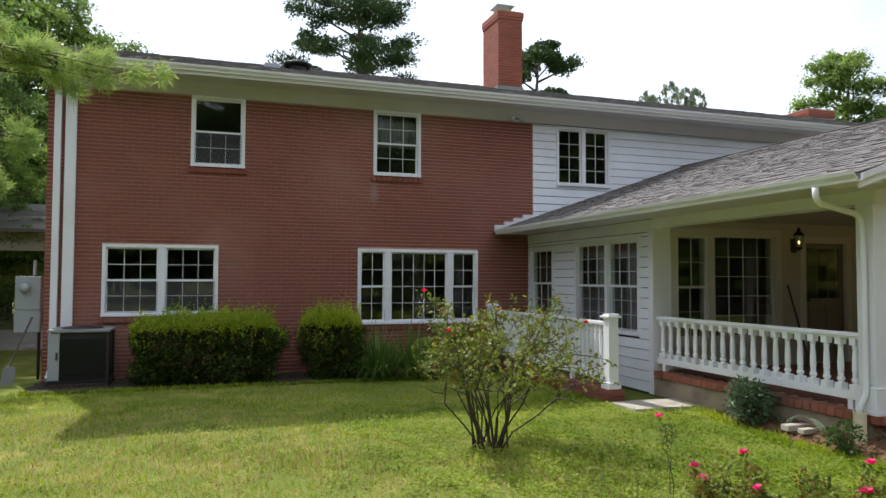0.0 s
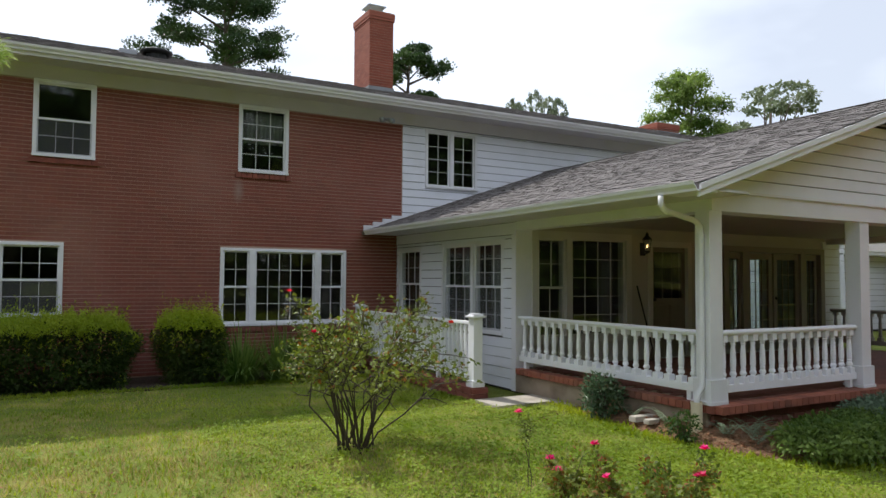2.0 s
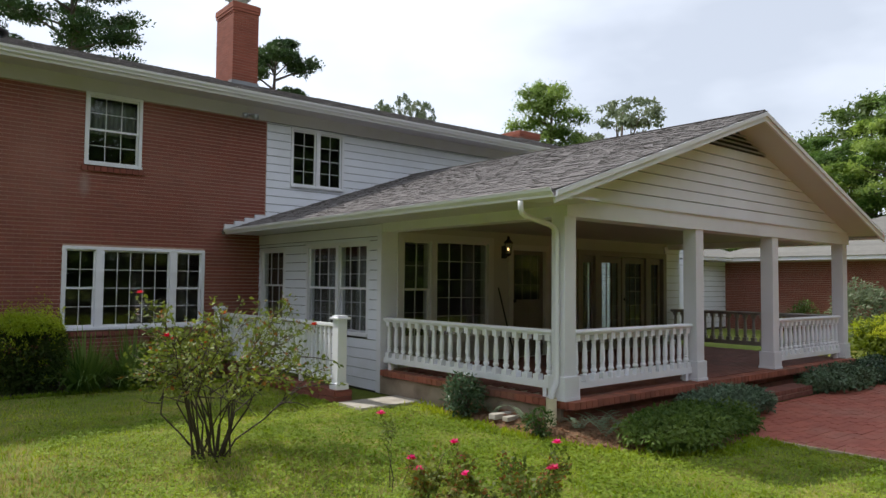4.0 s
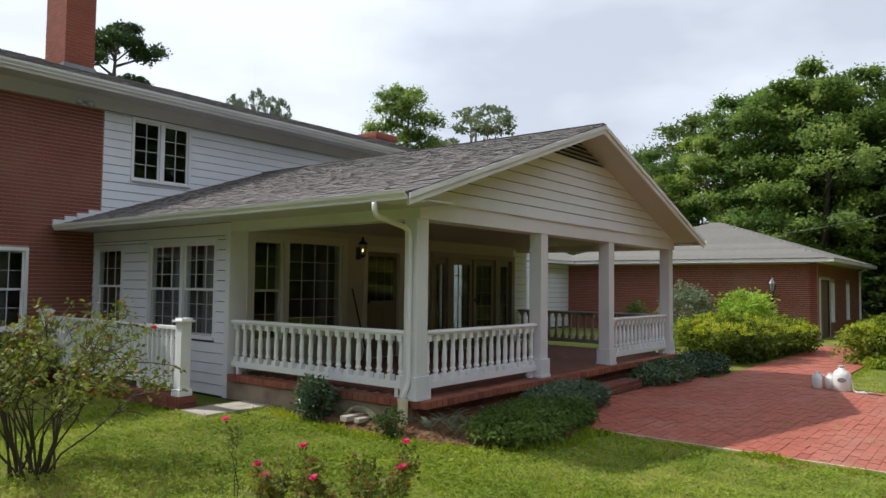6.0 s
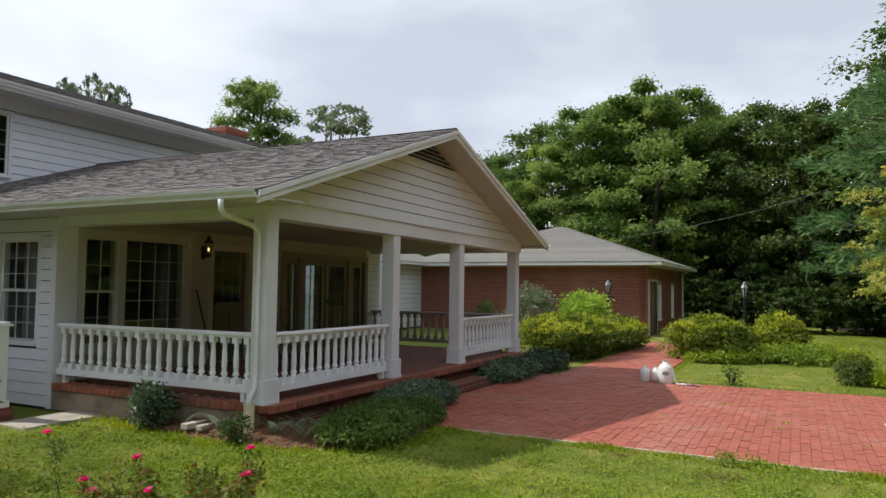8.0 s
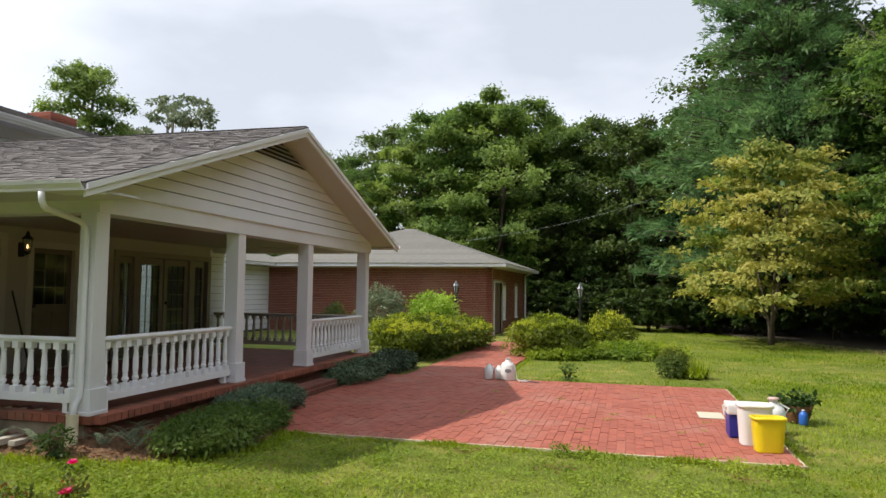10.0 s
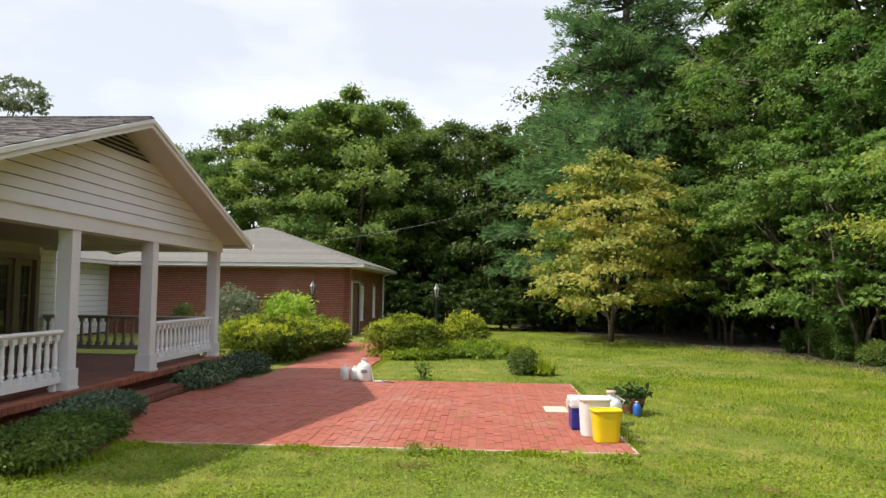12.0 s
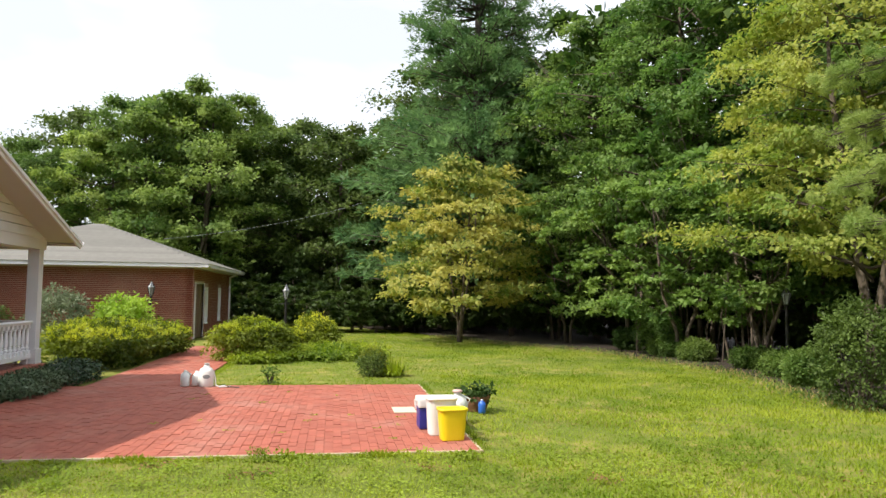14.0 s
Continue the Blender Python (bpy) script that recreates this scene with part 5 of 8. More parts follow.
# brick patio and path, in running bond
PAT = (7.92, 13.78, -1.66, 4.9)
patio = solid("patio", boxes((PAT[0], PAT[1], PAT[2], PAT[3], -0.12, -0.0005), (PAT[1] - 0.002, 24.0, 2.55, 4.4, -0.12, -0.001)), PAVER_BED, "red brick patio and garden path laid in the lawn", "patio", "structure")
rngp = np.random.default_rng(21)
rows = []
for i in range(int((PAT[3] - PAT[2]) / 0.1007)):
    y = PAT[2] + 0.051 + i * 0.1007
    x = PAT[0] - (0.1 if i % 2 else 0)
    while x < PAT[1]:
        a, b = max(x, PAT[0]), min(x + 0.2, PAT[1])
        x += 0.2
        if b - a > 0.04:
            rows.append((((a + b) / 2, y, -0.004 + rngp.uniform(-0.003, 0.004)), ((b - a) / 2 - 0.0028 - rngp.uniform(0, 0.0022), 0, 0), (0, 0.0490 - rngp.uniform(0, 0.0016), 0), (rngp.uniform(-0.0006, 0.0006), rngp.uniform(-0.0006, 0.0006), 0.012)))
far = []
for j in range(int(1.85 / 0.105)):
    y = 2.55 + 0.05 + j * 0.105
    x = PAT[1] + 0.02 - (0.105 if j % 2 else 0)
    while x < 24.0:
        a, b = max(x, PAT[1] + 0.01), min(x + 0.21, 24.0)
        x += 0.21
        if b - a > 0.04:
            far.append((((a + b) / 2, y, -0.004 + rngp.uniform(-0.003, 0.004)), ((b - a) / 2 - 0.0025, 0, 0), (0, 0.0502, 0), (0, 0, 0.012)))
lay(patio, rows + far, PAVER, PAVER_ONE, "paver", (8.2, 0.5, 0), "red brick paving")
solid("patio_edging", boxes((PAT[0] - 0.035, PAT[0] - 0.005, PAT[2] - 0.035, PAT[3] - 0.9, -0.1, 0.012), (PAT[0] - 0.035, PAT[1] + 0.035, PAT[2] - 0.035, PAT[2] - 0.005, -0.1, 0.0), (PAT[1] + 0.005, PAT[1] + 0.035, PAT[2], 2.5, -0.1, 0.0)), EDGING,
      "thin pale edging strip round the brick patio", "edging", "structure")
# mulch bed along the porch
def bed(name, outline, label, z=-0.018, material=None, ragged=True):
    rng = np.random.default_rng(int(abs(outline[0][0]) * 100))
    fine = []
    for (x0, y0), (x1, y1) in zip(outline, outline[1:] + outline[:1]):
        n = max(1, int(math.hypot(x1 - x0, y1 - y0) / 0.16))
        for k in range(n):
            w = 0.05 if ragged and 0 < k else 0.0
            fine.append((x0 + (x1 - x0) * k / n + rng.uniform(-w, w), y0 + (y1 - y0) * k / n + rng.uniform(-w, w)))
    outline = fine
    bm = bmesh.new()
    top = [bm.verts.new((x, y, z + 0.012)) for x, y in outline]
    bot = [bm.verts.new((x, y, -0.08)) for x, y in outline]
    bm.faces.new(top)
    for i in range(len(outline)):
        j = (i + 1) % len(outline)
        bm.faces.new((top[i], bot[i], bot[j], top[j]))
    bmesh.ops.recalc_face_normals(bm, faces=bm.faces[:])
    return solid(name, bm, material or MULCH, label, "mulch" if name == "mulch_bed" else "ground", "structure")


def mound(name, outline, height, label, material, cell=0.07):
    """A bed of loose mulch that rises gently from its ragged edge, with chips of bark on it."""
    rng = np.random.default_rng(73)
    pts = np.array(outline)
    nxt = np.roll(pts, -1, 0)

    def inside(x, y):
        c = False
        for (x0, y0), (x1, y1) in zip(pts, nxt):
            if (y0 > y) != (y1 > y) and x < (x1 - x0) * (y - y0) / (y1 - y0) + x0:
                c = not c
        return c

    def depth(x, y):
        p = np.array([x, y])
        ed = nxt - pts
        t_ = np.clip(((p - pts) * ed).sum(1) / (ed ** 2).sum(1), 0, 1)[:, None]
        return np.linalg.norm(pts + ed * t_ - p, axis=1).min() * (1 if inside(x, y) else -1)
    bm = bmesh.new()
    lo, hi = pts.min(0) - 0.1, pts.max(0) + 0.1
    nx, ny = int((hi[0] - lo[0]) / cell), int((hi[1] - lo[1]) / cell)
    grid, tops = {}, []
    for i in range(nx):
        for j in range(ny):
            x, y = lo[0] + i * cell + rng.uniform(-0.02, 0.02), lo[1] + j * cell + rng.uniform(-0.02, 0.02)
            d = depth(x, y) + 0.06 * noise.noise((x * 4, y * 4, 0))
            if d > -0.03:
                z = -0.03 + min(height, max(d, 0) * 0.42) + 0.012 * noise.noise((x * 9, y * 9, 3))
                grid[i, j] = bm.verts.new((x, y, z))
                if d > 0.05:
                    tops.append((x, y, z))
    for (i, j), v in grid.items():
        q = [grid.get(k) for k in ((i, j), (i + 1, j), (i + 1, j + 1), (i, j + 1))]
        if all(q):
            bm.faces.new(q)
    solid(name, bm, material, label, "mulch", "structure")
    T0 = np.array(tops)[rng.integers(0, len(tops), 5200)] + np.concatenate([rng.normal(size=(5200, 2)) * 0.03, rng.uniform(0.004, 0.014, (5200, 1))], 1)
    T = unit(np.concatenate([rng.normal(size=(5200, 2)), rng.uniform(-0.1, 0.3, (5200, 1))], 1))
    N = unit(rng.normal(size=(5200, 3)) * 0.35 + np.array([0, 0, 1.0]))
    Ls = 0.045 * rng.uniform(0.4, 1.4, 5200)
    solid("bark_chips", leaf_mesh("bark_chips", T0, T, N, Ls, Ls * 0.42, CHIPS), None, "loose red-brown bark chips and dry leaves on the mulch", "mulch", "stuff")


mound("mulch_bed", [(5.98, 4.95), (6.2, 4.3), (7.0, 3.86), (7.86, 3.98), (7.86, 4.9), (9.5, 4.9), (9.5, 5.6), (6.85, 5.6), (6.85, 8.5), (6.12, 7.4), (5.92, 6.3)], 0.15, "bark mulch bed along the porch", MULCH)
bed("mulch_bed", [(11.7, 4.92), (14.0, 4.92), (14.2, 4.6), (15.2, 4.6), (15.2, 5.5), (14.7, 5.5), (11.7, 5.34)], "bark mulch bed beside the porch steps", -0.0175)
# near-black soil strip also stands for the shadow at the hedge's foot
bed("mulch_bed", [(-2.5, 11.9), (5.2, 11.75), (5.2, 13.38), (-2.5, 13.38)], "dark bare soil under the hedge and the brick wall", -0.018, SOIL)
# leaf litter under the wood, darkened to carry the shade of the crowns
LITTER_SHADED = surface("leaf_litter", (0.05, 0.033, 0.021), (0.022, 0.016, 0.011), 0.95, 5, 40, 0.9, depth=0.04)
EDGE_X, EDGE_Y = [7.5, 10.9, 12.3, 15.6, 18.6, 22.2, 24.5, 26.0, 30.0, 36.0, 46.0], [-10.0, -8.4, -8.8, -9.5, -9.05, -8.4, -7.0, -5.9, -4.6, -2.6, 3.0]
bed("wood_floor", list(zip(EDGE_X, EDGE_Y)) + [(60.0, 3.0), (60.0, -34.0), (7.5, -34.0)], "brown leaf litter on the shaded floor of the wood", 0.02, LITTER_SHADED)

# ---------------------------------------------------------------- trees
def join_leaves(sets):
    return [np.concatenate([s[k] for s in sets]) for k in range(5)]


def broadleaf(name, seed, h, r, low, leaves, L, material, bark, label, lobes=9, trunk=0.22, squash=0.85, aspect=0.55, flat=0.45, stems=1, category="tree", lobe=1.0, face=0.6):
    """A broadleaf tree at the origin: forked trunk, limbs to several lobes, and a crown of leaf sprays over the lobes."""
    rng = np.random.default_rng(seed)
    t = thing(name, (0, 0, 0), label, category)
    mid = np.array([0, 0, (h + low) / 2])
    half = np.array([r, r, (h - low) / 2])
    cs, rad = [], []
    for k in range(lobes):
        f = (k + 0.5) / lobes
        a = k * 2.4 + rng.uniform(-0.4, 0.4)
        zz = -0.85 + 1.75 * f
        ring = math.sqrt(max(0.05, 1 - zz * zz * 0.9)) * rng.uniform(0.42, 0.82)
        cs.append(mid + half * np.array([ring * math.cos(a), ring * math.sin(a), zz * 0.78]))
        rad.append(r * rng.uniform(0.26, 0.44) * lobe * (1.0 - 0.2 * max(zz, 0)))
    cs, rad = np.array(cs), np.array(rad)
    bm = bmesh.new()
    fork = low + (h - low) * 0.25
    for s in range(stems):
        a = s * 2 * math.pi / max(stems, 1) + 0.5
        o = 0.0 if stems == 1 else 0.11
        lean = 0.0 if stems == 1 else 0.5
        tube([(o * math.cos(a), o * math.sin(a), -0.15), (o * 1.3 * math.cos(a), o * 1.3 * math.sin(a), fork * 0.4), (lean * math.cos(a) + rng.uniform(-0.1, 0.1), lean * math.sin(a), fork),
              (lean * 1.5 * math.cos(a) + rng.uniform(-0.3, 0.3), lean * 1.5 * math.sin(a) + rng.uniform(-0.3, 0.3), low + (h - low) * 0.8)],
             [trunk * 1.25, trunk, trunk * 0.75, trunk * 0.2], 8, bm)
    for c in cs:
        st = np.array([0, 0, min(c[2] - 0.2 * r, fork + (c[2] - fork) * 0.4) if c[2] > fork else fork * 0.9])
        m = st + (c - st) * 0.55 + np.array([0, 0, -0.12 * r])
        tube([st, m, c], [trunk * 0.45, trunk * 0.3, trunk * 0.1], 6, bm)
        for j in range(3):
            e = c + unit(rng.normal(size=3)) * r * 0.2
            tube([m, (m + e) / 2 + rng.normal(size=3) * 0.1, e], [trunk * 0.2, trunk * 0.12, trunk * 0.04], 5, bm)
    part("trunk", bm, bark, t, smooth=True)
    sets = []
    per = 34
    total = rad ** 2 / (rad ** 2).sum()
    for c, q, f in zip(cs, rad, total):
        n = max(4, int(leaves * f / per))
        pts = shell_points(rng, n, c, (q * 1.15, q * 1.15, q * squash), 0.5, -0.85)
        sets.append(cloud_leaves(rng, pts, q * rng.uniform(0.2, 0.34, n), per, L, flat, c - np.array([0, 0, q * 0.4]), aspect, 0.2, face))
    part("crown", leaf_mesh("crown", *join_leaves(sets), material), None, t)
    return t


def layered_tree(name, seed, h, r, low, limbs, sprays, per, size, L, material, bark, label, profile, trunk=0.2, stems=1, rise=0.22, flat=0.22, droop=0.4, aspect=0.62, lump=0.22, spread=0.34, category="tree"):
    """A tree at the origin whose limbs carry leaf sprays like drooping plates, with shade between the layers.
    profile: pairs of height in the crown (0 to 1) and reach as a share of r."""
    rng = np.random.default_rng(seed)
    t = thing(name, (0, 0, 0), label, category)
    fs, rs = zip(*profile)
    bm = bmesh.new()
    sway = rng.uniform(-0.03, 0.03, (stems, 2)) * h
    for s in range(stems):
        a = s * 2 * math.pi / stems + 0.6
        o, lean = (0.0, 0.0) if stems == 1 else (0.05, 0.085 * h)
        d = np.array([math.cos(a), math.sin(a), 0.0])
        w = np.array([sway[s][0], sway[s][1], 0.0])
        tube([d * o + (0, 0, -0.15), d * o * 1.4 + (0, 0, low * 0.5), d * lean * 0.6 + w * 0.4 + (0, 0, low + (h - low) * 0.2), d * lean + w + (0, 0, low + (h - low) * 0.55), d * lean * 1.1 + w * 1.3 + (0, 0, h * 0.93)],
             [trunk * 1.3, trunk, trunk * 0.8, trunk * 0.5, trunk * 0.1], 8, bm)
    C, D, S = [], [], []
    for k in range(limbs):
        f = (k + rng.uniform(0.1, 0.9)) / limbs
        z = low + (h - low) * f
        a = k * 2.39996 + rng.uniform(-0.35, 0.35)
        d = np.array([math.cos(a), math.sin(a), 0.0])
        wob = noise.noise((d[0] * 1.4 + seed, d[1] * 1.4, z * 2.2 / r))
        reach = r * np.interp(f, fs, rs) * (1 + lump * 2.2 * wob) * rng.uniform(0.88, 1.06)
        side = np.array([-d[1], d[0], 0.0])
        s0 = np.array([0, 0, max(low * 0.55, z - rise * reach - 0.25 * (1 - f))])
        e = np.array([0, 0, z]) + d * reach
        m = s0 + (e - s0) * 0.5 + np.array([0, 0, 0.07 * reach])
        thick = trunk * (0.38 - 0.2 * f)
        tube([s0, m, e], [thick, thick * 0.6, thick * 0.12], 6, bm)
        for j in range(sprays):
            q = 1.0 if j == 0 else rng.uniform(0.38, 1.0)
            b = s0 + (e - s0) * q + np.array([0, 0, 0.07 * reach * 4 * q * (1 - q)])
            c = b + side * (0 if j == 0 else (1 if j % 2 else -1) * rng.uniform(0.25, 1.0) * spread * reach * (1.25 - 0.5 * q)) + np.array([0, 0, rng.uniform(-0.3, 0.3) * size])
            if j and j < 4:
                tube([s0 + (e - s0) * q * 0.85, (b + c) / 2, c], [thick * 0.3, thick * 0.2, thick * 0.06], 4, bm)
            C.append(c)
            D.append(unit(d + side * rng.uniform(-0.5, 0.5)))
            S.append(size * rng.uniform(0.6, 1.25))
    part("trunk", bm, bark, t, smooth=True)
    n = len(C)
    # older, larger leaves deeper in each spray close it from behind
    inner = 12
    Ci, Di, Si = np.repeat(np.array(C), inner, 0), np.repeat(np.array(D), inner, 0), np.repeat(np.array(S), inner)
    Pi = Ci - Di * Si[:, None] * 0.55 + rng.normal(size=Ci.shape) * np.array([0.42, 0.42, 0.16]) * Si[:, None] - np.array([0, 0, 0.18]) * Si[:, None]
    Ti = unit(Di * 0.6 + rng.normal(size=Ci.shape) * 0.7)
    Ni = unit(np.array([0, 0, 0.6]) + Di * 0.8 + rng.normal(size=Ci.shape) * 0.4)
    C, D, S = np.repeat(np.array(C), per, 0), np.repeat(np.array(D), per, 0), np.repeat(np.array(S), per)[:, None]
    a, q = rng.uniform(0, 2 * np.pi, (n * per, 1)), rng.random((n * per, 1)) ** 0.7
    q = q * (0.8 + 0.25 * np.sin(a * 3 + np.repeat(rng.uniform(0, 6, (n, 1)), per, 0)))
    R = np.concatenate([np.cos(a), np.sin(a), np.zeros_like(a)], 1) * q
    lift = np.concatenate([np.zeros((n * per, 2)), rng.normal(size=(n * per, 1)) * flat - droop * q * q - droop * 0.5 * (R * D).sum(1, keepdims=True)], 1)
    P = C + (R * np.array([1, 1, 0]) + lift) * S
    T = unit(R * 0.8 + D * 0.35 + np.array([0, 0, -0.3]) + rng.normal(size=P.shape) * 0.45)
    N = unit(np.array([0, 0, 0.9]) + R * 0.35 + D * 0.6 + rng.normal(size=P.shape) * 0.26)
    Ls = np.concatenate([L * rng.uniform(0.6, 1.25, len(P)), np.minimum(Si * 0.6, L * 1.6)])
    P, T, N = np.concatenate([P, Pi]), np.concatenate([T, Ti]), np.concatenate([N, Ni])
    part("crown", leaf_mesh("crown", P, T, N, Ls, Ls * aspect, material), None, t)
    return t


ROUND = [(0.0, 0.62), (0.15, 0.9), (0.4, 1.0), (0.65, 0.95), (0.85, 0.72), (0.95, 0.5), (1.0, 0.28)]
TIERED = [(0.0, 0.80), (0.12, 0.98), (0.4, 1.0), (0.65, 0.92), (0.85, 0.7), (1.0, 0.34)]


def pine(name, seed, h, r, low, needles, material, label, whorl=0.7, top=0.12, L=0.42, droop=0.12, trunk=0.3, per_whorl=5, dense=True):
    """A pine at the origin: straight trunk, whorls of upswept limbs and needle tufts along their outer halves."""
    rng = np.random.default_rng(seed)
    t = thing(name, (0, 0, 0), label, "tree")
    bm = bmesh.new()
    tube([(0, 0, -0.2), (0.1, 0, h * 0.5), (0.0, 0.1, h)], [trunk, trunk * 0.6, trunk * 0.08], 9, bm)
    C, D, S = [], [], []
    z = low
    while z < h - 0.3:
        f = (z - low) / (h - low)
        reach = r * (1 - f) ** 0.8 * (0.75 + 0.25 * math.sin(f * 9)) + top * r
        for k in range(per_whorl):
            a = rng.uniform(0, 2 * math.pi)
            ln = reach * rng.uniform(0.65, 1.1)
            d = np.array([math.cos(a), math.sin(a), 0])
            e = np.array([0, 0, z]) + d * ln + np.array([0, 0, ln * (0.18 - droop * (1 - f) * 2)])
            tube([(0, 0, z), tuple((np.array([0, 0, z]) + e) / 2 + np.array([0, 0, -0.05 * ln])), tuple(e)], [0.05 + 0.02 * ln / r, 0.035, 0.012], 5, bm)
            for q in np.linspace(0.35 if dense else 0.55, 1.02, max(3, int(ln / (0.5 if dense else 0.5)))):
                p = np.array([0, 0, z]) + (e - np.array([0, 0, z])) * q + rng.normal(size=3) * 0.12 + np.array([-d[1], d[0], 0]) * rng.uniform(-0.32, 0.32) * ln * (1.1 - 0.6 * q)
                C.append(p + np.array([0, 0, 0.1]))
                D.append(d)
                S.append((0.24 + 0.2 * q) * (0.7 + 0.4 * ln / r))
        z += whorl * rng.uniform(0.75, 1.2)
    part("trunk", bm, PINE_BARK, t, smooth=True)
    C, D, S = np.array(C), np.array(D), np.array(S)
    n = max(8, needles // len(C))
    P = np.repeat(C, n, 0)
    dd = np.repeat(D, n, 0)
    ss = np.repeat(S, n)[:, None]
    off = unit(rng.normal(size=P.shape)) * rng.random((len(P), 1)) ** 0.5
    off[:, 2] *= 0.4
    P = P + off * ss
    T = unit(off + dd * 0.9 + np.array([0, 0, 0.35]) + rng.normal(size=P.shape) * 0.35)
    N = unit(np.array([0, 0, 1.0]) + rng.normal(size=P.shape) * 0.7)
    Ls = L * rng.uniform(0.6, 1.25, len(P))
    # each puff is closed by a few broad bundles
    Pb = np.repeat(C, 6, 0) + rng.normal(size=(len(C) * 6, 3)) * np.array([0.12, 0.12, 0.06]) - np.array([0, 0, 0.12])
    Tb = unit(np.repeat(D, 6, 0) + rng.normal(size=Pb.shape) * 0.6)
    Nb = unit(np.array([0, 0, 0.8]) + np.repeat(D, 6, 0) * 0.5 + rng.normal(size=Pb.shape) * 0.4)
    Lb = np.repeat(S, 6) * 0.95
    P, T, N = np.concatenate([P, Pb]), np.concatenate([T, Tb]), np.concatenate([N, Nb])
    W = np.concatenate([Ls * 0.21, Lb * 0.3])
    part("crown", leaf_mesh("crown", P, T, N, np.concatenate([Ls, Lb]), W, material), None, t)
    return t


def spot(heading, d):
    return d * math.sin(radians(heading)), d * math.cos(radians(heading))


def plant(src, x, y, turn=0.0, size=1.0, z=0.0, label="", wide=1.0, group=""):
    c = copy_thing(src, Matrix.Translation((x, y, z)) @ Matrix.Rotation(radians(turn), 4, "Z") @ Matrix.Diagonal((size * wide, size * wide, size, 1)))
    return tagged(c, label, group=group)


def settle(src, x, y, turn=0.0, size=1.0):
    src.matrix_basis = Matrix.Translation((x, y, 0)) @ Matrix.Rotation(radians(turn), 4, "Z") @ Matrix.Diagonal((size, size, size, 1))
    return src


# woods beyond the garage and round the lawn
oak_a = layered_tree("oak_tree", 1, 15.0, 4.6, 1.6, 36, 18, 44, 0.64, 0.18, LEAF_OAK, BARK, "tall green oak in the woods beyond the garage", ROUND, 0.22, flat=0.34, lump=0.36, spread=0.27)
oak_b = layered_tree("oak_tree", 2, 14.0, 4.3, 1.2, 40, 10, 34, 0.72, 0.215, LEAF_DEEP, BARK, "dense dark green oak at the edge of the woods", ROUND, 0.24, flat=0.36, lump=0.3)
oak_c = layered_tree("maple_tree", 3, 13.5, 4.4, 2.2, 36, 18, 42, 0.60, 0.18, LEAF_BRIGHT, BARK, "fresh green maple in the woods", ROUND, 0.2, flat=0.32, lump=0.36, spread=0.27)
settle(oak_a, *spot(66.5, 54), 0, 0.8)
settle(oak_b, *spot(92.0, 58), 0, 1.0)
settle(oak_c, *spot(78.8, 56), 0, 0.9)
WOODS = [
    (oak_a, 69.0, 50, 10, 0.84), (oak_c, 73.0, 47, 80, 0.88), (oak_c, 79.8, 44, 33, 1.08), (oak_a, 78.8, 47, 140, 1.06), (oak_c, 76.2, 46, 250, 1.05), (oak_b, 80.2, 50, 60, 0.98), (oak_a, 83.4, 47, 200, 1.05), (oak_b, 87.0, 46, 20, 0.85), (oak_b, 90.5, 44, 300, 0.80),
    (oak_a, 93.0, 48, 100, 0.74), (oak_b, 71.0, 58, 30, 1.0), (oak_b, 75.5, 60, 130, 1.1), (oak_b, 85.5, 58, 210, 0.95), (oak_b, 82.0, 60, 260, 1.0), (oak_b, 89.0, 57, 170, 1.0), (oak_b, 95.5, 46, 250, 0.9),
    (oak_b, 98.5, 44, 15, 1.1), (oak_b, 103.0, 43, 75, 1.15), (oak_a, 107.5, 40, 115, 1.2),
]
for k, (src, hd, d, turn, size) in enumerate(WOODS):
    x, y = spot(hd, d)
    plant(src, x, y, turn, size * 1.08, group="woods", wide=1.1)

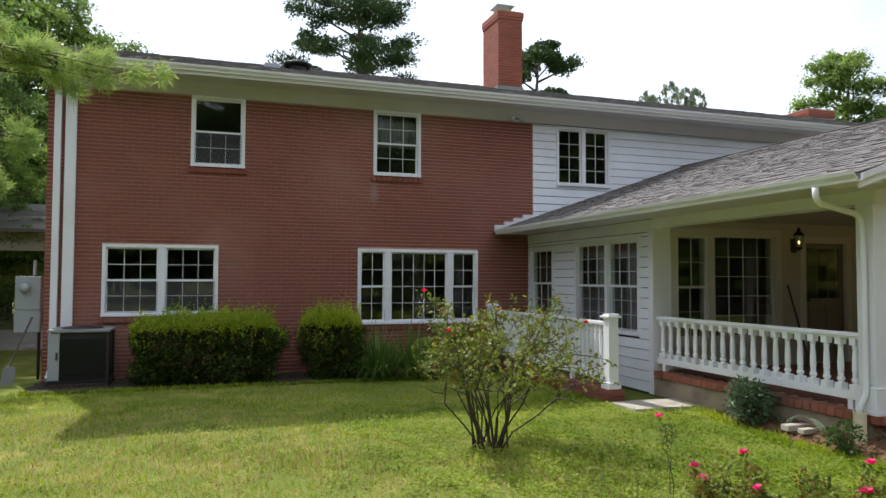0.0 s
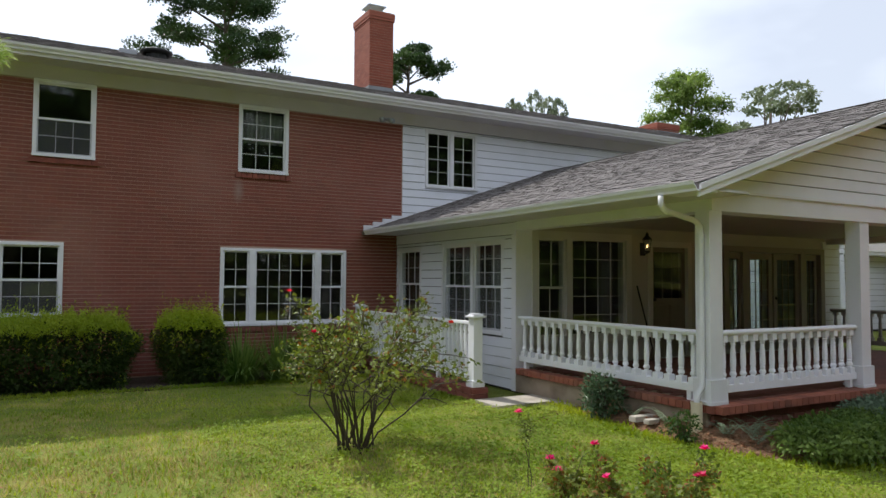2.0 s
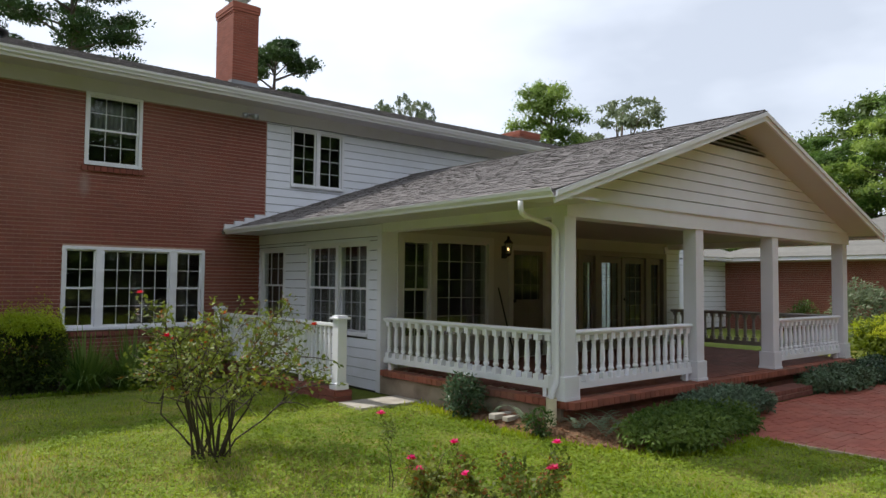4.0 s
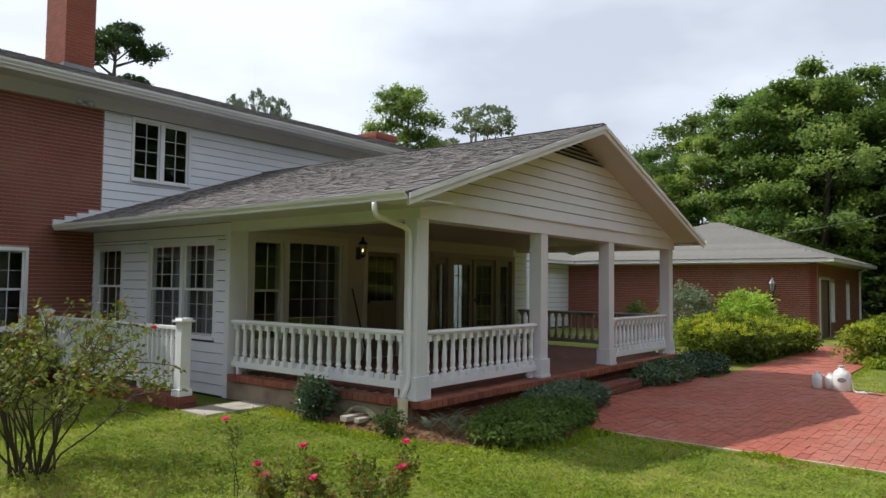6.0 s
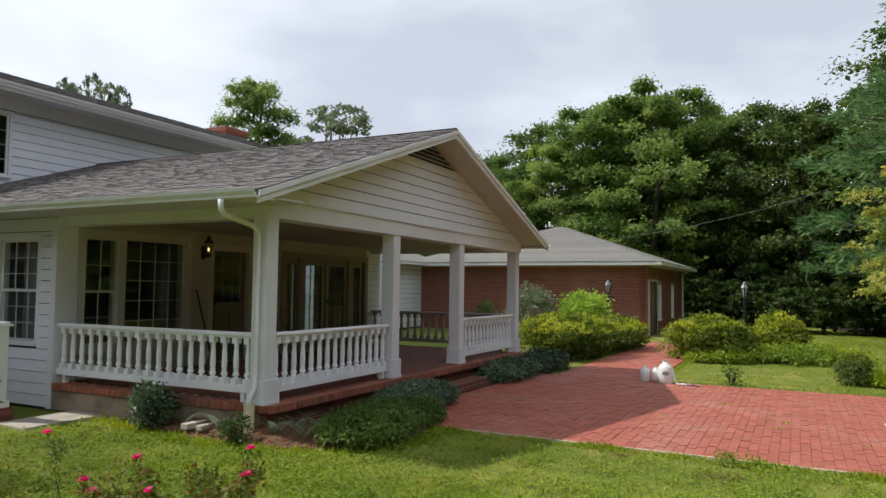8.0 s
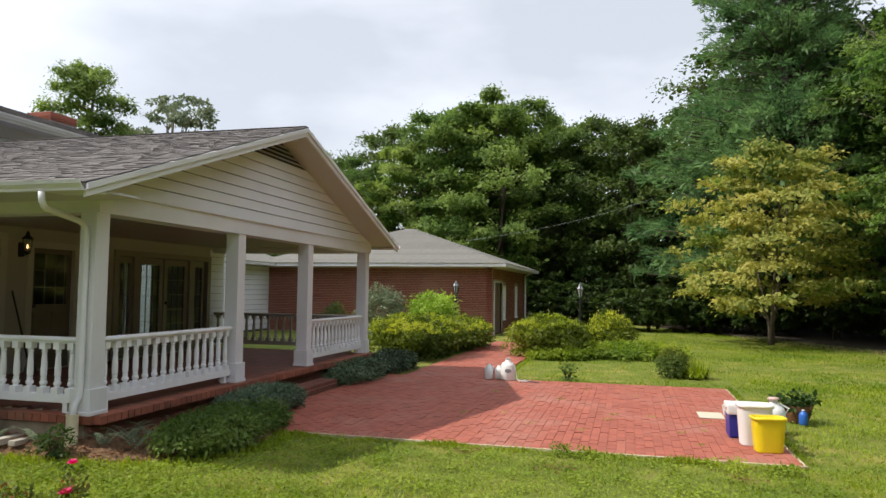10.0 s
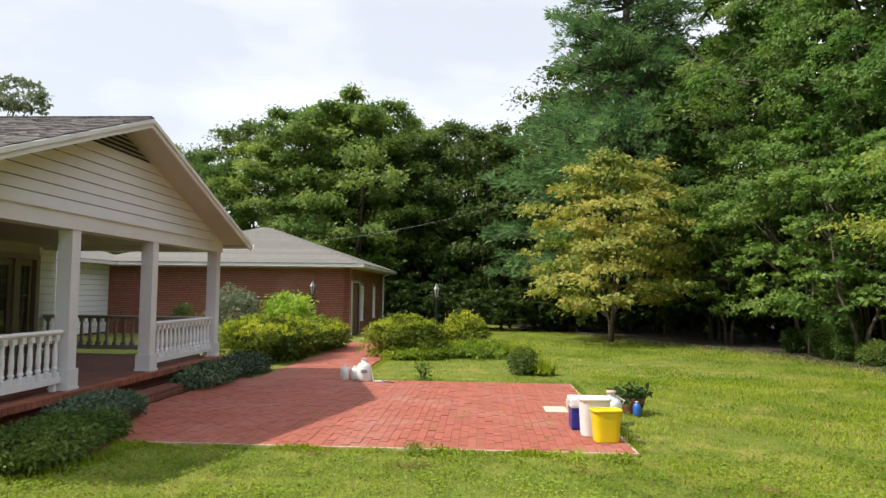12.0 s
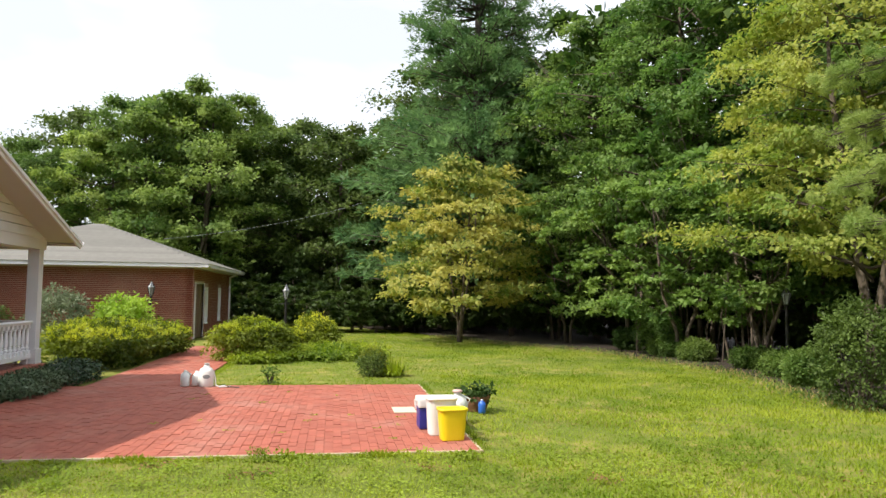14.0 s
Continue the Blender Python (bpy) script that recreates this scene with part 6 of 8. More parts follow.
# trees over the roof of the house
def open_pine(name, seed, h, low, reach, limbs, label, clump=1.02):
    """A pine with a bare forked trunk and separate flat needle clumps at the ends of its limbs."""
    rng = np.random.default_rng(seed)
    t = thing(name, (0, 0, 0), label, "tree")
    bm = bmesh.new()
    tube([(0, 0, -0.2), (0.15, 0.1, h * 0.5), (-0.1, 0, h * 0.8), (0.1, 0, h - 0.3)], [0.26, 0.2, 0.12, 0.03], 9, bm)
    C, R = [np.array([0.1, 0, h - 0.1])], [clump * 0.75]
    for k in range(5):
        C.append(np.array([1.2 * math.cos(k * 1.26), 1.2 * math.sin(k * 1.26), h - 0.8 - 0.25 * (k % 3)]))
        R.append(clump * 0.8)
        tube([(0, 0, h - 2.0), tuple(C[-1])], [0.05, 0.015], 5, bm)
    for k in range(limbs):
        f = (k + rng.uniform(-0.3, 0.3)) / limbs
        f = min(max(f, 0.0), 0.97)
        z = low + (h - low) * f
        a = k * 2.4 + rng.uniform(-0.3, 0.3)
        ln = reach * (1 - 0.5 * f ** 1.5) * rng.uniform(0.6, 1.12)
        d = np.array([math.cos(a), math.sin(a), 0])
        s0 = np.array([0, 0, z - 0.12 * ln])
        e = np.array([0, 0, z]) + d * ln + np.array([0, 0, 0.1 * ln + rng.uniform(-0.5, 0.7)])
        m = (s0 + e) / 2 + np.array([0, 0, 0.06 * ln])
        tube([s0, m, e], [0.085, 0.055, 0.015], 6, bm)
        for q in (0.6, 0.8, 1.0):
            if ln * q < 0.9:
                continue
            for w in (-1, 1):
                if rng.random() < 0.78:
                    c = s0 + (e - s0) * q + np.array([-d[1], d[0], 0]) * w * rng.uniform(0.1, 0.75) * clump * (1.3 - 0.4 * q) + np.array([0, 0, rng.uniform(0.1, 0.4)])
                    tube([s0 + (e - s0) * q * 0.9, c], [0.03, 0.012], 5, bm)
                    C.append(c)
                    R.append(clump * rng.uniform(0.6, 1.05))
    part("trunk", bm, PINE_BARK, t, smooth=True)
    C, R = np.array(C), np.array(R)
    n = 330
    u = unit(rng.normal(size=(len(C) * n, 3)))
    rr = np.repeat(R, n)[:, None]
    lump = 1 + 0.25 * np.sin(u[:, :1] * 5 + np.repeat(C[:, :1], n, 0) * 7) * np.sin(u[:, 1:2] * 5 + 1)
    P = np.repeat(C, n, 0) + u * rr * np.array([1.0, 1.0, 0.5]) * lump * (rng.random((len(u), 1)) ** 0.5)
    T = unit(u * np.array([1, 1, 0.6]) + np.array([0, 0, 0.45]) + rng.normal(size=u.shape) * 0.5)
    N = unit(rng.normal(size=u.shape) + np.array([0, 0, 0.5]))
    Ls = 0.2 * rng.uniform(0.6, 1.2, len(P))
    part("crown", leaf_mesh("crown", P, T, N, Ls, Ls * 0.55, NEEDLES_DARK), None, t)
    return t


virginia = open_pine("pine_tree", 7, 20.6, 12.9, 5.2, 22, "tall dark open-crowned pine behind the house", 0.95)
settle(virginia, *spot(11.7, 45), 205, 1.0)
lesser = open_pine("pine_tree", 8, 16.5, 11.8, 2.5, 9, "smaller dark pine behind the chimney", 0.75)
settle(lesser, *spot(26.3, 45), 10, 1.0)
behind = layered_tree("oak_tree", 44, 12.9, 2.25, 6.6, 30, 11, 50, 0.52, 0.15, LEAF_OAK, BARK, "dark green tree rising behind the roof", ROUND, 0.2, flat=0.34, lump=0.25)
settle(behind, *spot(48.2, 40), 60, 1.0)
airy = broadleaf("ash_tree", 9, 14.2, 3.0, 4.0, 8000, 0.26, LEAF_GREY, BARK, "pale airy tree showing over the porch roof", 9)
x, y = spot(53.8, 44)
settle(airy, x, y, 0, 1.0)
for hd, d, turn, size in ((34.8, 52, 10, 1.16), (37.3, 54, 70, 1.24), (38.2, 54, 150, 1.18)):
    x, y = spot(hd, d)
    plant(airy, x, y, turn, size, label="pale green treetop showing over the roof", wide=0.42)
x, y = spot(62.5, 52)
plant(oak_b, x, y, 310, 0.86, wide=0.7, label="dark tree behind the porch gable")

# the big pine, the pale dogwood and the wood's edge on the lawn
big_pine = pine("pine_tree", 12, 22.0, 4.9, 2.6, 135000, NEEDLES, "huge blue-green pine at the edge of the lawn", 0.46, 0.36, 0.2, 0.10, 0.42, 10)
x, y = spot(101.5, 36)
big_pine.matrix_basis = Matrix.Translation((x, y, 0)) @ Matrix.Diagonal((1.10, 1.10, 1.06, 1))
dogwood = layered_tree("dogwood_tree", 15, 6.75, 3.3, 1.35, 36, 9, 46, 0.58, 0.15, LEAF_YELLOW, BARK, "yellow-green dogwood with several slim stems on the lawn", TIERED, 0.05, 3, rise=0.16, flat=0.09, droop=0.34, lump=0.3)
settle(dogwood, 26.5, -4.75, 25)
garden = broadleaf("garden_tree", 23, 13.0, 5.0, 1.0, 4800, 0.40, LEAF_DEEP, BARK, "garden tree on the near side of the lawn", 14)
settle(garden, 3, -26, 0, 1.2)
edge_a = layered_tree("beech_tree", 18, 14.5, 4.5, 1.8, 54, 12, 72, 0.60, 0.135, LEAF_MAPLE, BARK, "broad green maple leaning over the lawn", ROUND, 0.2, flat=0.16, droop=0.55, lump=0.25)
edge_b = layered_tree("beech_tree", 19, 13.5, 4.2, 1.4, 50, 12, 66, 0.60, 0.14, LEAF_OAK, BARK, "leafy green tree at the edge of the lawn", ROUND, 0.2, flat=0.18, droop=0.5, lump=0.25)
edge_c = layered_tree("dogwood_tree", 20, 9.6, 3.3, 2.6, 42, 10, 88, 0.56, 0.105, LEAF_PALE, BARK, "pale yellow-green dogwood among the wood's edge", TIERED, 0.10, 2, rise=0.14, flat=0.10, droop=0.3, lump=0.2)
settle(edge_a, 24.0, -12.6, 0)
settle(edge_b, 28.4, -11.6, 60, 1.04)
plant(edge_a, 19.3, -14.0, 130, 1.0, label="broad green tree over the shady undergrowth")
plant(edge_b, 15.4, -15.6, 220, 1.05, label="dark leafy tree behind the pale dogwood")
plant(edge_a, 10.9, -16.2, 300, 1.05, label="tall green tree by the lawn's far side")
settle(edge_c, 13.2, -11.0, 0)
young = broadleaf("young_tree", 33, 5.8, 1.9, 0.3, 8000, 0.125, LEAF_MAPLE, BARK, "young leafy maple under the taller trees", 15, 0.05, 0.55, 0.65, 0.3, 2, "tree", 1.0, 0.8)
settle(young, 18.3, -11.9, 0)
for k, (x, y, s) in enumerate(((16.9, -10.9, 0.46), (19.4, -10.0, 0.46), (21.7, -9.7, 0.46), (25.4, -8.6, 0.42), (24.2, -10.6, 0.6), (30.0, -7.6, 0.42), (20.9, -11.6, 0.65), (27.8, -8.9, 0.5), (17.6, -13.0, 0.6), (27.2, -11.6, 0.7))):
    plant(young, x, y, 61 * k, s * 2.4, label="young leafy tree under the taller ones", wide=1.0)
plant(garden, 31.5, -13.5, 10, 1.1, label="dark tree deep in the wood")
plant(garden, 21.5, -17.0, 100, 1.15, label="dark tree deep in the wood")
plant(garden, 27.0, -17.5, 200, 1.2, label="dark tree deep in the wood")
plant(garden, 15.5, -19.5, 320, 1.2, label="dark tree deep in the wood")
plant(oak_b, 36.0, -13.0, 30, 1.1, label="dark oak behind the big pine", group="woods")
plant(oak_b, 41.0, -9.0, 130, 1.1, label="dark oak behind the big pine", group="woods")

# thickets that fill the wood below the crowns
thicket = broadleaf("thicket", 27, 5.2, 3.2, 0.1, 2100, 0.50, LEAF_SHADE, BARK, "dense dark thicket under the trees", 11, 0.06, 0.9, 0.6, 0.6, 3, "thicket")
settle(thicket, 46.5, 12.0, 0)
# low growth that closes the foot of the wood, dark in place of the shade there
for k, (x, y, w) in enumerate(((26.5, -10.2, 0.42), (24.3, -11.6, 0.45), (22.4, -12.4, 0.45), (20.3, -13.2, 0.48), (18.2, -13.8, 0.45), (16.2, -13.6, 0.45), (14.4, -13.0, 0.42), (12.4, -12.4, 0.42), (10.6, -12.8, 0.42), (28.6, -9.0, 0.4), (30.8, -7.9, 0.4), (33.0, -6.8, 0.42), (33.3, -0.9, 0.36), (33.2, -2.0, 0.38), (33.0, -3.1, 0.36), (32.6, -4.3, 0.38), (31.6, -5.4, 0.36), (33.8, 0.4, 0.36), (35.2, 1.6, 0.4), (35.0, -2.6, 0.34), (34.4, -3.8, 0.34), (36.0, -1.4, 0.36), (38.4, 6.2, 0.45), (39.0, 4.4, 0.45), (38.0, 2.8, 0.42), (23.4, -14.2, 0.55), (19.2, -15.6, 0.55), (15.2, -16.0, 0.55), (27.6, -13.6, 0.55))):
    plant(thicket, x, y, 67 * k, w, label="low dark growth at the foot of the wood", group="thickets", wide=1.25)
# trees round the rest of the garden, which the windows mirror; all out of view, the western ones added to hold back
# skylight
for k, (x, y, src) in enumerate(((-2, -27, garden), (-8, -27, garden), (-16, -24, garden), (-27, -16, garden), (-29, -6, garden), (-29, 4.5, garden), (-27, 14, garden), (8, -27, garden))):
    plant(src, x, y, 47 * k, 1.15, label="garden tree on the near side of the lawn")
for k, (x, y, s) in enumerate(((-7.0, 27.5, 0.95), (-7.6, 33.0, 1.1), (-10.5, 33, 1.2), (-10.5, 27.0, 1.0), (-6.0, 31.0, 1.05), (-12.5, 21.0, 0.9), (-3.5, 36.0, 0.8))):
    plant(oak_b if k % 2 else oak_a, x, y, 80 * k, s, label="dark green tree beyond the carport")

for x, y, turn, size, wide in ((-7.6, 17.5, 40, 0.86, 0.8), (-9.2, 23.5, 160, 1.0, 0.9), (-5.6, 20.5, 250, 0.62, 0.75), (-11.0, 14.0, 80, 0.8, 0.9)):
    plant(edge_a, x, y, turn, size, label="dense leafy tree beyond the corner of the house", wide=wide)
# unseen second row, added so no sky shows between trees in the panes
for x, y, turn in ((-3.5, -34.0, 20), (4.0, -34.5, 140), (-11.0, -33.0, 250)):
    plant(garden, x, y, turn, 1.5, label="tall dark tree behind the garden trees")
# headings past 150 stand out of view and darken the panes' reflections
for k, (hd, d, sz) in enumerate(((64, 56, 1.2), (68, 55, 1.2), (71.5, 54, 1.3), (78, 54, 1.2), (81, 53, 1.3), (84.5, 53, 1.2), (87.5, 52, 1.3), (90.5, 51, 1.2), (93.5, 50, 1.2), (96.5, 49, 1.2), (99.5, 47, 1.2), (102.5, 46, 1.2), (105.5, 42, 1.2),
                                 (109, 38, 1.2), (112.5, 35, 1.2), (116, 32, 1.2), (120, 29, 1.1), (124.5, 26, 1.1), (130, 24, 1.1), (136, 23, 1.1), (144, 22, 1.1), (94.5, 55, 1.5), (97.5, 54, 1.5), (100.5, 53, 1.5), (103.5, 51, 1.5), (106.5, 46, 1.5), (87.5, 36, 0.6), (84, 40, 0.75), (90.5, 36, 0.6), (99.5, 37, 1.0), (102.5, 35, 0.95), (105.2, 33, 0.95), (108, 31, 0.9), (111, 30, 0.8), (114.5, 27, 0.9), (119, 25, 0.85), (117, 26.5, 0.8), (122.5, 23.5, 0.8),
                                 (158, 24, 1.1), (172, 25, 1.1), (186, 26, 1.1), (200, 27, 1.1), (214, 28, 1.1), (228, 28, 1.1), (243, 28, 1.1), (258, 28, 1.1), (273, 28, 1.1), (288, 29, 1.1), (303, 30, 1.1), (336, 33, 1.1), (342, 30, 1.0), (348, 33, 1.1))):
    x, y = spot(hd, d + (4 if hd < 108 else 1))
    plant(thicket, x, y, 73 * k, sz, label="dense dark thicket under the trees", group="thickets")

# pines whose boughs reach into view from either side
def bough(rng, p, q, tufts, length):
    p, q = np.array(p), np.array(q)
    C = []
    for k in range(tufts):
        f = 0.25 + 0.75 * k / (tufts - 1)
        C.append(p + (q - p) * f + rng.normal(size=3) * np.array([0.12, 0.12, 0.075]) * np.linalg.norm(q - p) * 0.6)
    C = np.array(C)
    n = 240
    P = np.repeat(C, n, 0) + rng.normal(size=(len(C) * n, 3)) * 0.035
    d = unit(q - p)
    T = unit(rng.normal(size=P.shape) + d * 0.6 + np.array([0, 0, 0.1]))
    N = unit(rng.normal(size=P.shape) + np.array([0, 0, 0.6]))
    Ls = length * rng.uniform(0.6, 1.15, len(P))
    return C, (P, T, N, Ls, np.full(len(P), 0.0065))


def near_pine(seed, at, boughs, label):
    rng = np.random.default_rng(seed)
    t = thing("pine_tree", (at[0], at[1], 0), label, "tree")
    bm = tube([(at[0], at[1], -0.1), (at[0] + 0.1, at[1], 5.0), (at[0], at[1] + 0.1, 11.0)], [0.24, 0.18, 0.06], 9)
    sets = []
    for end, tufts in boughs:
        p = (at[0], at[1], end[2] + 0.35)
        mid = [(a + b) / 2 for a, b in zip(p, end)]
        mid[2] += 0.15
        tube([p, mid, end], [0.05, 0.03, 0.008], 6, bm)
        C, leaves = bough(rng, mid, end, tufts, 0.105)
        for c in C:
            near = np.array(mid) + (np.array(end) - np.array(mid)) * rng.uniform(0.2, 0.9)
            tube([near, (near + c) / 2 + rng.normal(size=3) * 0.03, c], [0.009, 0.006, 0.003], 4, bm)
        sets.append(leaves)
    part("trunk", bm, PINE_BARK, t, smooth=True)
    part("needles", leaf_mesh("needles", *join_leaves(sets), NEEDLES_LIT), None, t, "long pale green needles in tufts")
    return t


for k, (x, y, size) in enumerate(((35.2, -5.6, 0.55), (36.5, -8.4, 0.6), (34.0, -10.2, 0.55), (37.5, -3.2, 0.5), (31.6, -9.6, 0.42))):
    plant(thicket, x, y, 50 * k, size, label="low dark growth under the big pine", group="thickets", wide=1.3)
# unseen thickets, added to keep low sky out of the window reflections
for k in range(6):
    plant(thicket, -10.0 + 4.0 * k, -30.5 - (k % 2), 61 * k, 1.6, label="dense dark thicket under the trees", group="thickets")

near_pine(28, (-4.6, 6.2), [((-0.62, 5.9, 3.22), 40), ((-1.35, 6.0, 3.22), 20), ((-1.25, 6.1, 2.75), 22), ((-1.5, 6.3, 2.45), 20), ((-3.9, 3.2, 4.6), 12), ((-5.6, 4.2, 5.2), 12), ((-6.0, 7.6, 4.4), 12), ((-4.0, 8.6, 5.6), 12), ((-4.4, 5.0, 7.5), 14), ((-5.2, 6.8, 8.8), 14)],
          "near pine reaching pale tufted boughs across the corner")
near_pine(29, (5.2, -8.6), [((8.1, -6.2, 3.1), 34), ((8.5, -6.5, 3.9), 34), ((7.5, -6.0, 2.55), 26), ((8.3, -6.4, 4.6), 30), ((4.0, -9.8, 4.5), 12), ((5.6, -10.2, 5.4), 12), ((3.6, -8.0, 6.0), 12)], "near pine with soft green boughs beside the lawn")

# ---------------------------------------------------------------- hedges and shrubs
def shrub(name, seed, at, radii, leaves, L, material, label, tips=None, tip_leaves=0, lumps=9, boxy=0.0, stems=True, aspect=0.5, category="shrub", group="", tip_up=0.12, tip_L=None, foot=1.0, shoots=0, bumpy=0.13):
    """A leafy mound: short stems inside and sprays of leaves over an uneven, more or less boxy outline."""
    rng = np.random.default_rng(seed)
    t = thing(name, at, label, category, group)
    rx, ry, rz = radii
    if stems:
        bm = bmesh.new()
        for k in range(10):
            a = rng.uniform(0, 6.28)
            tube([(at[0] + 0.12 * rx * math.cos(a), at[1] + 0.12 * ry * math.sin(a), at[2] - 0.05), (at[0] + rx * 0.5 * math.cos(a), at[1] + ry * 0.5 * math.sin(a), at[2] + rz * rng.uniform(0.7, 1.4))], [0.018, 0.006], 5, bm)
        part("stem", bm, STEM, t)

    def skin(n, up_only):
        out = []
        while len(out) < n:
            d = unit(rng.normal(size=3))
            if d[2] < ((0.6 if boxy else 0.25) if up_only else -0.9) and not (up_only and boxy and d[2] > -0.75 and rng.random() < 0.008 + 0.10 * max(0.0, d[2])):
                continue
            if boxy:
                e = 2 + 5 * boxy
                d = d / (np.abs(d) ** e).sum() ** (1 / e)
            w = 1 + bumpy * noise.noise((at[0] * 3 + d[0] * rx * 2.2, at[1] * 3 + d[1] * ry * 2.2, d[2] * rz * 2.2 + seed)) * 2
            dep = 1.0 if up_only else 1 - 0.5 * rng.random() ** 2.2
            o = d * np.array([rx, ry, rz * (1.0 if d[2] > 0 else 1.05)]) * w * dep
            o[:2] *= foot + (1 - foot) * min(1.0, max(0.0, 0.5 + 0.5 * d[2]) * 1.25)
            out.append(np.array(at) + np.array([0, 0, rz * 0.98]) + o)
        return np.array(out)
    per = 14
    c = skin(max(6, leaves // per), False)
    mid = np.array(at) + np.array([0, 0, rz * 0.5])
    part("leaves", leaf_mesh("leaves", *cloud_leaves(rng, c, L * 1.8, per, L, 0.7, mid, aspect, 0.0), material), None, t)
    if tips:
        c = skin(max(6, tip_leaves // 8), True)
        P = np.repeat(c, 8, 0)
        rise = rng.random((len(P), 1)) * tip_up * np.repeat(0.25 + rng.exponential(0.36, (len(c), 1)), 8, 0)
        P = P + np.concatenate([rng.normal(size=(len(P), 2)) * 0.02, rise], 1)
        T = unit(rng.normal(size=P.shape) * 0.6 + np.array([0, 0, 0.6]))
        N = unit(rng.normal(size=P.shape) * 0.6 + np.array([0, -0.3, 0.9]))
        Ls = (tip_L or L) * 0.9 * rng.uniform(0.6, 1.2, len(P))
        part("new_growth", leaf_mesh("new_growth", P, T, N, Ls, Ls * 0.34, tips), None, t, "bright yellow-green new growth")
    for k in range(shoots):
        a = np.array(at) + np.array([rng.uniform(-0.85, 0.95) * rx, rng.uniform(-0.7, 0.5) * ry, rz * 1.9])
        ln = rng.uniform(0.12, 0.34)
        e = a + np.array([rng.normal() * 0.06, rng.normal() * 0.05, ln])
        n = int(ln * 130)
        q = rng.random((n, 1))
        T = unit(rng.normal(size=(n, 3)) * 0.7 + np.array([0, 0, 0.7]))
        Ls = 0.05 * rng.uniform(0.6, 1.2, n)
        bm = tube([a - np.array([0, 0, 0.15]), (a + e) / 2, e], [0.004, 0.003, 0.0015], 4)
        sh = part("shoot", bm, STEM, t, "upright shoot of new growth")
        part("shoot_leaves", leaf_mesh("shoot_leaves", a + (e - a) * q, T, unit(rng.normal(size=(n, 3)) + np.array([0, -0.4, 0.8])), Ls, Ls * 0.4, tips), None, sh)
    return t


# along the brick wall
shrub("hedge", 31, (0.12, 12.35, 0), (1.20, 0.48, 0.485), 22000, 0.055, LEAF_HEDGE, "clipped hedge with bright new growth under the double window", LEAF_HEDGE_TIP, 26000, boxy=0.45, category="hedge", tip_up=0.17, foot=0.9, shoots=26)
shrub("hedge", 32, (2.18, 12.45, 0), (0.56, 0.47, 0.50), 12000, 0.055, LEAF_HEDGE, "round clipped shrub with bright new growth under the brick wall", LEAF_HEDGE_TIP, 13000, boxy=0.22, category="hedge", tip_up=0.2, foot=0.72, shoots=16)
shrub("shrub", 33, (4.6, 12.6, 0), (0.75, 0.45, 0.42), 4500, 0.07, LEAF_ROSE, "low loose rose shrub under the picture window")


def strap_leaves(name, seed, at, n, length, spread, material, label):
    rng = np.random.default_rng(seed)
    a = rng.uniform(0, 2 * math.pi, n)
    lean = rng.uniform(0.15, 1.0, n)
    r0 = rng.uniform(0, spread, n) ** 1.0
    V, F = [], []
    for k in range(n):
        d = Vector((math.cos(a[k]), math.sin(a[k]), 0))
        s = Vector((-d.y, d.x, 0))
        p = Vector(at) + d * r0[k] * 0.5
        ln = length * rng.uniform(0.6, 1.15)
        b = len(V)
        for q in range(5):
            f = q / 4
            c = p + d * ln * lean[k] * f * 0.8 + Vector((0, 0, ln * (f * (1.1 - 0.25 * lean[k]) - lean[k] * f * f * 0.75)))
            w = 0.024 * (1 - f * 0.85)
            V += [tuple(c - s * w), tuple(c + s * w)]
        F += [(b + 2 * q, b + 2 * q + 1, b + 2 * q + 3, b + 2 * q + 2) for q in range(4)]
    me = bpy.data.meshes.new(name)
    me.from_pydata(V, [], F)
    me.materials.append(material)
    return solid(name, me, None, label, "plant")


strap_leaves("daylily", 41, (2.9, 12.0, 0), 320, 0.95, 0.5, LEAF_OAK, "clump of arching green daylily leaves by the hedge")
strap_leaves("daylily", 42, (3.55, 12.0, 0), 320, 0.95, 0.5, LEAF_OAK, "clump of arching green daylily leaves under the window")
strap_leaves("daylily", 43, (4.1, 12.1, 0), 220, 0.8, 0.45, LEAF_OAK, "clump of arching green daylily leaves under the window")


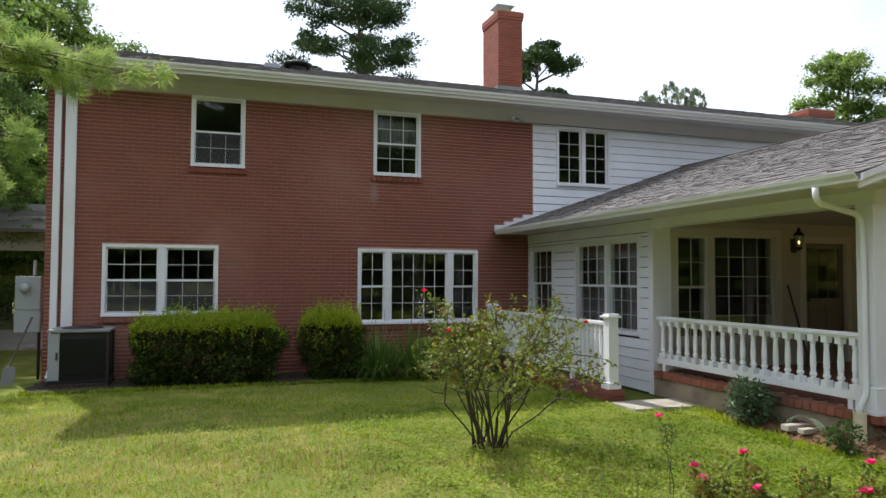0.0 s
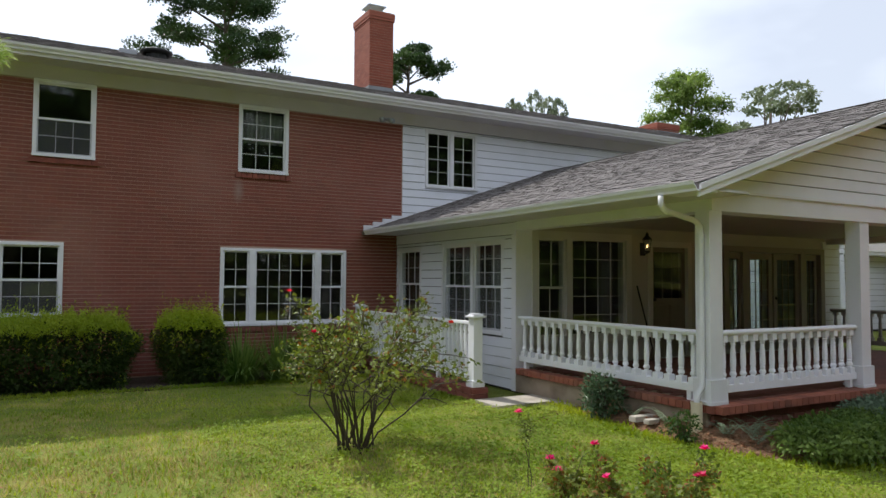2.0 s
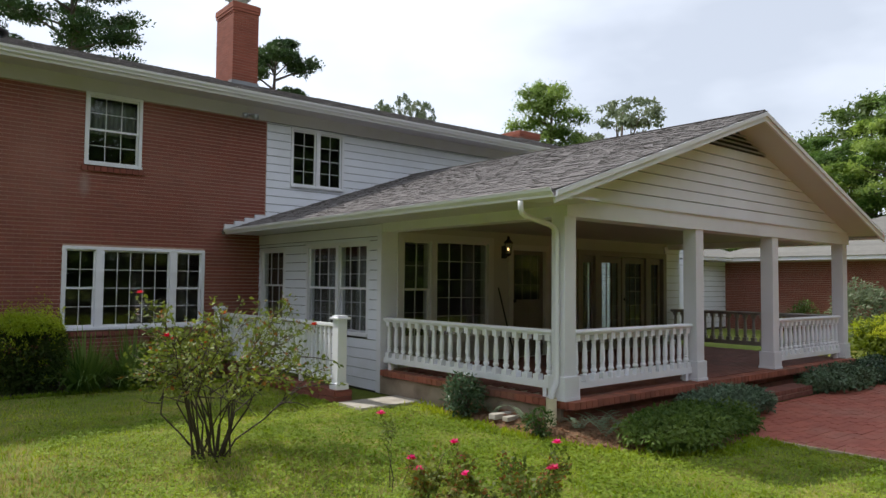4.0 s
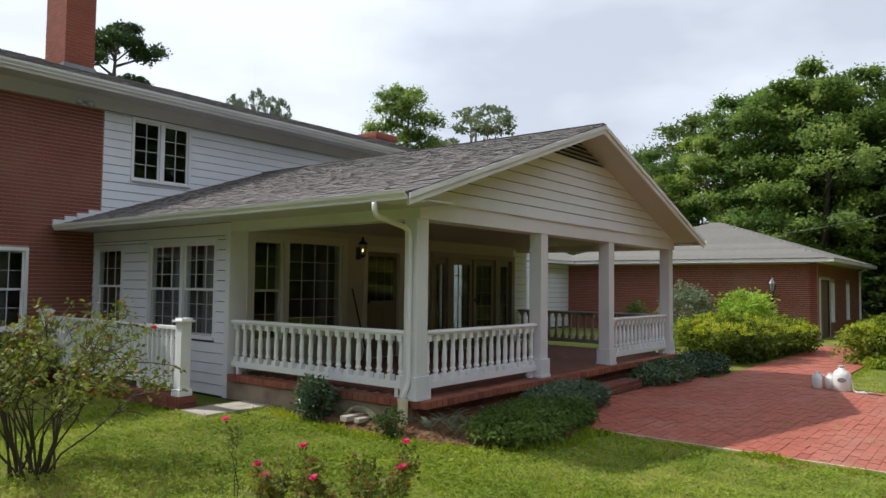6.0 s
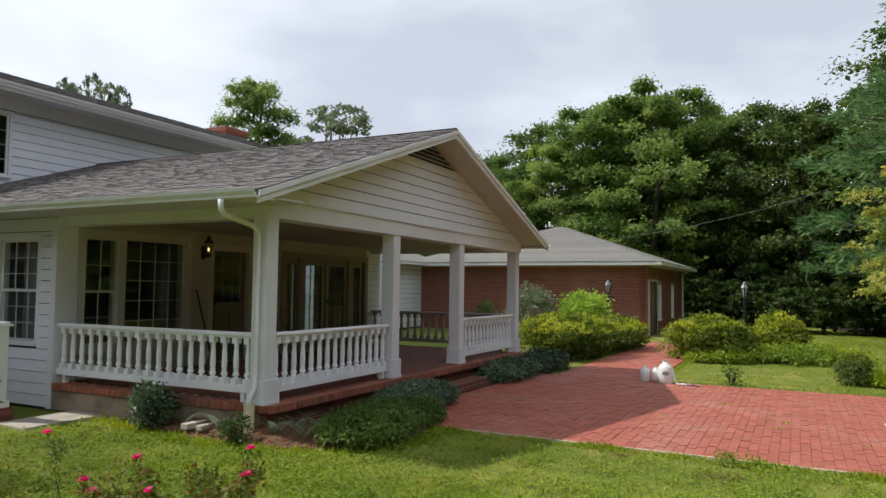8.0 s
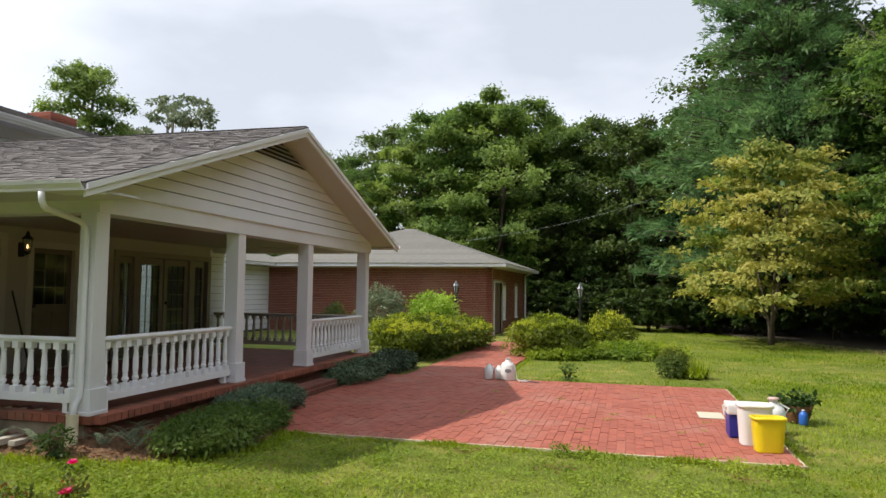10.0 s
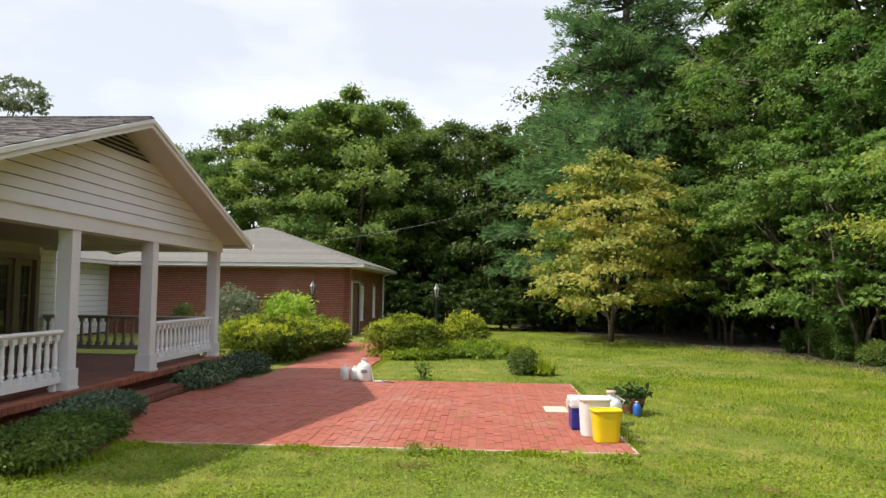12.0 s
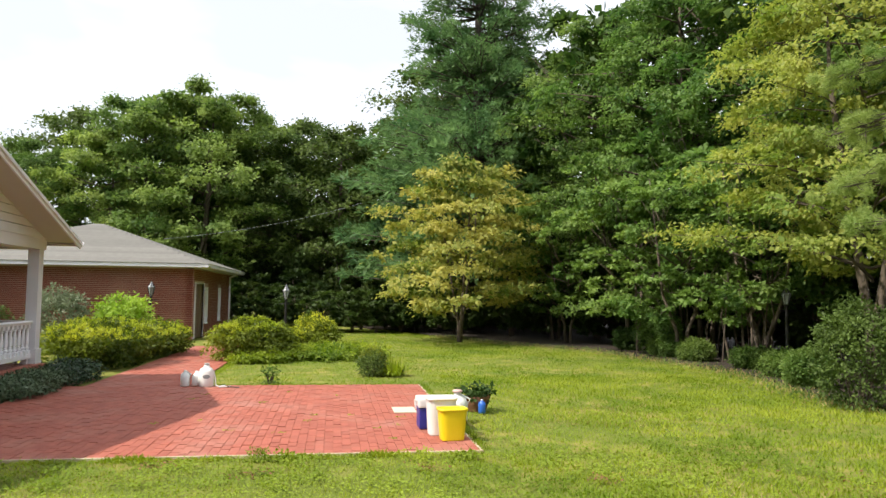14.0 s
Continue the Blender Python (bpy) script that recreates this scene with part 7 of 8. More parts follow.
# rose bushes
def rose_bush(name, seed, at, h, spread, canes, leaves, L, label, flowers, petal=PETAL_PINK, bare=0.35, low=0.25, bias=(0.0, 0.0), foliage_of=None, rust=0):
    rng = np.random.default_rng(seed)
    t = thing(name, at, label, "rose bush")
    bm = bmesh.new()
    tips, dirs = [], []
    for k in range(canes):
        a = 2 * math.pi * k / canes + rng.uniform(-0.3, 0.3)
        lean = rng.uniform(0.25, 1.0) * spread
        hh = h * rng.uniform(0.6, 1.0) * (1.05 - 0.35 * lean / spread)
        p0 = np.array(at) + np.array([rng.uniform(0.03, 0.13) * h * math.cos(a), rng.uniform(0.03, 0.13) * h * math.sin(a), -0.03])
        p1 = p0 + np.array([lean * 0.33 * math.cos(a + 0.3), lean * 0.33 * math.sin(a + 0.3), hh * 0.5]) + rng.normal(size=3) * 0.06 * h * np.array([1, 1, 0.3])
        p2 = p0 + np.array([lean * math.cos(a + 0.1) + bias[0], lean * math.sin(a + 0.1) + bias[1], hh])
        k1, k2 = (p0 + p1) / 2 + rng.normal(size=3) * 0.025 * h, (p1 + p2) / 2 + rng.normal(size=3) * 0.04 * h
        tube([p0, k1, p1, k2, p2], [0.0064 * h, 0.0057 * h, 0.0048 * h, 0.0036 * h, 0.0018 * h], 5, bm)
        for j in range(9):
            f = rng.uniform(bare, 1.0)
            b = p1 + (p2 - p1) * (f - 0.5) * 2 if f > 0.5 else p0 + (p1 - p0) * f * 2
            e = b + unit(rng.normal(size=3) + np.array([math.cos(a), math.sin(a), 0.8])) * rng.uniform(0.12, 0.34) * h * 0.7
            tube([b, (b + e) / 2 + rng.normal(size=3) * 0.02, e], [0.004 * h, 0.0028 * h, 0.0015 * h], 4, bm)
            for q in (0.45, 0.75, 1.0):
                tips.append(b + (e - b) * q)
        tips.append(p2)
    part("stem", bm, STEM, t, "bare brown thorny canes")
    tips = np.array(tips)
    tips = tips[tips[:, 2] > at[2] + low * h]
    per = max(3, leaves // len(tips))
    part("leaves", leaf_mesh("leaves", *cloud_leaves(rng, tips, 0.085, per, L, 0.8, np.array(at) + np.array([0, 0, h * 0.3]), 0.6, 0.0), foliage_of or LEAF_ROSE), None, t)
    if rust:
        some = tips[rng.permutation(len(tips))[: max(4, int(len(tips) * 0.35))]]
        part("young_leaves", leaf_mesh("young_leaves", *cloud_leaves(rng, some, 0.07, rust, L * 0.9, 0.8, np.array(at) + np.array([0, 0, h * 0.3]), 0.55, 0.0), LEAF_RUST), None, t, "dark red young leaves")
    tops = tips[np.argsort(-tips[:, 2])]
    for k in range(flowers):
        c = tops[int(k * 0.35 * len(tops) / max(flowers, 1))] + np.array([0, 0, 0.03])
        P = np.repeat(c[None], 14, 0)
        ang = np.arange(14) * 2.4
        up_ = np.where(np.arange(14) < 6, 1.2, 0.35)[:, None]
        T = unit(np.stack([np.cos(ang), np.sin(ang), np.zeros(14)], 1) + np.array([0, 0, 1.0]) * up_)
        N = unit(np.array([0, 0, 1.0]) - T * 0.5 + rng.normal(size=(14, 3)) * 0.1)
        part("flower", leaf_mesh("flower", P, T, N, np.full(14, 0.045), np.full(14, 0.045), petal), None, t, "open pink rose" if petal is PETAL_PINK else "red rose")
    return t


rose_bush("rose_bush", 51, (2.83, 6.86, 0), 1.66, 1.02, 26, 3900, 0.052, "large leggy rose bush with bare canes standing in the lawn", 5, PETAL_RED, 0.5, 0.40, (0.22, 0.0), rust=2)
rose_bush("rose_bush", 52, (3.4, 4.07, 0), 0.58, 0.32, 8, 1300, 0.042, "small thin rose bush with pink flowers near the mulch", 5, PETAL_PINK, 0.4, 0.3, (0.0, 0.0), LEAF_ROSE, rust=5)
rose_bush("rose_bush", 53, (3.98, 3.80, 0), 0.50, 0.40, 7, 1100, 0.042, "small thin rose bush with fresh green leaves and pink flowers", 4, PETAL_PINK, 0.4, 0.3, (0.0, 0.0), LEAF_ROSE, rust=6)
rose_bush("rose_bush", 54, (3.6, 4.9, 0), 0.62, 0.12, 3, 200, 0.034, "tall single rose cane with one pink flower", 1, PETAL_PINK, 0.5, 0.4)
rose_bush("rose_bush", 55, (4.6, 12.35, 0), 0.95, 0.5, 9, 700, 0.05, "rose bush with red flowers under the picture window", 5, PETAL_RED, 0.4, 0.3)

# beside the porch
shrub("shrub", 61, (6.08, 6.82, 0.05), (0.21, 0.21, 0.26), 1700, 0.055, LEAF_GLOSS, "small round glossy dark shrub beside the porch", lumps=5)
shrub("shrub", 62, (5.96, 5.45, 0.05), (0.18, 0.15, 0.11), 420, 0.05, LEAF_DEEP, "little dark plant in the mulch")
shrub("ground_cover", 63, (7.75, 4.55, 0), (0.85, 0.5, 0.14), 8000, 0.055, LEAF_OAK, "spreading dark evergreen in front of the porch rail", category="shrub")
shrub("ground_cover", 64, (8.95, 4.86, 0), (0.9, 0.42, 0.175), 9000, 0.05, LEAF_JUNIPER, "spreading blue-green evergreen by the porch steps", category="shrub")
shrub("ground_cover", 65, (6.86, 4.32, 0.02), (0.62, 0.44, 0.17), 7500, 0.055, LEAF_OAK, "low leafy ground cover near the porch corner", category="shrub")
shrub("ground_cover", 66, (12.75, 4.93, 0), (1.1, 0.42, 0.18), 5600, 0.06, LEAF_GLOSS, "spreading dark evergreen beyond the porch steps", category="shrub")
shrub("ground_cover", 67, (14.55, 4.9, 0), (1.1, 0.45, 0.2), 5600, 0.055, LEAF_GLOSS, "spreading dark evergreen below the far post", category="shrub")


def fern(seed, at, n, length):
    """Arching fronds, each a thin rib with leaflets on both sides."""
    rng = np.random.default_rng(seed)
    t = thing("fern", at, "pale silvery fern fronds in the mulch", "fern", "ferns")
    for k in range(n):
        P, T, N, Ls = [], [], [], []
        a = rng.uniform(0, 2 * math.pi)
        d = np.array([math.cos(a), math.sin(a), 0])
        s = np.array([-d[1], d[0], 0])
        ln = length * rng.uniform(0.7, 1.1)

        def rib(q):
            return np.array(at) + d * ln * q * 0.8 + np.array([0, 0, ln * (1.15 * q - 0.62 * q * q)])
        for q in np.linspace(0.15, 1, 12):
            for sg in (-1, 1):
                P.append(rib(q))
                T.append(s * sg + d * 0.35)
                N.append(np.array([0, 0, 1.0]) + d * 0.3)
                Ls.append(0.075 * ln / 0.4 * (1.15 - q * 0.9))
        for q0, q1 in zip(np.linspace(0, 0.9, 10), np.linspace(0.1, 1, 10)):
            P.append(rib(q0))
            T.append(rib(q1) - rib(q0))
            N.append(np.array([0, 0, 1.0]) - d * 0.2)
            Ls.append(ln * 0.12)
        Ls = np.array(Ls)
        part("frond", leaf_mesh("frond", np.array(P), np.array(T), np.array(N), Ls, Ls * 0.22, LEAF_FERN), None, t)
    return t


for k, (x, y) in enumerate(((6.2, 6.42), (6.25, 5.95), (6.75, 4.95), (6.45, 4.9), (7.0, 4.85), (6.55, 5.1), (6.28, 5.15), (6.3, 4.8))):
    fern(70 + k, (x, y, 0.08), 9, 0.32)
solid("flat_stone", box(6.02, 6.34, 6.20, 6.31, 0.07, 0.135, 0.012), CONCRETE, "flat pale stone lying in the mulch", "stone", group="flat stones")
solid("flat_stone", box(6.06, 6.30, 6.03, 6.12, 0.07, 0.125, 0.012), CONCRETE, "small flat stone lying in the mulch", "stone", group="flat stones")

# garden beyond the patio
shrub("azalea_hedge", 81, (18.0, 5.35, 0), (1.7, 1.1, 0.50), 11000, 0.095, LEAF_AZALEA, "rounded yellow-green azalea hedge along the path", LEAF_AZALEA_TIP, 4600, category="hedge", tip_up=0.08, bumpy=0.22, aspect=0.6)
shrub("azalea_hedge", 82, (20.6, 5.0, 0), (1.65, 1.0, 0.45), 10000, 0.095, LEAF_AZALEA, "rounded olive azalea hedge along the path", LEAF_AZALEA_TIP, 3000, category="hedge", tip_up=0.08, bumpy=0.22, aspect=0.6)
shrub("azalea_hedge", 83, (19.2, 2.05, 0), (0.98, 0.98, 0.49), 9000, 0.09, LEAF_AZALEA, "rounded azalea with rusty leaves beside the path", LEAF_AZALEA_TIP, 3800, boxy=0.05, category="hedge", tip_up=0.05, bumpy=0.2, aspect=0.6)
shrub("shrub", 84, (21.4, 0.45, 0), (0.55, 0.58, 0.53), 4200, 0.085, LEAF_AZALEA, "round clipped olive shrub behind the azalea", LEAF_AZALEA_TIP, 900, bumpy=0.2, aspect=0.6)
shrub("shrub", 92, (20.6, 1.05, 0), (0.5, 0.45, 0.34), 2600, 0.085, LEAF_AZALEA, "low olive shrub between the azalea and the round one", LEAF_AZALEA_TIP, 700, bumpy=0.2, aspect=0.6)
shrub("shrub", 85, (22.2, 6.15, 0), (0.85, 0.75, 0.80), 4500, 0.13, LEAF_LIME, "bright green large-leaved shrub behind the hedge")
shrub("shrub", 86, (21.3, 7.55, 0), (0.78, 0.75, 0.92), 5000, 0.10, LEAF_GREY, "silvery grey-green shrub against the garage wall")
shrub("ground_cover", 87, (19.7, 0.15, 0), (1.0, 1.6, 0.17), 9000, 0.085, LEAF_COVER, "low yellow-green ground cover beside the azalea", LEAF_AZALEA_TIP, 1500, bumpy=0.34, aspect=0.6)
shrub("ground_cover", 93, (18.35, 1.75, 0), (0.4, 0.85, 0.13), 2600, 0.08, LEAF_COVER, "low yellow-green ground cover at the azalea's foot", bumpy=0.34, aspect=0.6)
shrub("shrub", 88, (15.4, -0.86, 0), (0.29, 0.29, 0.27), 2600, 0.055, LEAF_DEEP, "small dark shrub with pale tips on the lawn beyond the patio", LEAF_AZALEA, 700)
strap_leaves("weeds", 89, (15.4, -1.3, 0), 260, 0.42, 0.5, GRASS, "tuft of long grass leaning beside the small shrub")
shrub("shrub", 90, (22.5, 9.6, 0), (0.5, 0.5, 0.62), 1500, 0.09, LEAF_DEEP, "dark shrub against the garage wall")
for k, (x, y, w, h) in enumerate(((7.72, 0.72, 0.10, 0.042), (7.70, 0.45, 0.08, 0.025), (7.66, -0.95, 0.13, 0.032), (7.6, -1.45, 0.10, 0.03))):
    shrub("weeds", 160 + k, (x, y, 0), (w, w * 1.3, h), 200, 0.042, CLOVER, "leafy weeds spilling over the patio edge", category="weeds", stems=False, bumpy=0.3)
shrub("weeds", 91, (14.1, 1.15, 0), (0.13, 0.13, 0.14), 200, 0.07, LEAF_OAK, "weedy seedling at the patio's edge", category="weeds")

# undergrowth along the wood
UNDER = [(10.5, -8.4, 0.8, 0.88, LEAF_DEEP), (12.9, -9.3, 0.5, 0.38, LEAF_BRIGHT), (14.3, -9.9, 0.6, 0.3, LEAF_BRIGHT), (9.2, -10.6, 1.2, 0.9, LEAF_DEEP), (16.3, -10.3, 0.6, 0.28, LEAF_OAK), (18.4, -9.9, 0.5, 0.3, LEAF_OAK),
         (19.8, -9.7, 0.5, 0.3, LEAF_OAK), (20.6, -9.9, 0.8, 0.7, LEAF_OAK), (22.3, -9.6, 0.5, 0.35, LEAF_DEEP)]
for k, (x, y, w, h, mt) in enumerate(UNDER):
    shrub("undergrowth", 100 + k, (x, y, 0), (w, w * 0.8, h), int(6200 * max(1, w * 0.8)), 0.07, mt, "tangled leafy undergrowth along the edge of the wood", category="shrub", group="undergrowth")


def sapling_stems(seed, x0, x1, y0, y1, n, label):
    """Thin bare stems standing close together."""
    rng = np.random.default_rng(seed)
    t = thing("saplings", ((x0 + x1) / 2, (y0 + y1) / 2, 0), label, "saplings", "saplings")
    for k in range(n):
        x, y = rng.uniform(x0, x1), rng.uniform(y0, y1)
        h = rng.uniform(1.8, 3.6)
        part("stem", tube([(x, y, -0.05), (x + rng.normal() * 0.15, y + rng.normal() * 0.15, h * 0.5), (x + rng.normal() * 0.4, y + rng.normal() * 0.4, h)], [rng.uniform(0.02, 0.045), 0.022, 0.008], 6), BARK, t)


sapling_stems(120, 16.4, 19.0, -11.4, -10.2, 16, "thicket of thin bare sapling stems under the trees")
sapling_stems(121, 19.0, 21.5, -11.2, -10.2, 9, "thin bare sapling stems at the edge of the wood")

# ---------------------------------------------------------------- along the house
def air_conditioner():
    x0, x1, y0, y1, z0, z1 = -2.22, -1.36, 12.42, 13.18, 0.05, 0.89
    a = thing("air_conditioner", ((x0 + x1) / 2, (y0 + y1) / 2, 0), "grey and black outdoor air conditioner on a pad by the corner", "air conditioner")
    part("pad", box(x0 - 0.01, x1 + 0.01, y0 - 0.01, y1 + 0.01, -0.02, z0, 0.01), SOIL, a, "dirty dark pad")
    part("coil", box(x0 + 0.03, x1 - 0.03, y0 + 0.03, y1 - 0.03, z0 + 0.05, z1 - 0.05), BLACK_GRILLE, a)
    part("base_pan", box(x0, x1, y0, y1, z0, z0 + 0.05, 0.008), DARK_METAL, a)
    part("lid", box(x0 - 0.02, x1 + 0.02, y0 - 0.02, y1 + 0.02, z1 - 0.045, z1, 0.015), LEAD, a)
    part("fan_guard", lathe([(0.30, 0.0), (0.29, 0.02), (0.12, 0.035), (0.05, 0.04)], 24, ((x0 + x1) / 2, (y0 + y1) / 2, z1)), BLACK_GRILLE, a)
    part("corner_panel", box(x0, x0 + 0.16, y0, y0 + 0.03, z0 + 0.06, z1 - 0.06, 0.006), GREY_METAL, a, "pale grey control panel")
    for xx, yy in ((x1 - 0.04, y0), (x1 - 0.04, y1 - 0.04), (x0, y1 - 0.04)):
        part("corner_post", boxes((xx, xx + 0.04, yy, yy + 0.04, z0 + 0.06, z1 - 0.06)), BLACK_GRILLE, a)
    sl = to_mesh("louvre", boxes((x0 + 0.16, x1 - 0.03, y0 + 0.002, y0 + 0.018, 0, 0.008)), DARK_METAL)
    for k in range(22):
        ob = new("louvre", sl)
        ob.location.z = z0 + 0.08 + k * 0.029
        hang(ob, a)
    part("handle", box(x0 + 0.11, x0 + 0.14, y0 - 0.012, y0, 0.42, 0.54), BLACK_GRILLE, a)


air_conditioner()

meter = thing("electric_meter", (-2.75, 13.75, 0.8), "pale grey electric meter box on the end wall", "electric meter")
part("box", box(-2.95, -2.57, 13.62, 13.82, 1.16, 1.72, 0.012), GREY_METAL, meter)
part("dial", lathe([(0.085, 0), (0.085, 0.05), (0.07, 0.085), (0.02, 0.095)], 18), GREY_METAL, meter, "round glass-domed dial", smooth=True)
meter.children[-1].matrix_basis = Matrix.Translation((-2.80, 13.62, 1.52)) @ Matrix.Rotation(radians(90), 4, "X")
part("lower_box", box(-2.96, -2.57, 13.64, 13.80, 0.78, 1.15, 0.012), GREY_METAL, meter)
part("conduit", lathe([(0.03, 0), (0.03, 0.25)], 10, (-2.68, 13.72, 1.74)), GREY_METAL, meter)
part("conduit", lathe([(0.025, -0.05), (0.025, 0.78)], 10, (-2.60, 13.74, 0.0)), DARK_METAL, meter)


def shovel(x, y, tilt):
    s = thing("shovel", (x, y, 0), "pale square-bladed shovel leaning on the house", "shovel")
    part("blade", prism([(x - 0.12, 0.0), (x + 0.07, 0.0), (x + 0.11, 0.27), (x + 0.03, 0.30), (x - 0.06, 0.29)], "y", y - 0.018, y), LEAD, s)
    part("handle", tube([(x, y - 0.01, 0.26), (x + tilt, y + 0.35, 1.05)], 0.015, 8), BARK, s)


shovel(-2.86, 12.95, 0.24)

carport = thing("carport", (-7.0, 22.0, 0), "low cream carport with a grey roof beyond the house", "carport")
part("beam", boxes((-12.0, -3.2, 19.5, 19.7, 2.35, 2.86)), CREAM, carport)
part("side_beam", boxes((-3.4, -3.2, 19.7, 25.8, 2.35, 2.86)), CREAM, carport)
part("roof", prism([(19.1, 2.86), (23.0, 3.8), (26.6, 2.86), (26.6, 2.78), (23.0, 3.7), (19.1, 2.78)], "x", -12.4, -2.9), SHINGLE_GREY, carport)
for x, y in ((-4.86, 19.5), (-11.8, 19.5), (-3.4, 25.6), (-11.8, 25.6)):
    part("post", box(x, x + 0.18, y, y + 0.18, -0.02, 2.35, 0.006), CREAM, carport)
shrub("shrub", 97, (-7.6, 27.5, 0), (1.9, 1.2, 0.75), 3000, 0.16, LEAF_GREY, "grey-green shrub in the shade beyond the carport")
solid("carport_floor", boxes((-12.0, -3.2, 19.3, 26.0, -0.1, 0.02)), CONCRETE, "pale concrete carport floor", "floor", "structure")


# ---------------------------------------------------------------- patio things
PLASTIC_YELLOW = surface("yellow_plastic", (0.78, 0.62, 0.015), (0.72, 0.56, 0.012), 0.4, 6, 60, 0.03)
PLASTIC_WHITE = surface("white_plastic", (0.82, 0.82, 0.80), (0.76, 0.76, 0.74), 0.4, 6, 60, 0.03)
PLASTIC_BLUE = surface("blue_plastic", (0.025, 0.03, 0.27), (0.018, 0.024, 0.22), 0.4, 6, 60, 0.03)
PLASTIC_SKY = surface("bright_blue_plastic", (0.03, 0.15, 0.55), (0.025, 0.12, 0.48), 0.35, 6, 60, 0.03)
MILKY = surface("milky_plastic", (0.74, 0.80, 0.80), (0.66, 0.73, 0.73), 0.35, 8, 60, 0.03)
BASKET = surface("wicker", (0.26, 0.12, 0.06), (0.15, 0.07, 0.035), 0.8, 30, 120, 0.6)
CARD = surface("cardboard", (0.60, 0.56, 0.44), (0.52, 0.48, 0.37), 0.9, 6, 60, 0.1)
PLASTIC_RED = surface("faded_red_cloth", (0.66, 0.46, 0.42), (0.58, 0.38, 0.34), 0.45, 6, 60, 0.03)


def open_bin(name, at, w, d, h, taper, turn, material, label):
    """A tapered open bin with a rolled rim and a wall of real thickness."""
    b = thing(name, at, label, "bin")

    def ring(bm, s, z):
        out = []
        for k in range(24):
            a = 2 * math.pi * k / 24
            c, sn = math.cos(a), math.sin(a)
            q = (abs(c) ** 8 + abs(sn) ** 8) ** (-0.125)
            v = Vector((c * q * w / 2 * s, sn * q * d / 2 * s, z))
            v.rotate(Euler((0, 0, radians(turn))))
            out.append(bm.verts.new(v + Vector(at)))
        return out
    bm = bmesh.new()
    rings = [ring(bm, taper - 0.01, 0.0), ring(bm, taper, 0.006), ring(bm, taper, 0.012), ring(bm, taper + (1 - taper) * 0.5, h * 0.5), ring(bm, 0.98, h * 0.9), ring(bm, 0.985, h * 0.94), ring(bm, 0.95, h * 0.94), ring(bm, taper * 0.96, 0.02)]
    for lo, hi in zip(rings, rings[1:]):
        for k in range(24):
            bm.faces.new((lo[k], lo[(k + 1) % 24], hi[(k + 1) % 24], hi[k]))
    bm.faces.new(rings[0][::-1])
    bm.faces.new(rings[-1])
    part("body", bm, material, b, smooth=True)
    bm = bmesh.new()
    rr = [ring(bm, 0.985, h * 0.92), ring(bm, 1.06, h * 0.925), ring(bm, 1.07, h * 0.96), ring(bm, 1.05, h), ring(bm, 0.97, h), ring(bm, 0.95, h * 0.94)]
    for lo, hi in zip(rr, rr[1:]):
        for k in range(24):
            bm.faces.new((lo[k], lo[(k + 1) % 24], hi[(k + 1) % 24], hi[k]))
    part("rim", bm, material, b, smooth=True)
    return b


open_bin("waste_bin", (8.52, -1.44, 0.012), 0.24, 0.33, 0.37, 0.82, 8, PLASTIC_YELLOW, "bright yellow plastic waste bin on the patio corner")
open_bin("waste_bin", (8.86, -1.36, 0.012), 0.26, 0.36, 0.455, 0.86, 4, PLASTIC_WHITE, "tall white plastic waste bin behind the yellow one")
cooler = thing("cooler", (9.32, -1.27, 0.012), "dark blue picnic cooler with a white lid", "cooler")
part("body", box(9.16, 9.50, -1.57, -1.13, 0.012, 0.28, 0.02), PLASTIC_BLUE, cooler)
part("lid", box(9.14, 9.52, -1.59, -1.11, 0.282, 0.40, 0.025), PLASTIC_WHITE, cooler)
part("handle", tube([(9.33, -1.1, 0.25), (9.33, -1.085, 0.36), (9.2, -1.085, 0.38)], 0.012, 6), PLASTIC_WHITE, cooler)


def jug(name, at, r, h, material, label, cap=True, grip=True):
    j = thing(name, at, label, "jug")
    x, y, z = at
    part("body", lathe([(r * 0.85, 0.0), (r, 0.015), (r, h * 0.62), (r * 0.85, h * 0.78), (r * 0.35, h * 0.9), (r * 0.33, h * 0.95)], 18, at), material, j, smooth=True)
    if cap:
        part("cap", lathe([(r * 0.38, h * 0.95), (r * 0.38, h)], 12, at), PLASTIC_WHITE, j)
    if grip:
        part("handle", tube([(x, y - r * 0.9, z + h * 0.55), (x, y - r * 1.25, z + h * 0.75), (x, y - r * 0.3, z + h * 0.92)], 0.012, 6), material, j)
    return j


jug("jug", (9.75, -1.72, 0.0), 0.14, 0.40, PLASTIC_WHITE, "white plastic jug standing behind the bins")
solid("rag", lathe([(0.05, 0.0), (0.075, 0.008), (0.06, 0.03), (0.01, 0.035)], 12, (9.75, -1.72, 0.398)), PLASTIC_RED, "crumpled faded red rag lying on the white jug", "rag", smooth=True)
basket = thing("plant_basket", (10.75, -2.3, 0), "brown wicker basket planted with dark green leaves", "planter")
part("basket", lathe([(0.15, 0.0), (0.2, 0.12), (0.22, 0.26), (0.2, 0.26), (0.17, 0.2)], 18, (10.75, -2.3, 0)), BASKET, basket)
basket.scale = (0.85, 0.85, 0.85)
basket.location = (10.65, -2.18, 0)
rngb = np.random.default_rng(131)
cb = np.array([10.75, -2.3, 0.30]) + rngb.normal(size=(46, 3)) * np.array([0.13, 0.16, 0.06])
part("leaves", leaf_mesh("leaves", *cloud_leaves(rngb, cb, 0.06, 9, 0.10, 0.7, (10.75, -2.3, 0.2), 0.6, 0.0), LEAF_DEEP), None, basket)
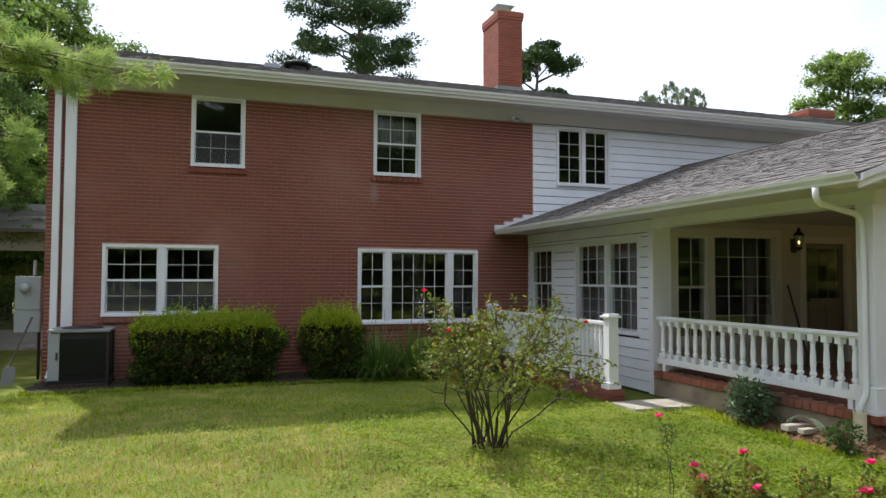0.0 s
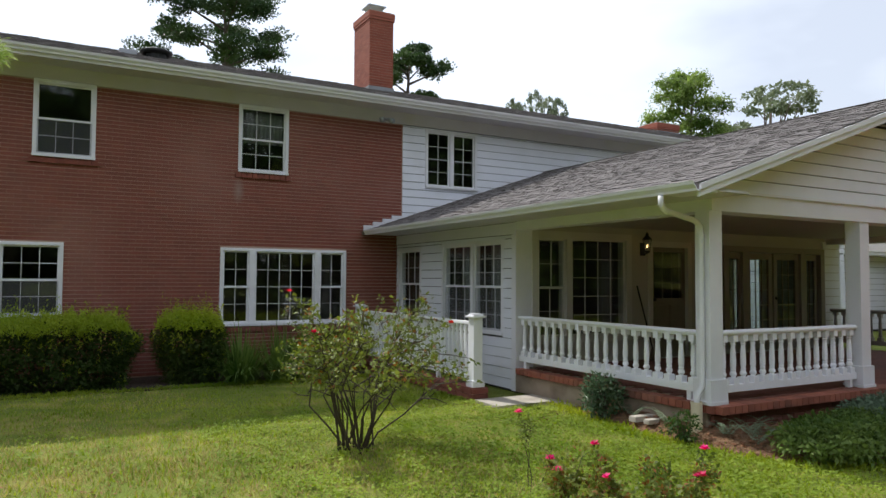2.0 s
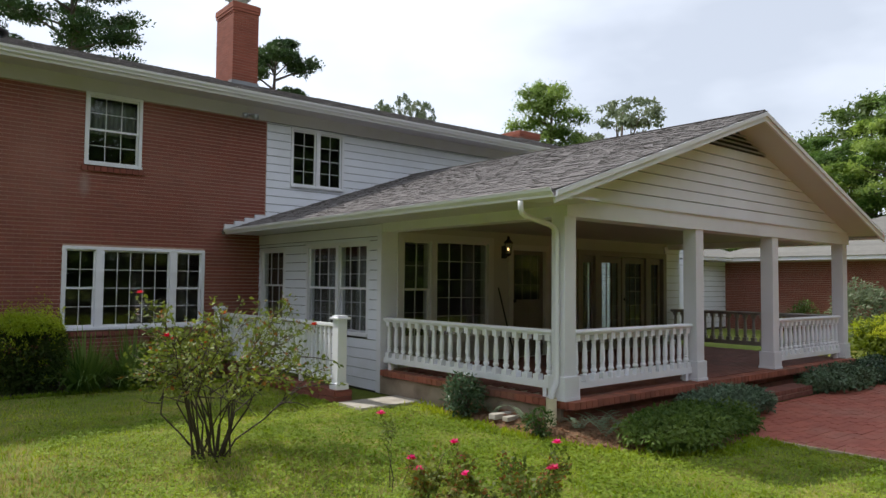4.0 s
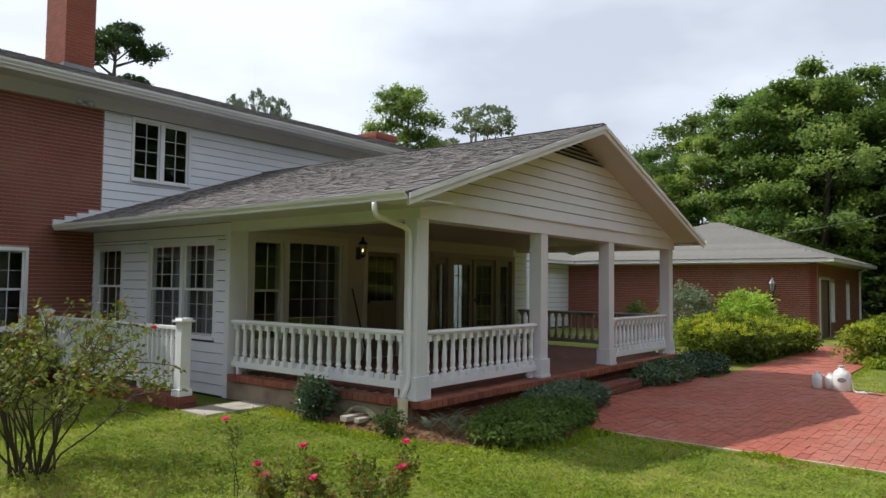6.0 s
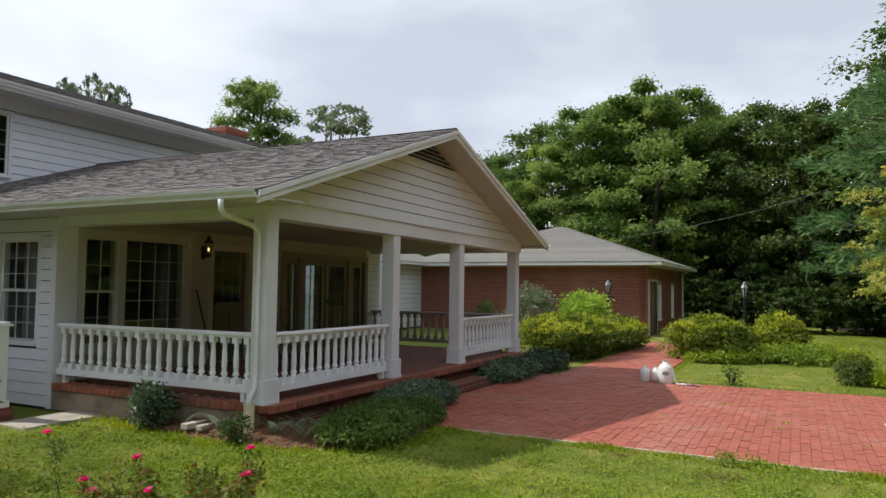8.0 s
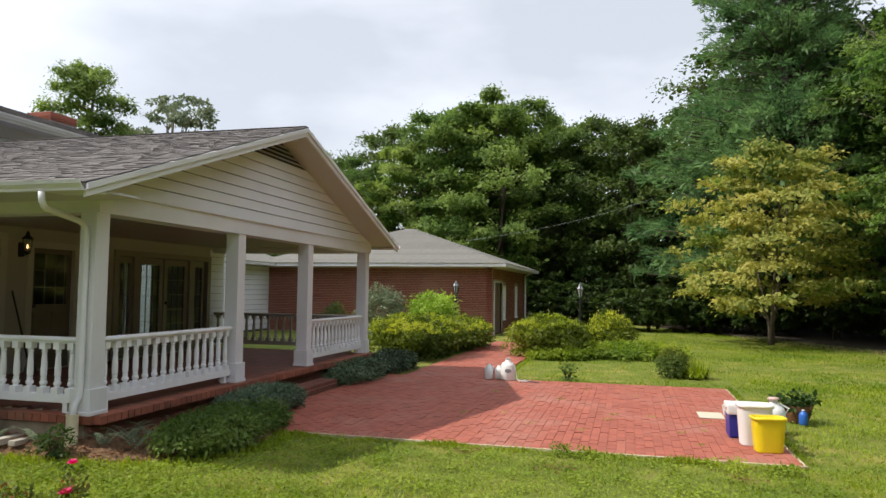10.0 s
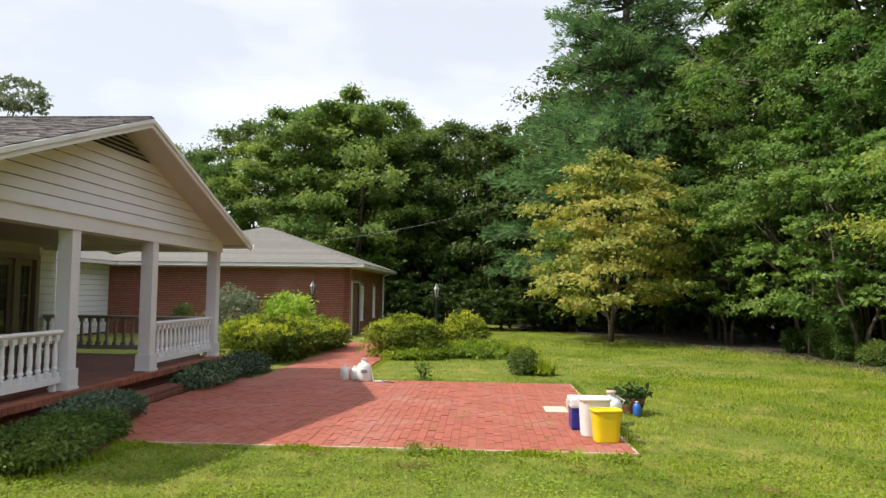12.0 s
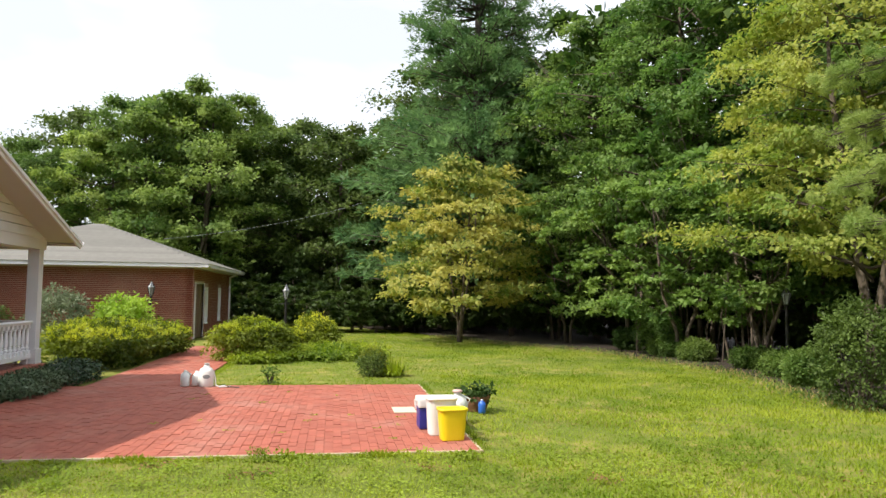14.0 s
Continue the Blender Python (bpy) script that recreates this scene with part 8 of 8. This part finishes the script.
jug("bottle", (10.4, -2.2, 0), 0.055, 0.20, PLASTIC_SKY, "small bright blue plastic bottle beside the basket", grip=False)
solid("cardboard_sheet", box(10.45, 10.95, -1.25, -0.92, 0.011, 0.02), CARD, "flat pale piece of cardboard on the bricks", "cardboard")
sprayer = thing("garden_sprayer", (13.62, 2.24, 0.01), "white plastic garden sprayer with its hose on the bricks", "sprayer")
part("tank", lathe([(0.125, 0.0), (0.135, 0.02), (0.135, 0.27), (0.10, 0.33), (0.055, 0.35), (0.055, 0.38)], 20, (13.62, 2.24, 0.01)), PLASTIC_WHITE, sprayer, smooth=True)
part("pump", lathe([(0.03, 0.38), (0.03, 0.40), (0.05, 0.405), (0.05, 0.42)], 12, (13.62, 2.24, 0.01)), PALE_METAL, sprayer)
badge = lathe([(0.05, 0.0), (0.05, 0.006)], 18)
bmesh.ops.transform(badge, matrix=Matrix.Translation((13.488, 2.218, 0.2)) @ Matrix.Rotation(radians(-90), 4, "Y") @ Matrix.Rotation(radians(90), 4, "Z") @ Matrix.Diagonal((1.3, 0.75, 1, 1)), verts=badge.verts[:])
part("badge", badge, LEAD, sprayer, "plain grey oval badge")
part("hose", tube([(13.62, 2.12, 0.30), (13.60, 2.085, 0.16), (13.56, 2.06, 0.04), (13.50, 2.0, 0.022), (13.58, 1.93, 0.024), (13.50, 1.9, 0.04), (13.43, 1.97, 0.022), (13.46, 1.86, 0.024), (13.52, 1.80, 0.022)], 0.014, 6), PLASTIC_WHITE, sprayer)
part("wand", tube([(13.48, 1.86, 0.028), (13.42, 1.76, 0.026), (13.34, 1.62, 0.024)], 0.010, 6), DARK_METAL, sprayer)
jug("jug", (13.72, 2.43, 0.01), 0.08, 0.27, PLASTIC_WHITE, "white plastic jug beside the sprayer")
jug("jug", (13.66, 2.62, 0.01), 0.08, 0.29, MILKY, "milky half-full water jug on the bricks")


SMOKED = surface("dusty_glass", (0.34, 0.36, 0.35), (0.26, 0.28, 0.27), 0.3, 8, 60, 0.03)


# ---------------------------------------------------------------- lamp posts, cable, fence stubs
def lamp_post(at, h, label):
    x, y = at
    p = thing("lamp_post", (x, y, 0), label, "lamp post", "lamp posts")
    part("pole", lathe([(0.06, -0.05), (0.06, 0.12), (0.042, 0.2), (0.038, h - 0.46), (0.055, h - 0.43), (0.04, h - 0.40)], 12, (x, y, 0)), DARK_METAL, p)
    part("crossbar", tube([(x, y - 0.19, h - 0.55), (x, y + 0.19, h - 0.55)], 0.014, 6), DARK_METAL, p)
    cage = bmesh.new()
    for k in range(6):
        a = 2 * math.pi * k / 6
        tube([(x + 0.055 * math.cos(a), y + 0.055 * math.sin(a), h - 0.40), (x + 0.112 * math.cos(a), y + 0.112 * math.sin(a), h - 0.15)], 0.011, 4, cage)
        tube([(x + 0.112 * math.cos(a), y + 0.112 * math.sin(a), h - 0.15), (x + 0.045 * math.cos(a), y + 0.045 * math.sin(a), h - 0.02)], 0.010, 4, cage)
    part("cage", cage, DARK_METAL, p)
    part("shade", lathe([(0.05, h - 0.39), (0.105, h - 0.15)], 6, (x, y, 0)), SMOKED, p, "dusty glass sides")
    part("hood", lathe([(0.118, h - 0.155), (0.112, h - 0.14), (0.045, h - 0.03), (0.04, h - 0.005), (0.012, h + 0.01), (0.008, h + 0.05)], 6, (x, y, 0)), LEAD, p)
    return p


lamp_post((23.6, 5.68), 2.02, "black garden lamp post with a glass lantern behind the hedge")
lamp_post((22.2, 1.42), 1.96, "black garden lamp post with a glass lantern on the lawn")
lamp_post((16.1, -11.05), 2.0, "black garden lamp post at the edge of the wood")


def cable(p, q, sag, label):
    p, q = Vector(p), Vector(q)
    pts = []
    for k in range(21):
        f = k / 20
        c = p.lerp(q, f)
        c.z -= sag * 4 * f * (1 - f)
        pts.append(c)
    solid("overhead_cable", tube(pts, 0.0055, 5), GREY_METAL, label, "cable")


cable((28.6, 6.5, 3.78), (32.3, -1.2, 5.9), 0.22, "thin pale overhead cable from the garage to the pine")
for k, (x, y, h) in enumerate(((33.4, -3.9, 0.62),)):
    solid("fence_stub", lathe([(0.09, -0.05), (0.085, h), (0.05, h + 0.05)], 9, (x, y, 0)), BARK, "weathered grey fence post at the wood's edge", "post", group="fence stubs")

# ---------------------------------------------------------------- grass
def lawn_mask(x, y):
    ok = ~((x > PAT[0] - 0.06) & (x < PAT[1] + 0.06) & (y > PAT[2] - 0.06) & (y < PAT[3]))
    ok &= ~((x > PAT[1]) & (x < 24.1) & (y > 2.5) & (y < 4.45))
    ok &= ~((x > 5.95) & (x < 14.7) & (y > 4.75))
    ok &= ~((x > 6.15) & (x < 7.9) & (y > np.interp(x, [6.15, 7.0, 7.9], [4.35, 3.9, 4.0])))
    ok &= ~((y > np.where(x < -1.1, 12.38, 11.85)) & (x < 6.5) & (x > -2.6))
    ok &= ~((x > 5.33) & (x < 6.95) & (y > 8.0))
    ok &= ~((x > 7.5) & (y < np.interp(x, EDGE_X, EDGE_Y) - 0.1))
    return ok


def grass(n, seed, area, h, w, name, label, material=GRASS, patch=0):
    """Blades over a stretch of the plan (x0, x1, y0, y1)."""
    rng = np.random.default_rng(seed)
    x, y = rng.uniform(area[0], area[1], n), rng.uniform(area[2], area[3], n)
    # thicker and thinner patches
    px = np.sin(x * 1.7 + 2 * np.sin(y * 0.9)) * np.sin(y * 1.9 + 1.5 * np.sin(x * 1.1))
    keep = lawn_mask(x, y) & (rng.random(n) < 0.72 + 0.28 * px)
    # dry stretches: straw where the lawn is thin, mostly on its open side
    q = np.sin(x * 0.9 + 1.3 * np.sin(y * 0.7 + 1)) + np.sin(y * 1.1 + 1.7 * np.sin(x * 0.6)) + 0.7 * np.sin(x * 3.1 + np.sin(y * 2)) * np.sin(y * 2.7 + np.sin(x * 2.3))
    # straw fades past y 8.5: the house's shadow is deepened by greener colour
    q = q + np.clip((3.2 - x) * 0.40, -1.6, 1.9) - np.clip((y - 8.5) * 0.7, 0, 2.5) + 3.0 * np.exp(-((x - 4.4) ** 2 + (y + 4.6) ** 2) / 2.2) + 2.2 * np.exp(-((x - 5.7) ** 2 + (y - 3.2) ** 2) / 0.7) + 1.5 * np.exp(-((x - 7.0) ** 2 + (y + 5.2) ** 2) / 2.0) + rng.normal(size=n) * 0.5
    keep &= (q > 0.35) if patch else (rng.random(n) > 0.6 * np.clip(q - 0.2, 0, 1))
    x, y = x[keep], y[keep]
    m = len(x)
    P = np.stack([x, y, np.full(m, -0.035)], 1)
    ang = rng.uniform(0, 2 * np.pi, m)
    lean = rng.uniform(0.3, 1.8, m)[:, None]
    d = np.stack([np.cos(ang), np.sin(ang), np.zeros(m)], 1)
    s = np.stack([-np.sin(ang), np.cos(ang), np.zeros(m)], 1)
    hh = (h * rng.uniform(0.5, 1.35, m) * (1 + 0.35 * px[keep]))[:, None] + 0.03
    ww = (w * rng.uniform(0.7, 1.3, m))[:, None]
    V = np.stack([P - s * ww, P + s * ww, P + d * hh * lean * 0.7 + np.array([0, 0, 1.0]) * hh], 1)
    solid(name, raw_mesh(name, V, 3, material), None, label, "grass", "stuff")


grass(170000, 141, (-4.5, 7.8, -3.5, 12.0), 0.024, 0.0065, "grass", "short uneven lawn grass")
grass(70000, 147, (2.0, 15.5, -9.5, -1.9), 0.026, 0.009, "grass", "short uneven lawn grass beyond the patio")
grass(30000, 148, (-4.5, 3.0, -9.0, -3.5), 0.026, 0.010, "grass", "short lawn grass on the near side")
grass(9000, 142, (-1.5, 8.0, -6.0, 11.8), 0.055, 0.006, "grass_tufts", "longer tufts of grass in the lawn")
grass(110000, 146, (14.0, 36.0, -11.0, 2.5), 0.024, 0.010, "far_grass", "lawn grass towards the wood")
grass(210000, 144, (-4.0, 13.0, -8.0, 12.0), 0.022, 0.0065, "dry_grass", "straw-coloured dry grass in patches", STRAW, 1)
rngw = np.random.default_rng(145)
cw = np.concatenate([np.stack([rngw.uniform(-1.5, 12, 900), rngw.uniform(-7.5, 9.5, 900)], 1), np.stack([rngw.uniform(3.2, 8.2, 1700), rngw.uniform(-5.0, 8.0, 1700)], 1), np.stack([rngw.uniform(1.6, 6.3, 1000), rngw.uniform(3.2, 9.6, 1000)], 1)])
cw = cw[lawn_mask(cw[:, 0], cw[:, 1])]
pw = np.repeat(cw, 26, 0) + rngw.normal(size=(len(cw) * 26, 2)) * 0.085
pw = pw[lawn_mask(pw[:, 0], pw[:, 1])]
nw = len(pw)
tw = unit(np.concatenate([rngw.normal(size=(nw, 2)), np.full((nw, 1), 0.25)], 1))
lw = 0.031 * rngw.uniform(0.6, 1.4, nw)
solid("clover", leaf_mesh("clover", np.concatenate([pw, rngw.uniform(0.002, 0.035, (nw, 1))], 1), tw, unit(rngw.normal(size=(nw, 3)) * 0.3 + np.array([0, 0, 1.0])), lw, lw * 0.7, CLOVER), None, "patches of clover and broad weeds in the lawn", "weeds", "stuff")
# bare spots with dead leaves in the near lawn
rngd = np.random.default_rng(149)
spots = np.array([(7.25, -1.0, 0.13), (7.1, 0.75, 0.10), (7.55, 1.6, 0.09), (6.6, -2.6, 0.10), (5.2, -3.9, 0.30), (6.3, -5.0, 0.36), (4.6, -4.9, 0.40), (0.4, 6.4, 0.30), (-0.9, 6.9, 0.35), (1.4, 5.6, 0.30), (-1.3, 9.6, 0.30), (5.4, 7.2, 0.16)])
cd_ = np.repeat(spots, 70, 0)
pd_ = cd_[:, :2] + rngd.normal(size=(len(cd_), 2)) * cd_[:, 2:]
pd_ = pd_[lawn_mask(pd_[:, 0], pd_[:, 1])]
nd_ = len(pd_)
ld_ = 0.036 * rngd.uniform(0.5, 1.4, nd_)
solid("dead_leaves", leaf_mesh("dead_leaves", np.concatenate([pd_, rngd.uniform(0.0, 0.02, (nd_, 1))], 1), unit(np.concatenate([rngd.normal(size=(nd_, 2)), np.full((nd_, 1), 0.15)], 1)), unit(rngd.normal(size=(nd_, 3)) * 0.4 + np.array([0, 0, 1.0])), ld_, ld_ * 0.5, CHIPS), None,
      "brown dead leaves scattered over thin spots in the lawn", "leaves", "stuff")
# ragged tufts along the patio's near edge
rngt = np.random.default_rng(143)
xs = 7.8 + rngt.normal(size=5000) * 0.05
ys = rngt.uniform(-1.9, 4.3, 5000)
pp = np.stack([xs, ys, np.full(5000, -0.01)], 1)
tt = unit(rngt.normal(size=(5000, 3)) * 0.6 + np.array([0, 0, 0.9]))
nn = unit(rngt.normal(size=(5000, 3)))
ls = 0.075 * rngt.uniform(0.4, 1.2, 5000) * (0.55 + 0.45 * np.sin(ys * 2.3) * np.sin(ys * 5.1 + 1))
solid("edge_grass", leaf_mesh("edge_grass", pp, tt, nn, ls, ls * 0.2 + 0.002, GRASS), None, "ragged grass along the patio edge", "grass", "stuff")


def fringe(name, seed, line, per_metre, spread, size, material, label):
    """Ragged tufts that spill over an edge."""
    rng = np.random.default_rng(seed)
    P = []
    for (x0, y0), (x1, y1) in zip(line, line[1:]):
        n = int(math.hypot(x1 - x0, y1 - y0) * per_metre)
        f = rng.random(n)
        thick = 0.5 + 0.5 * np.sin(f * 9 + x0) * np.sin(f * 23 + y0)
        ok = rng.random(n) < 0.35 + 0.65 * thick
        P.append(np.stack([x0 + (x1 - x0) * f[ok], y0 + (y1 - y0) * f[ok]], 1) + rng.normal(size=(ok.sum(), 2)) * spread)
    P = np.concatenate(P)
    n = len(P)
    P = np.concatenate([P, np.full((n, 1), -0.015)], 1)
    T = unit(rng.normal(size=(n, 3)) * 0.6 + np.array([0, 0, 0.85]))
    ls = size * rng.uniform(0.4, 1.25, n)
    solid(name, leaf_mesh(name, P, T, unit(rng.normal(size=(n, 3))), ls, ls * 0.16 + 0.003, material), None, label, "grass", "stuff")


fringe("edge_grass", 151, [(6.3, 8.0), (6.08, 7.4), (5.88, 6.3), (5.92, 4.95), (6.15, 4.3), (7.0, 3.80), (7.8, 3.92)], 700, 0.09, 0.085, GRASS, "ragged grass along the mulch bed")
fringe("edge_grass", 152, [(-2.5, 11.9), (5.2, 11.75)], 900, 0.05, 0.07, GRASS, "ragged grass along the soil under the wall")
fringe("edge_grass", 153, [(PAT[0], PAT[2] - 0.08), (PAT[1], PAT[2] - 0.08), (PAT[1] + 0.1, 2.4), (24.0, 2.45)], 350, 0.04, 0.06, GRASS, "ragged grass along the far patio edges")
fringe("edge_grass", 154, list(zip(EDGE_X[:9], EDGE_Y[:9])), 300, 0.30, 0.12, LEAF_OAK, "tall weeds along the edge of the wood")
fringe("edge_grass", 156, list(zip(EDGE_X[:9], EDGE_Y[:9])), 330, 0.3, 0.10, STRAW, "dry grass along the edge of the wood")
# small weeds between the patio bricks
rngx = np.random.default_rng(155)
cx = np.stack([rngx.uniform(8.2, 13.5, 16), rngx.uniform(-1.5, 2.4, 16)], 1)
px2 = np.repeat(cx, 14, 0) + rngx.normal(size=(16 * 14, 2)) * 0.03
nx = len(px2)
lx = 0.03 * rngx.uniform(0.5, 1.4, nx)
solid("patio_weeds", leaf_mesh("patio_weeds", np.concatenate([px2, np.full((nx, 1), 0.008)], 1), unit(np.concatenate([rngx.normal(size=(nx, 2)), np.full((nx, 1), 0.4)], 1)), unit(rngx.normal(size=(nx, 3)) * 0.4 + np.array([0, 0, 1.0])), lx, lx * 0.5, CLOVER), None, "small weeds growing between the patio bricks", "weeds", "stuff")

# ---------------------------------------------------------------- brick faces, last
lay(wall_front, course_blocks(HX0, 6.48, 0.0, 4.97, BRICK_HOLES, FY, "y"), BRICK, BRICK_ONE, "brick", (1.8, FY, 2.9), "red brick courses of the front wall")
part("brick_field", island_blocks("brick_field", course_blocks(FY, 21.6, 0.0, 5.0, [], HX0, "x"), BRICK), None, wall_west, "red brick courses of the end wall", kind="stuff")
part("brick_field", island_blocks("brick_field", course_blocks(GY + 0.012, 14.6, 0.0, 2.6, [], GX, "x"), BRICK), None, wall_garage, "red brick courses of the garage", kind="stuff")
part("brick_field", island_blocks("brick_field", course_blocks(GX, GX1, 0.0, 2.6, [(a - 0.12, b + 0.12, c, d + 0.12) for a, b, c, d in G_HOLES], GY, "y"), BRICK), None, wall_garage_end, "red brick courses of the garage end", kind="stuff")
